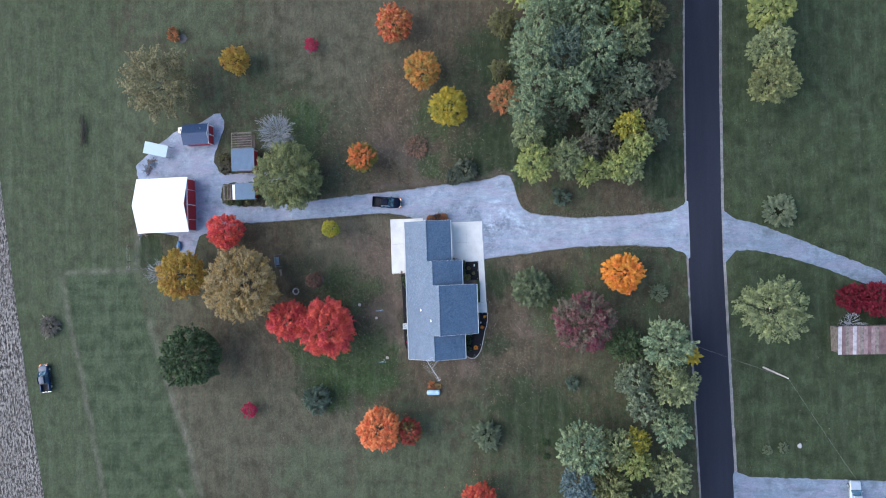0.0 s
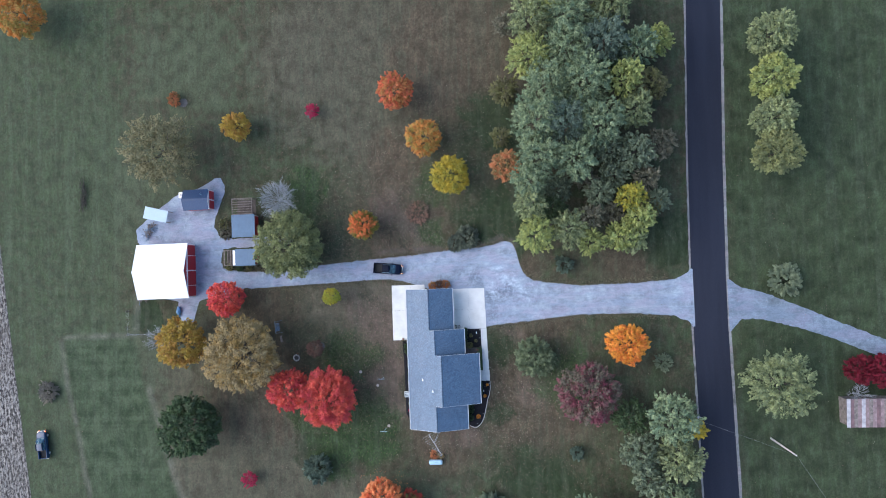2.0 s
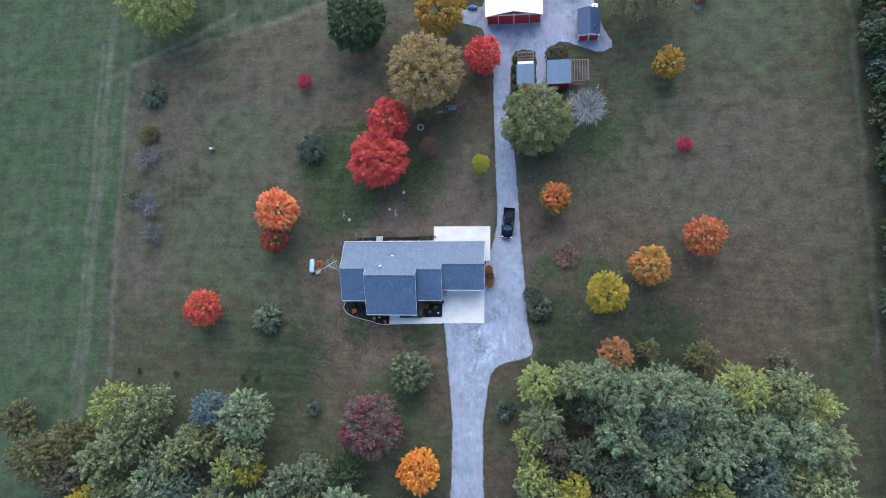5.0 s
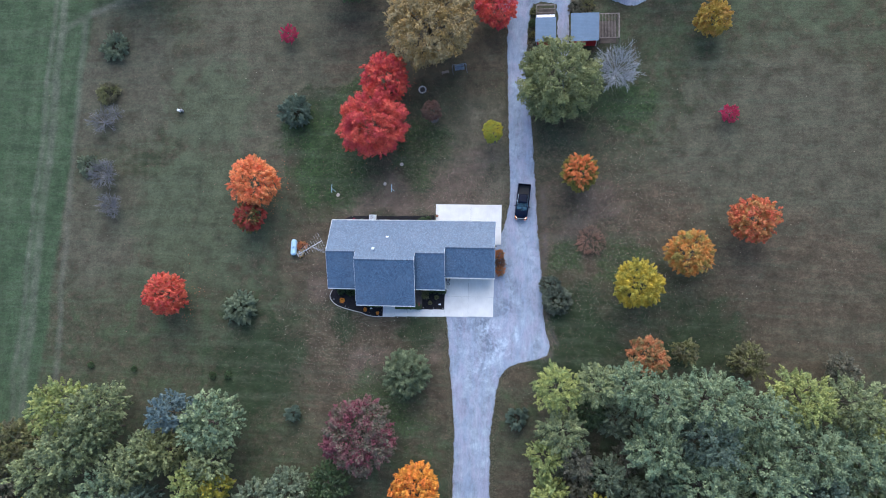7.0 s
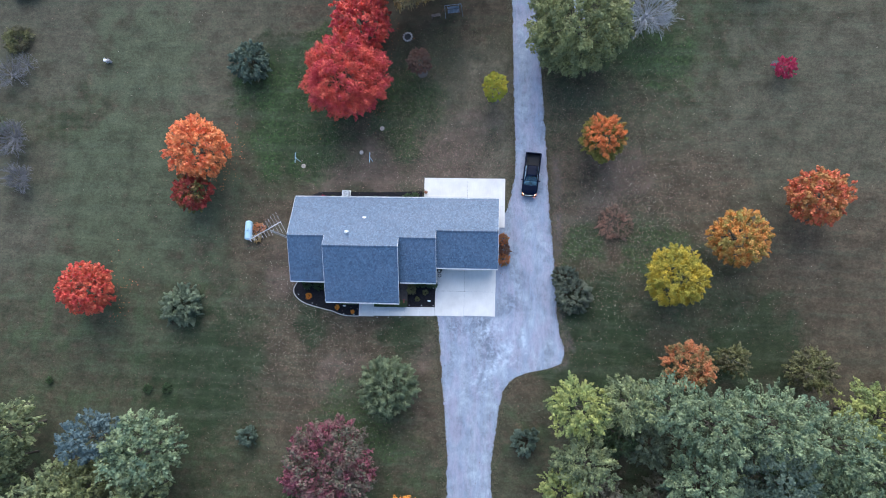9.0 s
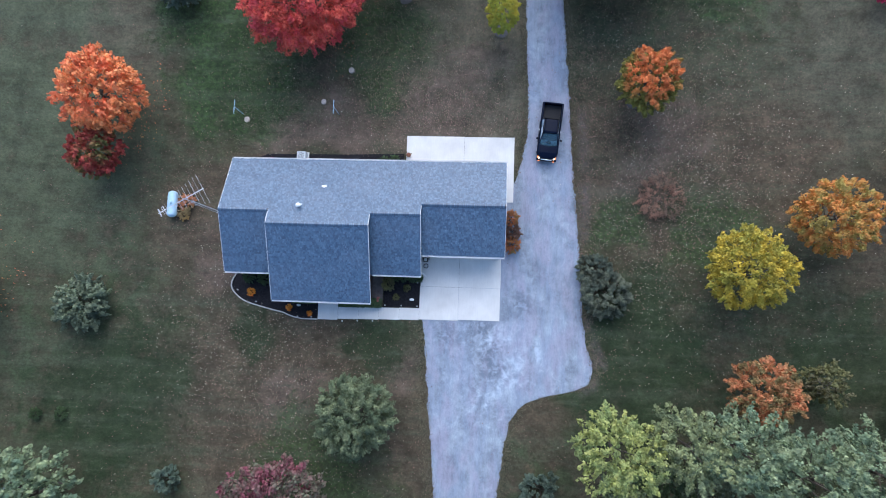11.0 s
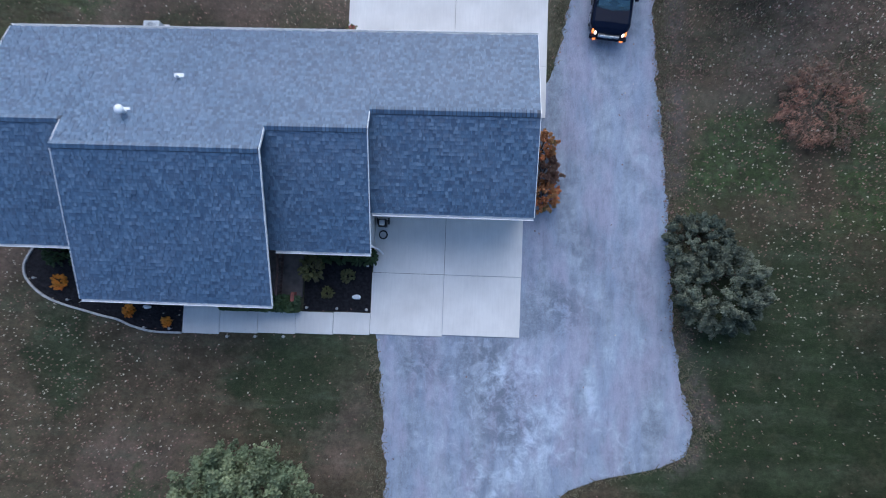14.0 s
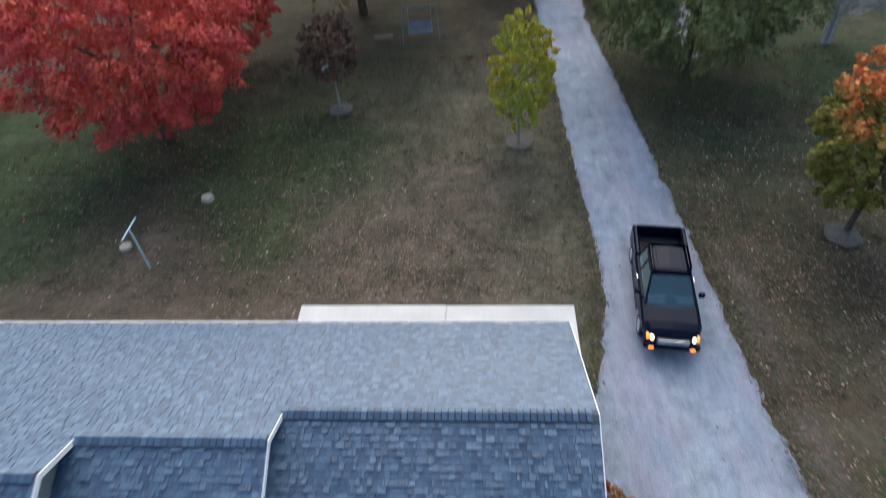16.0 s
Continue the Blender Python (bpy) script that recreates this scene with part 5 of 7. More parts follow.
def curve_points(points, n=8):
    """A smooth line through a few points."""
    out = []
    p = [Vector(q) for q in points]
    for i in range(len(p) - 1):
        a, b, c, d = p[max(i - 1, 0)], p[i], p[i + 1], p[min(i + 2, len(p) - 1)]
        for k in range(n):
            t = k / n
            out.append(0.5 * ((2 * b) + (c - a) * t + (2 * a - 5 * b + 4 * c - d) * t * t + (3 * b - a - 3 * c + d) * t ** 3))
    return out + [p[-1]]


arc = curve_points([(-22.9, 3.3), (-23.25, 2.5), (-23.0, 1.75), (-21.9, 0.95), (-19.7, 0.35), (-18.6, 0.12), (-17.9, -0.15), (-16.9, -0.37), (-15.52, -0.38)])
bed("west_bed", arc + [Vector((-15.52, 1.45)), Vector((-18.1, 1.5)), Vector((-18.2, 3.6)), Vector((-22.4, 3.6))], "black mulch bed along the front of the house")
bed("entry_bed", [(-9.9, 0.85), (-6.82, 0.88), (-6.8, 3.6), (-9.9, 3.7)], "black mulch bed beside the front walk")
bed("back_bed", [(-22.4, 12.5), (-22.5, 13.2), (-20.8, 14.0), (-14, 14.05), (-8.62, 14.2), (-8.62, 12.5)], "dark mulch bed along the back wall")
bm = bmesh.new()
for a, b in zip(arc[:-1], arc[1:]):
    way = (b - a).normalized()
    side = Vector((-way.y, way.x)) * 0.045
    quad = [(a + side, 0.0), (b + side, 0.0), (b + side, 0.11), (a + side, 0.11), (a - side, 0.0), (b - side, 0.0), (b - side, 0.11), (a - side, 0.11)]
    v = [bm.verts.new((p.x, p.y, z)) for p, z in quad]
    for f in ((0, 1, 2, 3), (7, 6, 5, 4), (3, 2, 6, 7), (0, 3, 7, 4), (1, 5, 6, 2)):
        bm.faces.new([v[i] for i in f])
me = bpy.data.meshes.new("bed_edging")
bm.to_mesh(me)
bm.free()
me.materials.append(STONE)
tagged(new("bed_edging", me), "curved pale edging round the mulch bed", "edging", kind="structure")


def hedge(x0, x1, y0, y1, h, label):
    """A clipped box hedge of many small leaves."""
    SEED[0] += 1
    rng = np.random.default_rng(SEED[0])
    n = int(900 * (x1 - x0) * max(0.5, y1 - y0))
    p = np.stack([rng.uniform(x0, x1, n), rng.uniform(y0, y1, n), h * rng.uniform(0.3, 1.0, n) ** 0.5], 1)
    nr = rng.normal(0, 0.6, (n, 3)) + np.array([0, 0, 0.8])
    nr /= np.linalg.norm(nr, axis=1)[:, None]
    a = np.cross(nr, rng.normal(0, 1, (n, 3)))
    a /= np.linalg.norm(a, axis=1)[:, None]
    b = np.cross(nr, a)
    s = 0.1 * rng.uniform(0.6, 1.3, n)[:, None]
    t = thing("hedge", (x0 + x1) / 2, (y0 + y1) / 2, 0, label, "hedge")
    off = np.array([(x0 + x1) / 2, (y0 + y1) / 2, 0])
    ob = new("foliage", quads_mesh("foliage", np.stack([p - a * s, p - b * s * 0.7, p + a * s, p + b * s * 0.7], 1) - off, LEAF["dark"]))
    ob.parent = t
    bm = bmesh.new()
    for i in range(int((x1 - x0) / 0.5) + 1):
        tube(bm, (x0 + 0.25 + 0.5 * i - off[0], 0, 0), (x0 + 0.25 + 0.5 * i - off[0], 0, h * 0.7), 0.02, 0.01, 5)
    part("stems", bm, BARK, t)


hedge(-13.6, -10.0, 0.78, 1.5, 0.6, "low clipped dark green hedge beside the front walk")
hedge(-17.6, -15.6, 0.95, 1.5, 0.55, "low clipped dark green hedge under the front eaves")
shrub("dark", -9.4, 13.6, 0.5, 0.5, "low dark evergreen beside the patio", leaf=0.1)
shrub("dark", -10.4, 13.5, 0.45, 0.4, "low dark evergreen beside the patio", leaf=0.1)
shrub("magenta", -20.3, 13.4, 0.25, 0.35, "small magenta flowers along the back wall", "flowers", leaf=0.07, name="flower_mound")
shrub("magenta", -17.9, 13.35, 0.22, 0.35, "small magenta flowers along the back wall", "flowers", leaf=0.07, name="flower_mound")
shrub("dark", -21.6, 3.1, 0.6, 0.8, "small dark evergreen in the mulch bed", leaf=0.12)
shrub("dark", -20.2, 3.0, 0.7, 0.8, "small dark evergreen in the mulch bed", leaf=0.12)
shrub("dark", -19.0, 2.9, 0.7, 0.8, "small dark evergreen in the mulch bed", leaf=0.12)
shrub("olive", -9.45, 2.8, 0.6, 1.4, "upright grey-green shrub beside the porch", leaf=0.14)
for sx in (-8.9, -8.2, -7.4, -6.9):
    shrub("dark", sx, 3.4, 0.42, 0.7, "dark evergreen along the wall", leaf=0.11)
shrub("olive", -7.9, 2.5, 0.35, 0.3, "small straggly plant in the mulch", leaf=0.1, detail=0.4)
shrub("olive", -8.8, 1.7, 0.3, 0.3, "small straggly plant in the mulch", leaf=0.1, detail=0.4)
for fx, fy, fr in ((-21.4, 1.75, 0.38), (-18.0, 0.55, 0.28), (-16.2, 0.1, 0.22)):
    shrub("bright", fx, fy, fr, 0.4, "mound of orange flowers in the mulch bed", "flowers", leaf=0.1, name="flower_mound")
for sx in (-21.5, -20.4, -19.2, -15.5, -14.0, -12.5, -10.8, -9.4):
    shrub("brown" if sx < -20 else "grey", sx, 13.1, 0.45, 0.5, "small faded plant along the back wall", leaf=0.12, detail=0.6)
shrub("rust", 0.75, 8.6, 0.75, 1.3, "rust-red shrub beside the garage wall", leaf=0.16)
shrub("brown", 0.9, 7.5, 0.8, 1.2, "rust-brown shrub beside the garage wall", leaf=0.16)
shrub("rust", 0.85, 6.4, 0.75, 1.0, "rust-red shrub beside the garage wall", leaf=0.16)


# ---- things round the house ----
def blob(bm, x, y, z, rx, ry, rz, seed, rough=0.18, sub=2):
    made = bmesh.ops.create_icosphere(bm, subdivisions=sub, radius=1)["verts"]
    for v in made:
        k = 1 + rough * noise.noise(v.co * 1.6 + Vector((seed, 0, 0)))
        v.co = Vector((x + v.co.x * rx * k, y + v.co.y * ry * k, z + v.co.z * rz * k))
    return bm


for i, (sx, sy, r) in enumerate(((-7.45, 1.55, 0.22), (-17.2, 0.75, 0.2))):
    t = thing("garden_stone", sx, sy, 0.03, "small white garden stone in the mulch", "stone")
    part("stone", blob(bmesh.new(), 0, 0, 0.07, r, r * 0.5, 0.1, i), WHITE, t)

lamp_spots = ((-6.95, 1.0), (-8.3, 1.0), (-9.7, 1.0), (-13.3, -0.45), (-12.0, -0.4), (-10.7, -0.36), (-22.6, 1.9), (-20.9, 0.95), (-17.2, -0.2), (-16.0, -0.2), (-6.98, 3.0), (-21.9, 2.6))
first = None
for lx, ly in lamp_spots:
    if first is None:
        first = thing("path_light", lx, ly, 0.0, "small pale garden path light on a spike", "garden light", "path lights")
        part("stem", tube(bmesh.new(), (0, 0, 0), (0, 0, 0.3), 0.012, 0.012, 6), ALU, first)
        part("cap", tube(bmesh.new(), (0, 0, 0.3), (0, 0, 0.37), 0.07, 0.03, 10), STONE, first)
    else:
        copy_thing(first, pose(lx, ly, 0))

# a wheeled washer with its hose on the apron
t = thing("pressure_washer", -6.35, 4.95, 0.07, "wheeled pressure washer with a coiled hose", "pressure washer")
part("body", boxes((-0.2, -0.18, 0.18, 0.2, 0.18, 0.5), bevel=0.03), BLACK, t)
part("engine", boxes((-0.13, -0.12, 0.5, 0.12, 0.12, 0.66), bevel=0.03), GALV, t)
for s in (-1, 1):
    bm = bmesh.new()
    tube(bm, (s * 0.22, 0.12, 0.15), (s * 0.28, 0.12, 0.15), 0.15, 0.15, 16)
    part("wheel", bm, BLACK, t)
bm = bmesh.new()
for s in (-1, 1):
    tube(bm, (s * 0.18, 0.15, 0.4), (s * 0.18, 0.3, 0.95), 0.015, 0.015, 6)
tube(bm, (-0.18, 0.3, 0.95), (0.18, 0.3, 0.95), 0.015, 0.015, 6)
part("handle", bm, GALV, t)
bm = bmesh.new()
for k in range(3):
    for i in range(20):
        a, b = i * 0.314, (i + 1) * 0.314
        r = 0.2 - 0.02 * k
        tube(bm, (r * math.cos(a), -0.5 + r * math.sin(a), 0.015 + 0.02 * k), (r * math.cos(b), -0.5 + r * math.sin(b), 0.015 + 0.02 * k), 0.012, 0.012, 5)
part("hose", bm, BLACK, t)

# planter on the patio
t = thing("planter", -8.2, 14.05, 0.06, "round clay planter with a fading plant", "planter")
part("pot", tube(bmesh.new(), (0, 0, 0), (0, 0, 0.3), 0.14, 0.19, 12), BRICK, t)
ob = new("plant", quads_mesh("plant", crown_quads(np.random.default_rng(7), 0.25, 0.2, 0.4, 10, 200, 0.09), LEAF["olive"]))
ob.parent = t
# mat or bench seat against the back wall
t = thing("patio_bench", -4.2, 12.95, 0.06, "dark wooden bench against the back wall", "bench")
part("seat", boxes((-1.1, -0.2, 0.4, 1.1, 0.22, 0.45), bevel=0.01), DARK_WOOD, t)
for s in (-1, 1):
    part("leg", boxes((s * 0.95 - 0.04, -0.16, 0, s * 0.95 + 0.04, 0.18, 0.4)), DARK_WOOD, t)

# air conditioner
t = thing("air_conditioner", -17.55, 13.7, 0, "pale square air conditioning unit behind the house", "air conditioner")
part("pad", boxes((-0.5, -0.5, 0, 0.5, 0.5, 0.08), bevel=0.01), CONCRETE, t)
part("casing", boxes((-0.38, -0.38, 0.08, 0.38, 0.38, 0.8), bevel=0.03), plain("pale_grey_casing", (0.55, 0.58, 0.6), 0.5), t)
bm = bmesh.new()
for k in range(5):
    r = 0.07 + 0.05 * k
    for i in range(18):
        a, b = i * 0.349, (i + 1) * 0.349
        tube(bm, (r * math.cos(a), r * math.sin(a), 0.82), (r * math.cos(b), r * math.sin(b), 0.82), 0.006, 0.006, 4)
part("fan_grille", bm, BLACK, t)

# lattice tower with a television antenna at the gable
TX, TY, TOP = -23.15, 8.1, 9.6
t = thing("antenna_tower", TX, TY, 0, "thin steel lattice tower with a large television antenna", "antenna")
legs = [(0.14 * math.cos(k * 2.094), 0.14 * math.sin(k * 2.094)) for k in range(3)]
for lx, ly in legs:
    part("leg", tube(bmesh.new(), (lx, ly, 0), (lx * 0.6, ly * 0.6, TOP - 1.0), 0.018, 0.015, 6), GALV, t)
bm = bmesh.new()
for i in range(24):
    z0, z1 = i * 0.35 + 0.2, i * 0.35 + 0.55
    for k in range(3):
        a, b = legs[k], legs[(k + 1) % 3]
        f0, f1 = 1 - 0.4 * z0 / (TOP - 1), 1 - 0.4 * z1 / (TOP - 1)
        tube(bm, (a[0] * f0, a[1] * f0, z0), (b[0] * f1, b[1] * f1, z1), 0.008, 0.008, 4)
part("bracing", bm, GALV, t)
part("mast", tube(bmesh.new(), (0, 0, TOP - 1.4), (0, 0, TOP + 0.15), 0.025, 0.025, 8), GALV, t)
head = pose(0, 0, TOP, 0, 0, 31)
boom = part("boom", boxes((-2.2, -0.025, -0.025, 1.55, 0.025, 0.025)), ALU, t, m=head)
for i in range(11):
    x = 1.5 - i * 0.33
    half = 1.2 - i * 0.085
    part("element", tube(bmesh.new(), (x, -half, 0.03), (x, half, 0.03), 0.009, 0.009, 6), ALU, boom)
part("reflector", boxes((-2.1, -0.3, -0.05, -2.05, 0.3, 0.05), (-1.7, -0.35, -0.02, -1.66, 0.35, 0.02)), ALU, boom)

# propane tank
t = thing("propane_tank", -28.85, 9.2, 0, "long pale blue propane tank on two blocks", "propane tank")
bm = bmesh.new()
bmesh.ops.create_uvsphere(bm, u_segments=20, v_segments=14, radius=0.42, matrix=pose(0, 0, 0, 90, 0, 0))
for v in bm.verts:
    v.co = Vector((v.co.x, v.co.y * 0.75 + (0.85 if v.co.y > 0.001 else -0.85 if v.co.y < -0.001 else 0), v.co.z + 0.62))
part("tank", bm, TANK_PAINT, t)
part("dome", tube(bmesh.new(), (0, 0.05, 0.98), (0, 0.05, 1.2), 0.17, 0.13, 14), TANK_PAINT, t)
for s in (-1, 1):
    part("block", boxes((-0.3, s * 0.75 - 0.1, 0, 0.3, s * 0.75 + 0.1, 0.28), bevel=0.01), CONCRETE, t)
shrub("rust", -27.7, 9.4, 0.8, 0.7, "fading reddish perennial clump beside the tank", leaf=0.14, detail=0.7)
shrub("tan", -27.9, 8.4, 0.6, 0.5, "dry tan perennial clump beside the tank", leaf=0.14, detail=0.6)


# clothes line
def line_post(x, y):
    t = thing("clothes_post", x, y, 0, "T-shaped pale steel clothes line post", "clothes post", "clothes line posts")
    part("post", tube(bmesh.new(), (0, 0, -0.2), (0, 0, 2.0), 0.035, 0.035, 8), TANK_PAINT, t)
    part("crossbar", tube(bmesh.new(), (0, -0.6, 2.0), (0, 0.6, 2.0), 0.03, 0.03, 8), TANK_PAINT, t)


line_post(-23.3, 17.6)
line_post(-14.6, 17.7)
t = thing("clothes_line", -18.95, 17.65, 0, "four thin sagging clothes lines between posts", "clothes line")
for k in range(4):
    bm = bmesh.new()
    for i in range(8):
        f0, f1 = i / 8, (i + 1) / 8
        sag = lambda f: 2.02 - 0.5 * f * (1 - f)
        tube(bm, (-4.35 + 8.7 * f0, -0.55 + 0.36 * k, sag(f0)), (-4.35 + 8.7 * f1, -0.55 + 0.36 * k, sag(f1)), 0.002, 0.002, 4)
    part("line", bm, OLD_WOOD, t)

for i, (sx, sy, r, h) in enumerate(((-13.65, 21.7, 0.26, 0.16), (-16.0, 18.8, 0.24, 0.12), (-22.9, 17.1, 0.26, 0.08))):
    t = thing("tree_stump", sx, sy, 0, "pale sawn tree stump in the grass", "tree stump")
    bm = tube(bmesh.new(), (0, 0, -0.05), (0, 0, h), r * 1.1, r * 0.95, 14)
    for v in bm.verts:
        v.co.x += 0.04 * noise.noise(v.co * 4)
    part("stump", bm, plain("pale_sawn_wood", (0.42, 0.36, 0.31), 0.9, vary=0.2, scale=6), t)


def mulch_ring(x, y, r, label):
    bm = bmesh.new()
    bmesh.ops.create_circle(bm, cap_ends=True, segments=28, radius=r, matrix=Matrix.Translation((0, 0, 0.03)))
    bmesh.ops.inset_region(bm, faces=bm.faces[:], thickness=r * 0.3, depth=0.05)
    for v in bm.verts:
        v.co.xy *= 1 + 0.14 * noise.noise((v.co.x * 2 + x, v.co.y * 2 + y, 0))
    t = thing("mulch_ring", x, y, 0, label, "mulch ring")
    part("mulch", bm, RING, t)


RING = plain("pale_gravel_mulch", (0.105, 0.10, 0.098), 0.95, vary=0.3, scale=8, relief=0.02)
mulch_ring(-0.5, 25.35, 0.58, "pale gravel ring round a sapling")
mulch_ring(-9.05, 28.5, 0.6, "pale gravel ring round a young tree")
mulch_ring(11.0, 19.1, 0.66, "pale gravel ring round a young maple")
mulch_ring(31.2, 29.3, 0.5, "pale gravel ring beside a sapling")
mulch_ring(35.0, 52.6, 0.8, "pale gravel ring beside a shrub")

# fire ring, swing, bench
t = thing("fire_ring", -11.0, 33.0, 0, "round stone fire ring with ash inside", "fire ring")
for i in range(12):
    g = i * 0.5236
    part("stone", blob(bmesh.new(), 0.5 * math.cos(g), 0.5 * math.sin(g), 0.1, 0.15, 0.13, 0.12, i, sub=1), STONE, t)
part("ash", tube(bmesh.new(), (0, 0, 0), (0, 0, 0.05), 0.42, 0.4, 14), plain("ash", (0.05, 0.05, 0.05), 0.95), t)
t = thing("garden_swing", -5.55, 36.0, 0, "blue-grey garden swing in a steel frame", "garden swing", rz=6)
for sx in (-0.95, 0.95):
    for sy in (-0.6, 0.6):
        part("leg", tube(bmesh.new(), (sx * 1.1, sy, 0), (sx, 0, 1.9), 0.03, 0.03, 8), BLUE_PAINT, t)
part("crossbar", tube(bmesh.new(), (-0.98, 0, 1.9), (0.98, 0, 1.9), 0.035, 0.035, 8), BLUE_PAINT, t)
part("seat", boxes(*[(-0.7, -0.25 + 0.1 * i, 0.45, 0.7, -0.17 + 0.1 * i, 0.48) for i in range(5)]), BLUE_PAINT, t)
part("backrest", boxes(*[(-0.7, 0.27, 0.5 + 0.1 * i, 0.7, 0.3, 0.58 + 0.1 * i) for i in range(5)]), BLUE_PAINT, t)
for s in (-1, 1):
    part("chain", tube(bmesh.new(), (s * 0.65, 0, 0.5), (s * 0.65, 0, 1.9), 0.01, 0.01, 5), GALV, t)
t = thing("garden_bench", -7.65, 35.5, 0, "low plain grey wooden bench on the lawn", "bench", rz=10)
part("seat", boxes((-0.55, -0.18, 0.42, 0.55, 0.18, 0.47), bevel=0.01), OLD_WOOD, t)
for s in (-1, 1):
    part("leg", boxes((s * 0.48 - 0.03, -0.15, 0, s * 0.48 + 0.03, 0.15, 0.42)), OLD_WOOD, t)
t = thing("well_cap", -48.5, 30.1, 0, "pale well casing with a small box on the lawn", "well")
part("casing", tube(bmesh.new(), (0, 0, 0), (0, 0, 0.6), 0.16, 0.16, 14), WHITE, t)
part("cap", tube(bmesh.new(), (0, 0, 0.6), (0, 0, 0.72), 0.2, 0.17, 14), WHITE, t)
part("box", boxes((0.25, -0.15, 0, 0.55, 0.15, 0.7), bevel=0.02), plain("grey_plastic", (0.25, 0.25, 0.26), 0.6), t)


# ---- the pickup truck ----
PAINT = plain("black_car_paint", (0.003, 0.006, 0.018), 0.2, vary=0.05, scale=0.3, spec=0.10)
FIELD_PAINT = plain("dark_blue_car_paint", (0.012, 0.035, 0.085), 0.22, vary=0.05, scale=0.3, spec=0.5)
CHROME = plain("chrome", (0.75, 0.76, 0.78), 0.18, 0.95, vary=0.05)
BEDLINER = plain("black_bedliner", (0.015, 0.015, 0.017), 0.85, vary=0.2, scale=6)
TYRE = plain("tyre_rubber", (0.02, 0.02, 0.02), 0.9, vary=0.2, scale=6)
INTERIOR = plain("grey_interior", (0.14, 0.17, 0.20), 0.8, vary=0.2, scale=4)


def make_glass():
    m, t, b = nodes_of("tinted_car_glass")
    b.inputs["Base Color"].default_value = (0.18, 0.33, 0.42, 1)
    b.inputs["Roughness"].default_value = 0.04
    b.inputs["Transmission Weight"].default_value = 0.75
    b.inputs["IOR"].default_value = 1.2
    return m


def make_glow(name, color, power):
    m, t, b = nodes_of(name)
    b.inputs["Base Color"].default_value = (*color, 1)
    b.inputs["Emission Color"].default_value = (*color, 1)
    b.inputs["Emission Strength"].default_value = power
    return m


GLASS, GLOW, AMBER = make_glass(), make_glow("lit_headlight", (1.0, 0.86, 0.70), 1.2), make_glow("lit_amber_lamp", (1.0, 0.24, 0.04), 0.8)


def loft(sections, close=True):
    """A skin over cross-sections, each a ring of points along the car."""
    bm = bmesh.new()
    rings = [[bm.verts.new(p) for p in s] for s in sections]
    n = len(rings[0])
    for a, b in zip(rings[:-1], rings[1:]):
        for i in range(n if close else n - 1):
            bm.faces.new((a[i], a[(i + 1) % n], b[(i + 1) % n], b[i]))
    if close:
        bm.faces.new(rings[0][::-1])
        bm.faces.new(rings[-1])
    bmesh.ops.recalc_face_normals(bm, faces=bm.faces)
    return bm


def ring(y, half, z0, z1, tuck=0.08, crown=0.03):
    """A car-body cross-section: rounded shoulders, tucked sills."""
    h = half
    pts = [(-h + tuck, z0), (-h, z0 + 0.22), (-h, z1 - 0.18), (-h + 0.05, z1 - 0.06), (-h + 0.16, z1), (0, z1 + crown)]
    pts += [(-x, z) for x, z in pts[-2::-1]]
    return [(x, y, z) for x, z in pts]


def wheel(x, y, parent):
    w = new("wheel")
    w.parent = parent
    w.location = (x, y, 0.38)
    bm = tube(bmesh.new(), (-0.12, 0, 0), (0.12, 0, 0), 0.38, 0.38, 24)
    bmesh.ops.bevel(bm, geom=[e for e in bm.edges if abs(e.verts[0].co.x - e.verts[1].co.x) < 0.01], offset=0.04, segments=2, affect="EDGES")
    part("tyre", bm, TYRE, w)
    part("rim", tube(bmesh.new(), (-0.125, 0, 0), (0.125, 0, 0), 0.24, 0.24, 18), ALU, w)


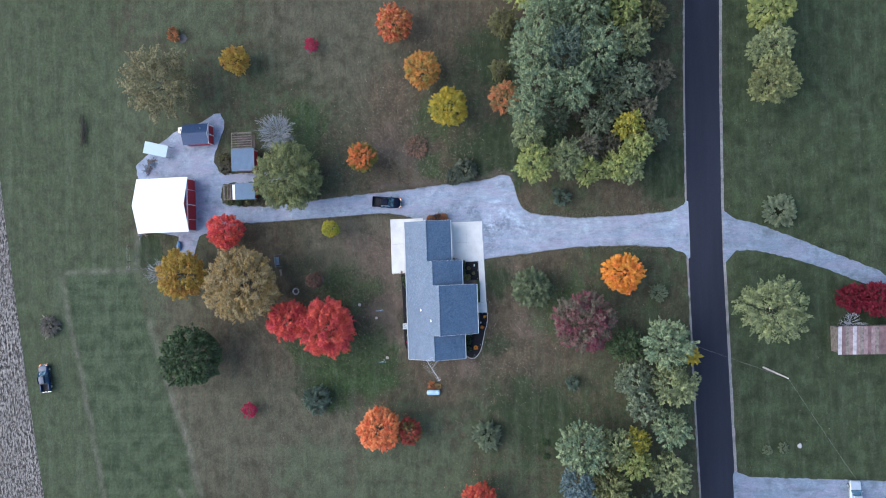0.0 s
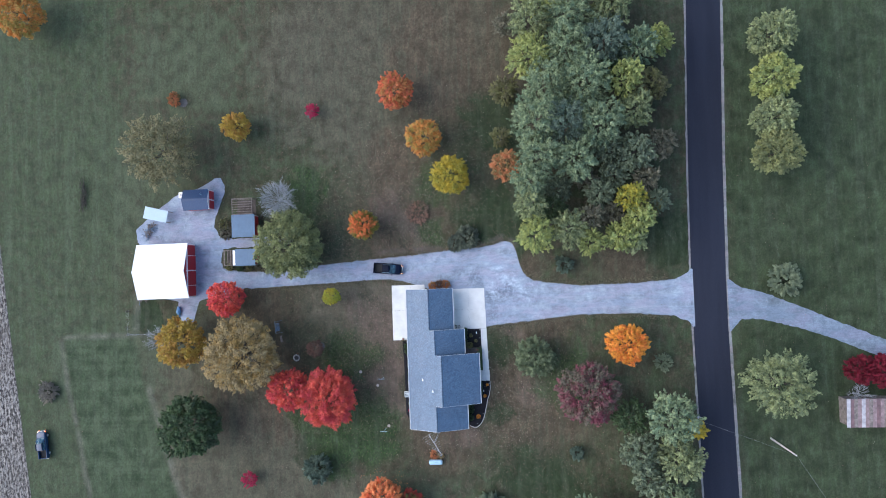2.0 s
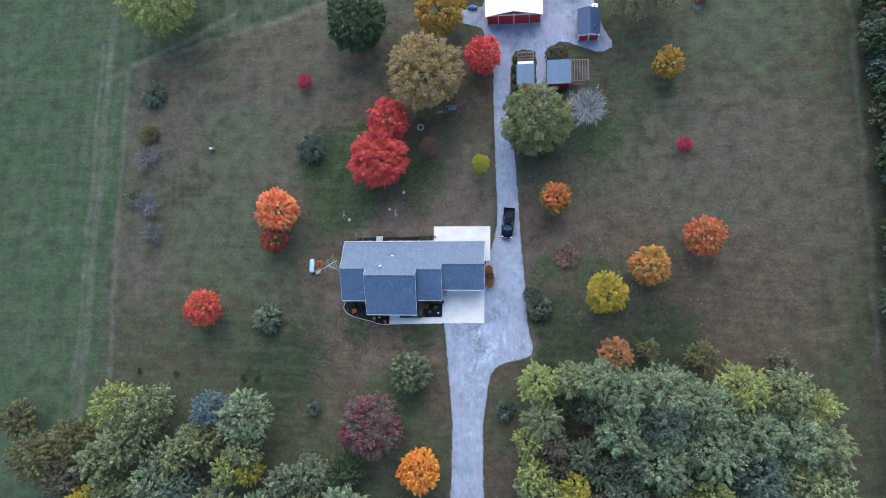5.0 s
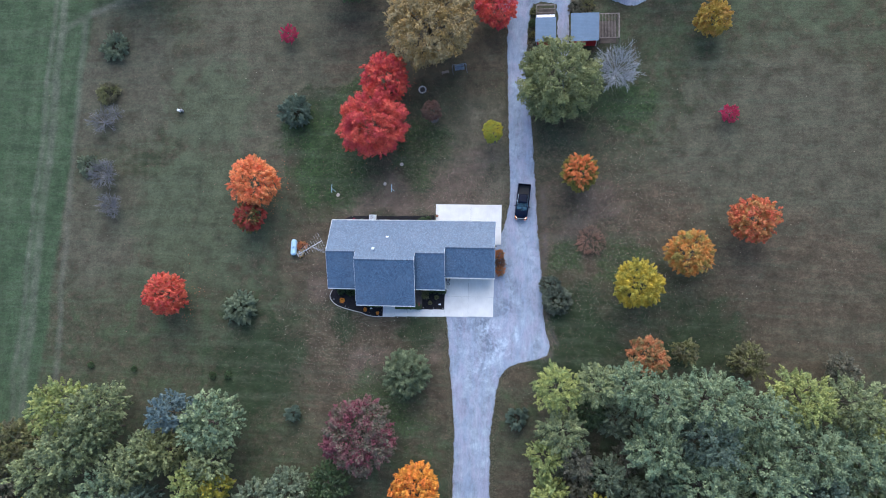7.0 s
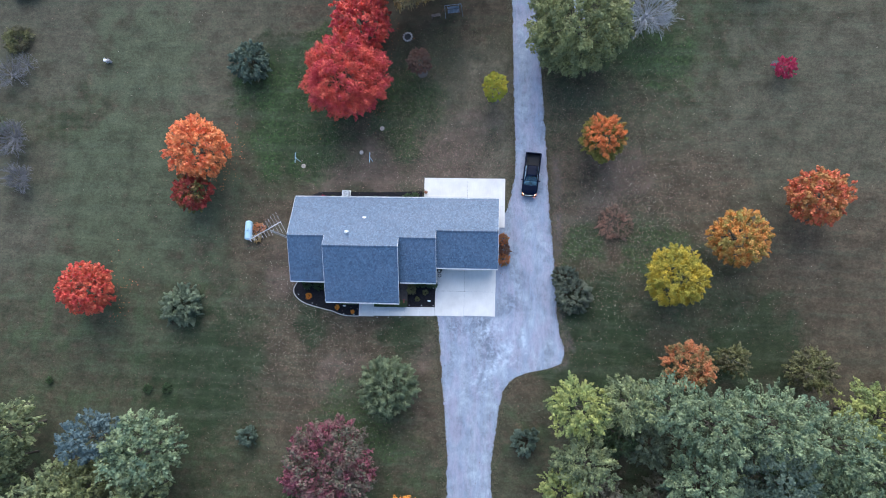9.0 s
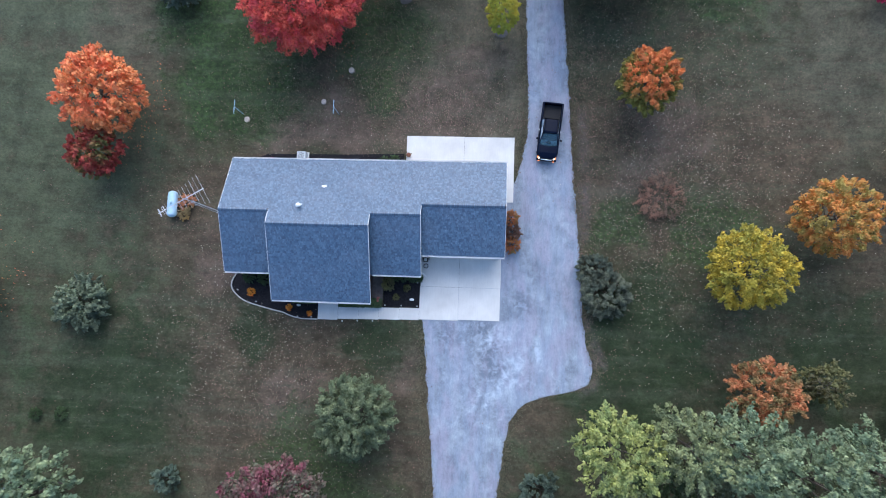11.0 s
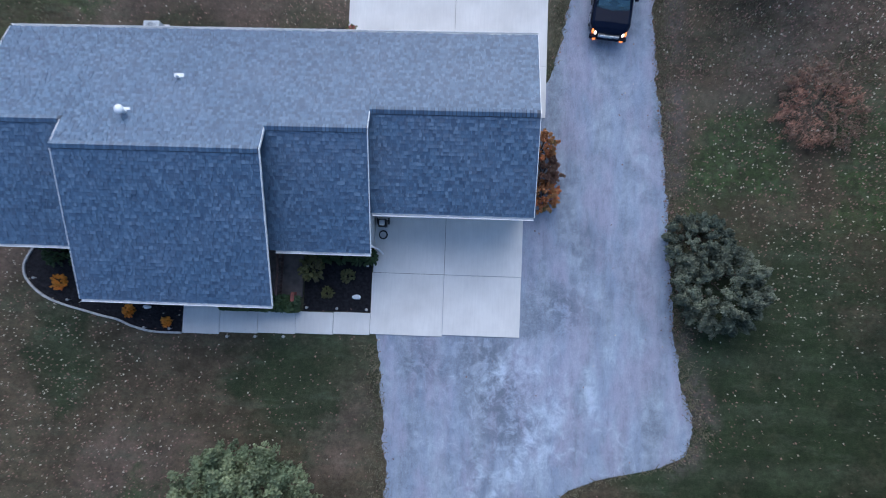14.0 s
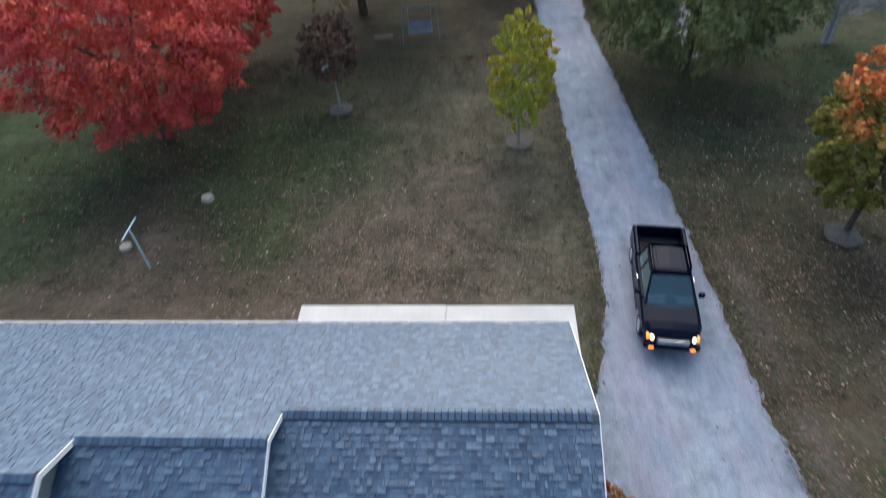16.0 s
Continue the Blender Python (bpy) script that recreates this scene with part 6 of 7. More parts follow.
def pickup(x, y, heading, label, paint):
    """A crew-cab pickup; its nose points along local -y, its base is under the cab."""
    t = thing("pickup_truck", x, y, 0.03, label, "pickup truck", rz=heading)
    H = 0.96
    nose = [ring(-2.66, H - 0.46, 0.5, 0.84), ring(-2.56, H - 0.24, 0.42, 0.94), ring(-2.38, H - 0.09, 0.38, 1.02), ring(-2.1, H, 0.36, 1.08), ring(-1.2, H, 0.36, 1.13), ring(-0.95, H, 0.36, 1.12), ring(0.9, H, 0.36, 1.12), ring(1.0, H, 0.36, 1.12)]
    part("body", loft(nose), paint, t)
    # bed: floor, sides, tailgate
    part("bed_floor", boxes((-0.80, 1.0, 0.55, 0.80, 2.5, 0.62)), BEDLINER, t)
    for s in (-1, 1):
        a, b = (0.78, H) if s > 0 else (-H, -0.78)
        part("bed_side", boxes((a, 1.0, 0.42, b, 2.58, 1.16), bevel=0.05), paint, t)
    part("tailgate", boxes((-0.79, 2.48, 0.5, 0.79, 2.6, 1.15), bevel=0.03), paint, t)
    part("rear_bumper", boxes((-0.9, 2.6, 0.42, 0.9, 2.74, 0.62), bevel=0.04), CHROME, t)
    part("bulkhead", boxes((-0.79, 0.96, 0.5, 0.79, 1.06, 1.14)), BEDLINER, t)
    # cab: roof, pillars, glass
    part("roof", loft([ring(y0, hw, 1.66 + dz, 1.80 + dz, 0.02, 0.03) for y0, hw, dz in ((-0.50, 0.62, -0.03), (-0.3, 0.68, 0.0), (0.55, 0.68, 0.0), (0.82, 0.64, -0.02))]), paint, t)
    for s in (-1, 1):
        for (ya, yb) in ((-1.40, -0.48), (0.22, 0.22), (0.92, 0.80)):
            part("pillar", tube(bmesh.new(), (s * 0.83, ya, 1.1), (s * 0.64, yb, 1.7), 0.045, 0.04, 6), paint, t)
        bm = bmesh.new()
        q = [(s * 0.83, -1.28, 1.11), (s * 0.83, 0.88, 1.11), (s * 0.66, 0.76, 1.68), (s * 0.66, -0.45, 1.68)]
        bm.faces.new([bm.verts.new(c) for c in q])
        part("side_window", bm, GLASS, t)
        m = part("mirror", boxes((s * 0.98 - 0.02, -0.98, 1.08, s * 1.16, -0.82, 1.28) if s > 0 else (-1.16, -0.98, 1.08, -0.96, -0.82, 1.28), bevel=0.04), paint, t)
        part("roof_rack_rail", tube(bmesh.new(), (s * 0.6, -0.25, 1.85), (s * 0.6, 0.75, 1.85), 0.015, 0.015, 6), BLACK, t)
        part("door_handle", boxes((s * 0.965 - 0.015, -0.1, 0.96, s * 0.965 + 0.015, 0.08, 1.0)), CHROME, t)
        part("running_board", boxes((s * 0.9 - 0.09, -1.0, 0.3, s * 0.9 + 0.09, 1.0, 0.36), bevel=0.02), BLACK, t)
    bm = bmesh.new()
    rows_ = [[(-0.82, -1.42, 1.12), (0, -1.56, 1.135), (0.82, -1.42, 1.12)], [(-0.62, -0.50, 1.70), (0, -0.56, 1.73), (0.62, -0.50, 1.70)]]
    v = [[bm.verts.new(c) for c in r] for r in rows_]
    for i in range(2):
        bm.faces.new((v[0][i], v[0][i + 1], v[1][i + 1], v[1][i]))
    part("windscreen", bm, GLASS, t, "tinted windscreen")
    for i in range(5):
        part("roof_rib", boxes((-0.42 + 0.21 * i - 0.02, -0.2, 1.80, -0.42 + 0.21 * i + 0.02, 0.6, 1.818), bevel=0.006), paint, t)
    bm = bmesh.new()
    bm.faces.new([bm.verts.new(c) for c in ((-0.78, 0.94, 1.13), (-0.62, 0.83, 1.70), (0.62, 0.83, 1.70), (0.78, 0.94, 1.13))])
    part("rear_window", bm, GLASS, t)
    part("dashboard", boxes((-0.75, -1.35, 1.0, 0.75, -0.95, 1.15), bevel=0.04), INTERIOR, t)
    for s in (-1, 1):
        part("front_seat", boxes((s * 0.38 - 0.24, -0.3, 1.0, s * 0.38 + 0.24, -0.14, 1.5), bevel=0.05), INTERIOR, t)
    grille = part("grille", boxes((-0.52, -2.69, 0.62, 0.52, -2.58, 0.88), bevel=0.02), BLACK, t, "dark grille with chrome bars")
    for i in range(3):
        part("grille_bar", boxes((-0.5, -2.715, 0.65 + 0.085 * i, 0.5, -2.685, 0.69 + 0.085 * i), bevel=0.008), CHROME, grille)
    part("front_bumper", boxes((-0.9, -2.76, 0.42, 0.9, -2.52, 0.62), bevel=0.05), paint, t)
    for s in (-1, 1):
        part("headlight", boxes((s * 0.66 - 0.06, -2.63, 0.70, s * 0.66 + 0.06, -2.44, 0.91), bevel=0.03), GLOW, t, "lit headlamp")
        part("indicator", boxes((s * 0.79 - 0.045, -2.58, 0.70, s * 0.79 + 0.045, -2.40, 0.90), bevel=0.02), AMBER, t, "lit amber side lamp")
        part("fog_light", boxes((s * 0.66 - 0.09, -2.79, 0.44, s * 0.66 + 0.09, -2.70, 0.58), bevel=0.03), AMBER, t)
        for y0 in (-1.72, 1.72):
            wheel(s * 0.84, y0, t)
    return t


truck = pickup(3.85, 16.2, -6, "black crew-cab pickup truck with lit headlamps on the gravel", PAINT)
truck.scale = (0.93, 0.93, 0.93)
field_truck = pickup(-25.6, 80.7, 96, "dark blue pickup truck on the grassy edge of the field", FIELD_PAINT)
field_truck.scale = (0.93, 0.93, 0.93)


# ---- the barn yard ----
def gable_building(name, x, y, half_x, y_front, y_back, eave, peak, roof_mat, wall_mat, label, category, overhang=0.25, band=True, rz=0.0):
    """A shed with its ridge along y and white trim on its red gable front."""
    t = thing(name, x, y, 0, label, category, rz=rz)
    prof = [(-half_x, 0), (half_x, 0), (half_x, eave), (0, peak), (-half_x, eave)]
    bm = prism(prof, y_front, y_back)
    bmesh.ops.transform(bm, matrix=Matrix(((0, 1, 0, 0), (1, 0, 0, 0), (0, 0, 1, 0), (0, 0, 0, 1))), verts=bm.verts[:])
    bmesh.ops.recalc_face_normals(bm, faces=bm.faces)
    part("wall", bm, wall_mat, t, "red ribbed steel wall")
    rise = (peak - eave) / half_x
    for s in (-1, 1):
        xa, za = s * (half_x + overhang), eave - rise * overhang
        bm = slab(bmesh.new(), y_front - overhang, y_back + overhang, 0, peak + 0.10, s * (half_x + overhang), za + 0.10, 0.07)
        bmesh.ops.transform(bm, matrix=Matrix(((0, 1, 0, 0), (1, 0, 0, 0), (0, 0, 1, 0), (0, 0, 0, 1))), verts=bm.verts[:])
        bmesh.ops.recalc_face_normals(bm, faces=bm.faces)
        part("roof", bm, roof_mat, t, "steel roof slope")
        # rake trim along the front
        bm = slab(bmesh.new(), y_front - overhang - 0.03, y_front - overhang - 0.005, 0, peak + 0.11, s * (half_x + overhang), za + 0.11, 0.18)
        bmesh.ops.transform(bm, matrix=Matrix(((0, 1, 0, 0), (1, 0, 0, 0), (0, 0, 1, 0), (0, 0, 0, 1))), verts=bm.verts[:])
        bmesh.ops.recalc_face_normals(bm, faces=bm.faces)
        part("rake_board", bm, WHITE, t, "white rake board")
        part("corner_board", boxes((s * half_x - 0.09, y_front - 0.03, 0, s * half_x + 0.09, y_front - 0.004, eave)), WHITE, t, "white corner board")
    bm = boxes((-0.18, y_front - overhang, peak + 0.09, 0.18, y_back + overhang, peak + 0.12), bevel=0.01)
    part("ridge_cap", bm, roof_mat, t)
    if band:
        part("band", boxes((-half_x, y_front - 0.16, eave - 0.05, half_x, y_front - 0.004, eave + 0.13)), WHITE, t, "white band across the gable")
        part("post", boxes((-0.09, y_front - 0.06, 0, 0.09, y_front - 0.005, eave - 0.06)), WHITE, t)
    return t


barn = gable_building("barn", 4.85, 55.6, 4.55, -4.45, 4.55, 2.9, 4.4, WHITE_STEEL, RED, "large red steel barn with a white roof and white trim", "barn", 0.22)
for s in (-1, 1):
    door = part("sliding_door", boxes((min(s * 0.15, s * 2.6), -4.56, 0.05, max(s * 0.15, s * 2.6), -4.50, 2.7)), RED, barn, "red sliding door with white edges")
    part("door_edge", boxes((s * 2.6 - 0.05, -4.575, 0.05, s * 2.6 + 0.05, -4.561, 2.7)), WHITE, door)
part("yard_lamp", tube(bmesh.new(), (0, -4.9, 3.4), (0, -4.6, 3.5), 0.16, 0.1, 12), WHITE, barn, "white yard lamp on the gable")
shed = gable_building("blue_roofed_shed", 17.15, 49.5, 1.65, -2.15, 2.3, 2.1, 2.75, BLUE_STEEL, RED, "small red shed with a dark blue steel roof", "shed", 0.15)
bm = bmesh.new()
v = [bm.verts.new(c) for c in ((0.7, -1.3, 2.56), (1.2, -1.0, 2.40), (1.1, -0.75, 2.45), (0.75, -0.9, 2.56), (0.9, -1.0, 2.85))]
for f in ((0, 1, 4), (1, 2, 4), (2, 3, 4), (3, 0, 4), (3, 2, 1, 0)):
    bm.faces.new([v[i] for i in f])
part("roof_vent", bm, GREY_STEEL, shed, "pale three-sided roof vent")
t = thing("storage_tote", 18.3, 52.9, 0, "white plastic storage tote behind the shed", "storage tote")
part("body", boxes((-0.5, -0.5, 0.1, 0.5, 0.5, 1.1), bevel=0.06), WHITE, t)
part("pallet", boxes((-0.55, -0.55, 0, 0.55, 0.55, 0.1)), OLD_WOOD, t)
part("lid", tube(bmesh.new(), (0, 0, 1.1), (0, 0, 1.16), 0.12, 0.12, 12), BLACK, t)

# open shelter with a pale steel roof, firewood beside it
t = thing("wood_shelter", 14.95, 57.3, 0, "low open shelter with a pale steel roof", "shelter", rz=-14)
part("roof", slab(bmesh.new(), -1.05, 1.05, -2.1, 1.75, 2.1, 2.05, 0.05), PALE_STEEL, t)
for sx in (-0.95, 0.95):
    for sy in (-1.9, 1.9):
        part("post", boxes((sx - 0.05, sy - 0.05, 0, sx + 0.05, sy + 0.05, 1.74)), OLD_WOOD, t)
rng_w = random.Random(9)
for px, py, n in ((12.9, 59.3, 16), (11.6, 59.9, 14), (0.4, 61.2, 14)):
    t = thing("scrap_pile", px, py, 0, "loose pile of weathered boards and poles", "board pile")
    for i in range(n):
        g, z = rng_w.uniform(0, 3.14), 0.06 + 0.03 * i
        cx, cy, L = rng_w.uniform(-0.5, 0.5), rng_w.uniform(-0.5, 0.5), rng_w.uniform(0.5, 1.0)
        dx, dy = math.cos(g) * L, math.sin(g) * L
        part("board", tube(bmesh.new(), (cx - dx, cy - dy, z), (cx + dx, cy + dy, z + rng_w.uniform(-0.03, 0.1)), 0.07, 0.06, 4), OLD_WOOD if i % 3 else GREY_STEEL, t)


def pen(x0, y0, x1, y1, h, gap, label, along="x"):
    """A slatted wooden pen: corner posts, rails and open slats on top."""
    cx, cy = (x0 + x1) / 2, (y0 + y1) / 2
    t = thing("animal_pen", cx, cy, 0, label, "pen")
    for px in (x0, x1):
        for py in (y0, y1):
            part("post", boxes((px - cx - 0.06, py - cy - 0.06, 0, px - cx + 0.06, py - cy + 0.06, h)), OLD_WOOD, t)
    for py in (y0, y1):
        part("rail", boxes((x0 - cx, py - cy - 0.05, h, x1 - cx, py - cy + 0.05, h + 0.1)), OLD_WOOD, t)
    for px in (x0, x1):
        part("rail", boxes((px - cx - 0.05, y0 - cy, h + 0.1, px - cx + 0.05, y1 - cy, h + 0.18)), OLD_WOOD, t)
    k = x0 + gap if along == "x" else y0 + gap
    while k < (x1 if along == "x" else y1) - 0.1:
        if along == "x":
            part("slat", boxes((k - cx - 0.04, y0 - cy, h + 0.1, k - cx + 0.04, y1 - cy, h + 0.15)), OLD_WOOD, t)
        else:
            part("slat", boxes((x0 - cx, k - cy - 0.04, h + 0.1, x1 - cx, k - cy + 0.04, h + 0.15)), OLD_WOOD, t)
        k += gap
    part("litter", boxes((x0 - cx + 0.1, y0 - cy + 0.1, 0.0, x1 - cx - 0.1, y1 - cy - 0.1, 0.05)), SOIL, t)


def lean_shed(x, y, hx, hy, low, high, label, rz=0.0):
    """A small red shed under one sloping steel roof."""
    t = thing("small_shed", x, y, 0, label, "shed", "animal sheds", rz=rz)
    bm = prism([(-hy, 0), (hy, 0), (hy, high), (-hy, low)], -hx, hx)
    part("wall", bm, RED, t, "red wall")
    part("roof", slab(bmesh.new(), -hx - 0.2, hx + 0.2, -hy - 0.25, low + 0.07, hy + 0.2, high + 0.13, 0.06), GREY_STEEL, t, "blue-grey steel roof")
    for s in (-1, 1):
        part("corner_board", boxes((s * hx - 0.06, -hy - 0.03, 0, s * hx + 0.06, -hy - 0.004, low)), WHITE, t)
    return t


lean_shed(12.2, 41.0, 1.75, 1.75, 2.1, 2.5, "small red shed with a blue-grey steel roof")
pen(14.3, 39.5, 17.0, 43.1, 1.9, 0.42, "slatted wooden animal pen beside the shed")
lean_shed(6.75, 40.9, 1.25, 1.5, 1.9, 2.2, "small red coop with a blue-grey steel roof")
t = thing("feed_box", 6.75, 43.0, 0, "white-topped feed box behind the coop", "feed box")
part("box", boxes((-1.2, -0.3, 0, 1.2, 0.3, 1.5), bevel=0.02), OLD_WOOD, t)
part("lid", slab(bmesh.new(), -1.3, 1.3, -0.38, 1.55, 0.38, 1.62, 0.04), WHITE_STEEL, t)
pen(5.5, 43.4, 8.1, 45.2, 1.1, 0.55, "dark slatted wooden pen behind the coop", "y")
t = thing("tarpaulin_bundle", -2.3, 54.3, 0, "blue tarpaulin over a low heap", "tarpaulin")
part("cover", blob(bmesh.new(), 0, 0, 0.3, 0.9, 0.4, 0.4, 4, 0.3), BLUE_TARP, t)
t = thing("brush_pile", 19.7, 72.2, 0, "long low heap of dark cut brush", "brush heap")
for i in range(40):
    g = rng_w.uniform(-0.6, 0.6)
    cx, cy = rng_w.uniform(-2.6, 2.6), rng_w.uniform(-0.5, 0.5)
    part("stick", tube(bmesh.new(), (cx - math.cos(g), cy - math.sin(g), 0.05 + 0.01 * i), (cx + math.cos(g), cy + math.sin(g), 0.15 + 0.012 * i), 0.05, 0.02, 4), BARK, t)
yard_fence = thing("wire_fence", -3.4, 61.2, 0, "low wire fence on weathered posts behind the barn", "fence")
for fx, fy in [(-2.8 + 1.4 * i, 2.6) for i in range(4)] + [(-2.8, 1.3 - 1.3 * i) for i in range(4)]:
    part("post", tube(bmesh.new(), (fx, fy, -0.1), (fx, fy, 1.2), 0.05, 0.045, 6), OLD_WOOD, yard_fence)
for z in (0.4, 0.8, 1.15):
    part("wire", tube(bmesh.new(), (-2.8, 2.6, z), (1.5, 2.6, z), 0.008, 0.008, 4), GALV, yard_fence)
    part("wire", tube(bmesh.new(), (-2.8, 2.6, z), (-2.8, -2.6, z), 0.008, 0.008, 4), GALV, yard_fence)


# ---- along and beyond the road ----
def utility_pole(x, y, h, loaded):
    """A pole; a loaded one carries a crossarm with insulators and a transformer can."""
    label = "tall weathered utility pole with a transformer can" if loaded else "tall pale bleached utility pole with a single wire"
    t = thing("utility_pole", x, y, 0, label, "utility pole", "utility poles")
    part("pole", tube(bmesh.new(), (0, 0, -0.3), (0, 0, h), 0.15, 0.10, 10), OLD_WOOD if loaded else BLEACHED, t)
    part("insulator", tube(bmesh.new(), (0, 0, h), (0, 0, h + 0.18), 0.06, 0.04, 8), WHITE, t)
    if loaded:
        part("crossarm", boxes((-0.6, -0.05, h - 0.5, 0.6, 0.05, h - 0.38)), OLD_WOOD, t)
        part("transformer", tube(bmesh.new(), (0.3, 0.0, h - 1.6), (0.3, 0.0, h - 0.8), 0.22, 0.22, 14), ALU, t, "pale grey transformer can")
    return t


def wire_span(a, b, sag, label):
    """One sagging wire from a to b."""
    a, b = Vector(a), Vector(b)
    mid = (a + b) / 2
    t = thing("power_line", mid.x, mid.y, 0, label, "wire")
    bm = bmesh.new()
    at = lambda f: a.lerp(b, f) - Vector((mid.x, mid.y, 4 * sag * f * (1 - f)))
    for i in range(14):
        tube(bm, at(i / 14), at((i + 1) / 14), 0.012, 0.012, 4)
    part("wire", bm, CABLE, t)


BLEACHED = plain("bleached_pole_wood", (0.50, 0.47, 0.43), 0.85, vary=0.15, scale=3, spec=0.2)
CABLE = plain("dull_cable", (0.20, 0.20, 0.20), 0.7)
utility_pole(-20.4, -31.6, 8.6, True)
utility_pole(-25.4, -44.6, 8.9, False)
wire_span((-20.4, -31.6, 8.75), (-25.4, -44.6, 9.05), 0.5, "sagging service wire across the road")
wire_span((-25.4, -44.6, 9.05), (-52.0, -62.0, 5.0), 0.7, "thin service wire over the neighbour's lawn")
RUSTY_PALE = plain("faded_rusty_steel", (0.27, 0.185, 0.18), 0.7, vary=0.3, scale=1.5)
TIN = plain("bare_weathered_tin", (0.44, 0.41, 0.41), 0.6, vary=0.25, scale=1.5)
t = thing("neighbour_shed", -20.9, -60.0, 0, "long low shed with a rusty brown steel roof", "shed")
part("wall", boxes((-2.0, -5.3, 0, 2.0, 5.0, 2.3)), OLD_WOOD, t)
for i in range(20):
    y0 = -5.5 + i * 0.535
    part("roof_sheet", slab(bmesh.new(), y0, y0 + 0.53, 2.25, 2.5, -2.2, 2.9 + 0.01 * (i % 2), 0.04), (RUSTY, RUSTY_PALE, RUSTY, TIN, RUSTY_PALE, RUSTY, OLD_WOOD)[(i * 5 + i // 3) % 7], t, m=pose(0, 0, 0, 0, 0, 90))


def car(x, y, heading, paint, label, tall=0.0):
    """A closed car with its nose along local -y; tall raises the cabin."""
    t = thing("parked_car", x, y, 0.03, label, "car", rz=heading)
    part("body", loft([ring(-2.2, 0.7, 0.4, 0.72), ring(-2.0, 0.84, 0.3, 0.8), ring(-0.9, 0.88, 0.28, 0.92), ring(1.3, 0.88, 0.28, 0.95), ring(2.1, 0.84, 0.32, 0.9), ring(2.25, 0.7, 0.4, 0.8)]), paint, t)
    part("cabin", loft([ring(-0.9, 0.74, 0.85, 0.96), ring(-0.2, 0.64, 0.85, 1.38 + tall), ring(1.0 + tall, 0.64, 0.85, 1.40 + tall), ring(1.7 + tall, 0.72, 0.85, 1.0)]), GLASS, t, "dark glass cabin")
    part("roof", loft([ring(-0.15, 0.6, 1.38 + tall, 1.43 + tall, 0.02), ring(0.95 + tall, 0.6, 1.39 + tall, 1.45 + tall, 0.02)]), paint, t)
    for s in (-1, 1):
        part("headlight", boxes((s * 0.62 - 0.12, -2.2, 0.56, s * 0.62 + 0.12, -2.06, 0.68), bevel=0.02), WHITE, t)
        part("mirror", boxes((s * 0.95 - 0.07, -0.72, 0.9, s * 0.95 + 0.07, -0.58, 1.03), bevel=0.03), paint, t)
        for y0 in (-1.35, 1.35):
            wheel(s * 0.78, y0, t)
    return t


car(-45.6, -57.4, 90, plain("silver_car_paint", (0.45, 0.50, 0.55), 0.3, 0.3, vary=0.05), "pale silver car parked on the gravel")
for bx, by, r in ((-38.6, -44.6, 0.8), (-38.3, -47.0, 0.9)):
    shrub("grey", bx, by, r, 0.7, "low grey clump beside the far driveway", leaf=0.16, detail=0.5)
t = thing("boulder", -38.0, -49.6, 0, "small pale boulder on the lawn", "boulder")
part("stone", blob(bmesh.new(), 0, 0, 0.2, 0.4, 0.36, 0.28, 2), STONE, t)


# ---- fallen leaves ----
def litter(name, spots, count, materials, label, size=0.11, seed=1):
    """Leaves lying in the grass, thickest round each spot (x, y, spread, share)."""
    rng = np.random.default_rng(seed)
    share = np.array([s[3] for s in spots], dtype=float)
    pick = rng.choice(len(spots), count, p=share / share.sum())
    c = np.array([(s[0], s[1]) for s in spots])[pick]
    sp = np.array([s[2] for s in spots])[pick]
    # half of them lie in small drifts
    drift = rng.normal(0, 1, (count // 14 + 1, 2))[rng.integers(0, count // 14 + 1, count)]
    loose = rng.normal(0, 1, (count, 2))
    in_drift = rng.uniform(0, 1, count) < 0.5
    xy = c + np.where(in_drift[:, None], drift * sp[:, None] + loose * 0.45, loose * sp[:, None])
    x, y = xy[:, 0], xy[:, 1]
    on_house = (x > -22.8) & (x < 0.3) & (y > 1.0) & (y < 13.0)
    on_slab = ((x > -8.6) & (x < 1.0) & (y > 12) & (y < 16)) | ((x > -7) & (x < 0.2) & (y > -0.3) & (y < 6))
    lo, hi = np.interp(y, DY, D_LOW), np.interp(y, DY, D_HIGH)
    on_drive = (x > lo + 0.15) & (x < hi - 0.15) & (y > -34) & (y < 46) & (rng.uniform(0, 1, count) > 0.04)
    keep = ~(on_house | on_slab | on_drive) & ((y > -33) | (y < -40))
    xy = xy[keep]
    n = len(xy)
    p = np.column_stack([xy, rng.uniform(0.025, 0.05, n)])
    g = rng.uniform(0, 6.283, n)
    s = size * rng.uniform(0.5, 1.25, n)[:, None]
    tilt = rng.uniform(-0.25, 0.25, (n, 2))
    a = np.column_stack([np.cos(g), np.sin(g), tilt[:, 0]]) * s * 0.5
    b = np.column_stack([-np.sin(g), np.cos(g), tilt[:, 1]]) * s * 0.36
    ob = new(name, quads_mesh(name, np.stack([p - a, p - b, p + a, p + b], 1), materials))
    return tagged(ob, label, "fallen leaves", kind="stuff")


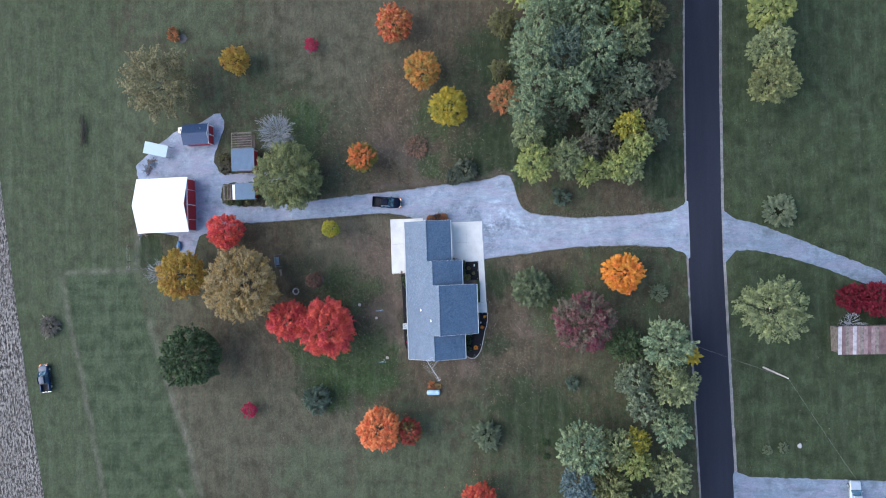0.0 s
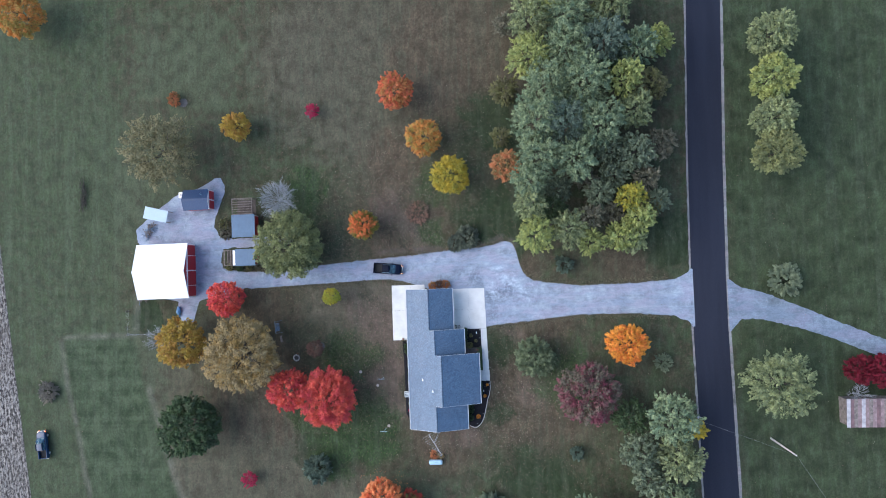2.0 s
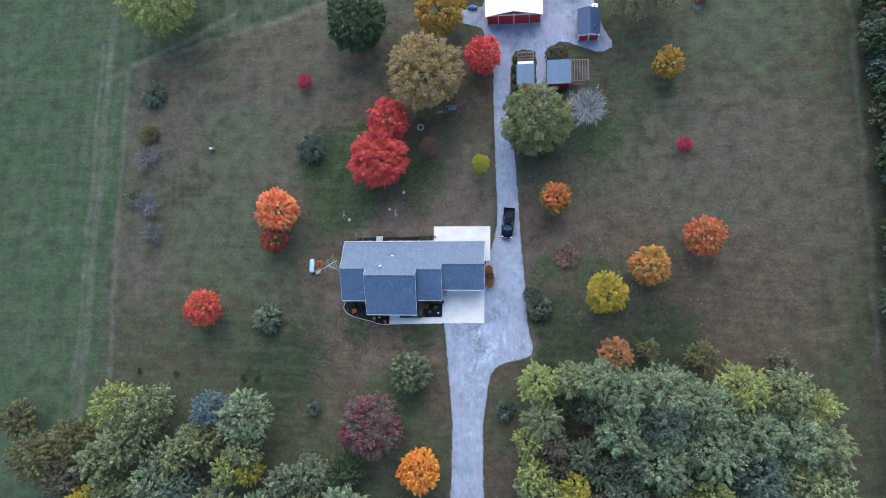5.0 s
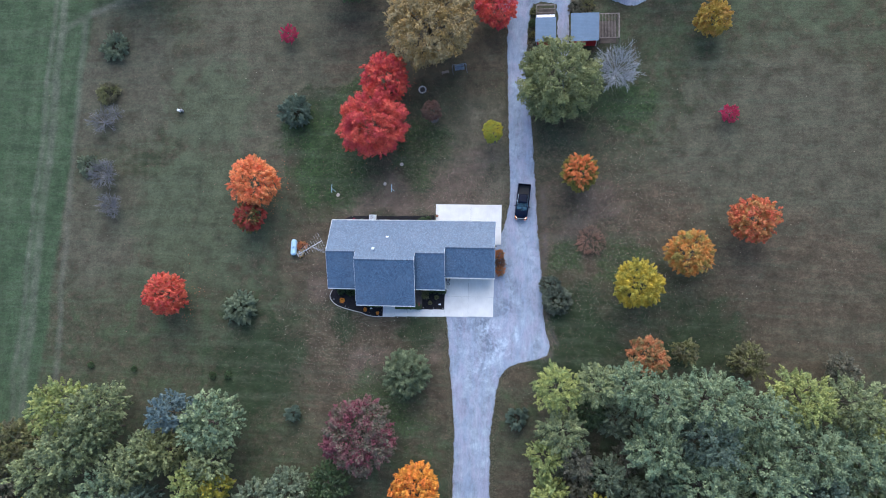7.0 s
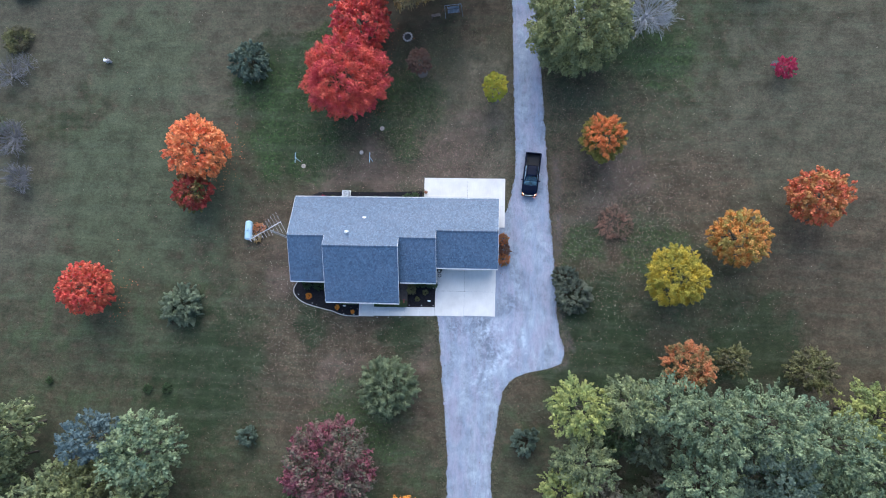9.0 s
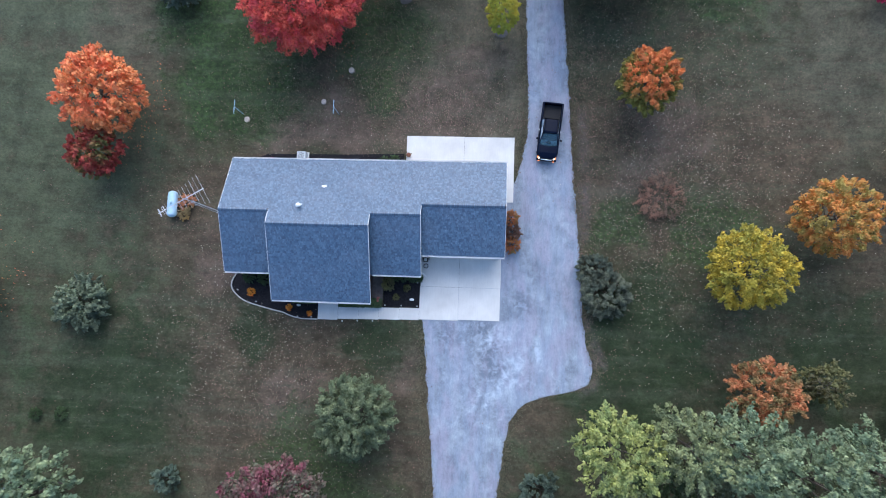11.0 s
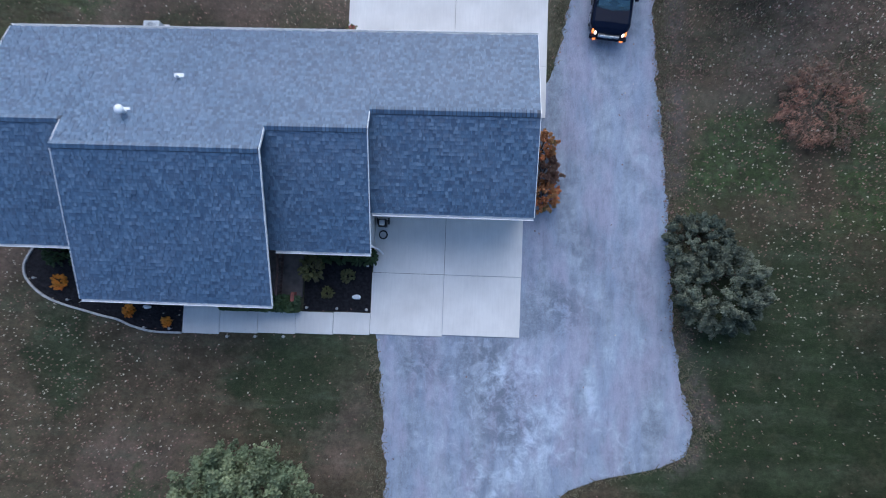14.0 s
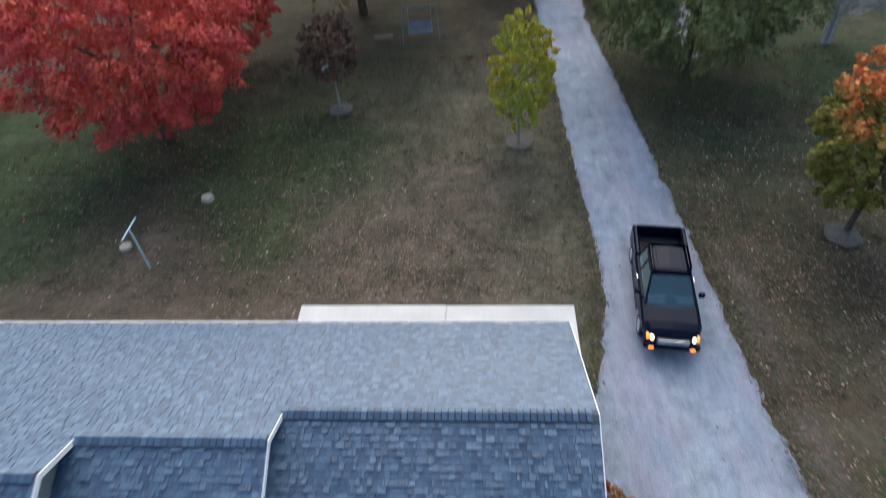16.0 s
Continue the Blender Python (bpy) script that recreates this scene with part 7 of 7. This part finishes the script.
YARD = [(15, 12, 5, 4), (-19, -6, 5, 3), (13, 14, 7, 3), (-8, 19, 6, 3), (-15, 22, 8, 3), (-22, -8, 9, 3), (-12, -8, 6, 1), (12, 6, 7, 0.8), (20, 6, 8, 1.6), (-30, 8, 8, 2), (-5, 30, 7, 2), (0, 0, 40, 7), (12, 22, 6, 2), (-10, -20, 9, 1)]
LAWN = [(16, 13, 5, 5), (20, 6, 7, 4), (-21, -4, 4.5, 3), (-15, -9, 4, 1), (-13, 18, 6, 2), (0, 5, 30, 2), (-22, 2, 3, 2), (11, 24, 4, 2)]
PALE_LEAF = leaf_mat("pale_dry_leaves", (0.68, 0.63, 0.50), (0.32, 0.26, 0.18), trans=0.1)
ROSY_LEAF = leaf_mat("faded_pink_leaves", (0.42, 0.27, 0.205), (0.15, 0.10, 0.075), trans=0.1)
PINK_LEAF = leaf_mat("pinkish_brown_leaves", (0.31, 0.185, 0.145), (0.13, 0.082, 0.064), trans=0.1)
litter("pale_leaves", LAWN + [(12.5, 3.5, 2.5, 0.8), (10, 9, 2, 0.6)], 5000, PALE_LEAF, "pale dry leaves scattered over the lawn", 0.092, 1)
litter("brown_leaves", YARD, 24000, PINK_LEAF, "pinkish brown leaves scattered over the lawn", 0.10, 2)
litter("patio_edge_leaves", [(-9, 17.2, 3.2, 3), (-6.5, 16.9, 1.6, 2), (-3, 17.6, 2.2, 3), (8.5, 17.5, 1.4, 1)], 4600, ROSY_LEAF, "pinkish leaves gathered behind the patio", 0.085, 3)
litter("tank_leaves", [(-27.5, 10, 2.0, 2), (13, 17, 4, 3)], 1200, PINK_LEAF, "brown leaves round the propane tank", 0.095, 4)
litter("drive_edge_leaves", [(7.0 - 0.03 * k, 1.0 + 2.2 * k, 0.7, 1) for k in range(11)] + [(8.3, -3.5, 0.9, 1), (1.4, 17, 0.5, 1)], 2000, PINK_LEAF, "brown leaves gathered along the gravel's edge", 0.085, 8)
litter("maple_leaves", [(-17, 26, 2.2, 1), (-15.7, 33, 2, 1), (-34, 18, 2, 2), (-46, 2, 1.8, 1)], 700, LEAF["redorange"], "red leaves fallen under the maples", 0.12, 5)


def tufts():
    """Short uneven tufts of grass along the gravel's edges and through the nearest lawn."""
    rng = np.random.default_rng(12)
    n = 26000
    y = rng.uniform(-30, 44, n)
    low_side = rng.uniform(0, 1, n) < 0.5
    edge = np.where(low_side, np.interp(y, DY, D_LOW), np.interp(y, DY, D_HIGH))
    x = edge + np.where(low_side, -1, 1) * np.abs(rng.normal(0, 0.35, n)) + rng.normal(0, 0.12, n)
    keep = ~((x > -22.8) & (x < 1.2) & (y > -0.6) & (y < 16))
    x, y = x[keep], y[keep]
    n = len(x)
    h = rng.uniform(0.04, 0.12, n)
    g = rng.uniform(0, 6.283, n)
    w = 0.022
    p = np.column_stack([x, y, np.zeros(n)])
    a = np.column_stack([np.cos(g) * w, np.sin(g) * w, np.zeros(n)])
    up = np.column_stack([rng.normal(0, 0.08, n), rng.normal(0, 0.08, n), h * 0.6])
    ob = new("grass_tufts", quads_mesh("grass_tufts", np.stack([p - a, p + a, p + up + a * 0.3, p + up - a * 0.3], 1), LEAF_GRASS))
    tagged(ob, "short ragged grass along the gravel edges", "grass", kind="stuff")


def lawn_blades():
    """Standing blades in the lawn round the patio and the drive, in uneven tufts."""
    rng = np.random.default_rng(77)
    n = 5200
    cx, cy = rng.uniform(-24, 17, n), rng.uniform(12, 34, n)
    per = 14
    x = np.repeat(cx, per) + rng.normal(0, 0.16, n * per)
    y = np.repeat(cy, per) + rng.normal(0, 0.16, n * per)
    lo, hi = np.interp(y, DY, D_LOW), np.interp(y, DY, D_HIGH)
    keep = ~((x > lo) & (x < hi)) & ~((x > -23) & (x < 1.0) & (y < 16.2)) & ~((x > -23) & (x < 1.0) & (y < 13.4))
    x, y = x[keep], y[keep]
    n = len(x)
    g, w = rng.uniform(0, 6.283, n), rng.uniform(0.012, 0.03, n)
    p = np.column_stack([x, y, np.zeros(n)])
    a = np.column_stack([np.cos(g) * w, np.sin(g) * w, np.zeros(n)])
    up = np.column_stack([rng.normal(0, 0.06, n), rng.normal(0, 0.06, n), rng.uniform(0.03, 0.085, n)])
    ob = new("lawn_grass", quads_mesh("lawn_grass", np.stack([p - a, p + a, p + up + a * 0.3, p + up - a * 0.3], 1), LAWN_BLADE))
    tagged(ob, "short olive and straw-coloured lawn grass blades", "grass", kind="stuff")


LAWN_BLADE = leaf_mat("lawn_blades", (0.075, 0.090, 0.036), (0.25, 0.22, 0.145), trans=0.2)
lawn_blades()
LEAF_GRASS = leaf_mat("grass_blades", (0.13, 0.125, 0.07), (0.22, 0.19, 0.13), trans=0.3)
tufts()

for vx, vy, vr, kind in ((11.3, 45.2, 1.3, "twiggy"), (12.8, 45.4, 1.1, "olive"), (5.1, 44.6, 0.7, "olive"), (4.9, 42.8, 0.6, "dark"), (5.0, 41.0, 0.6, "olive"), (5.3, 39.3, 0.7, "twiggy")):
    shrub(kind, vx, vy, vr, 0.6, "rough weedy clump beside the sheds", "weeds", leaf=0.16, name="weed_clump", detail=0.6)
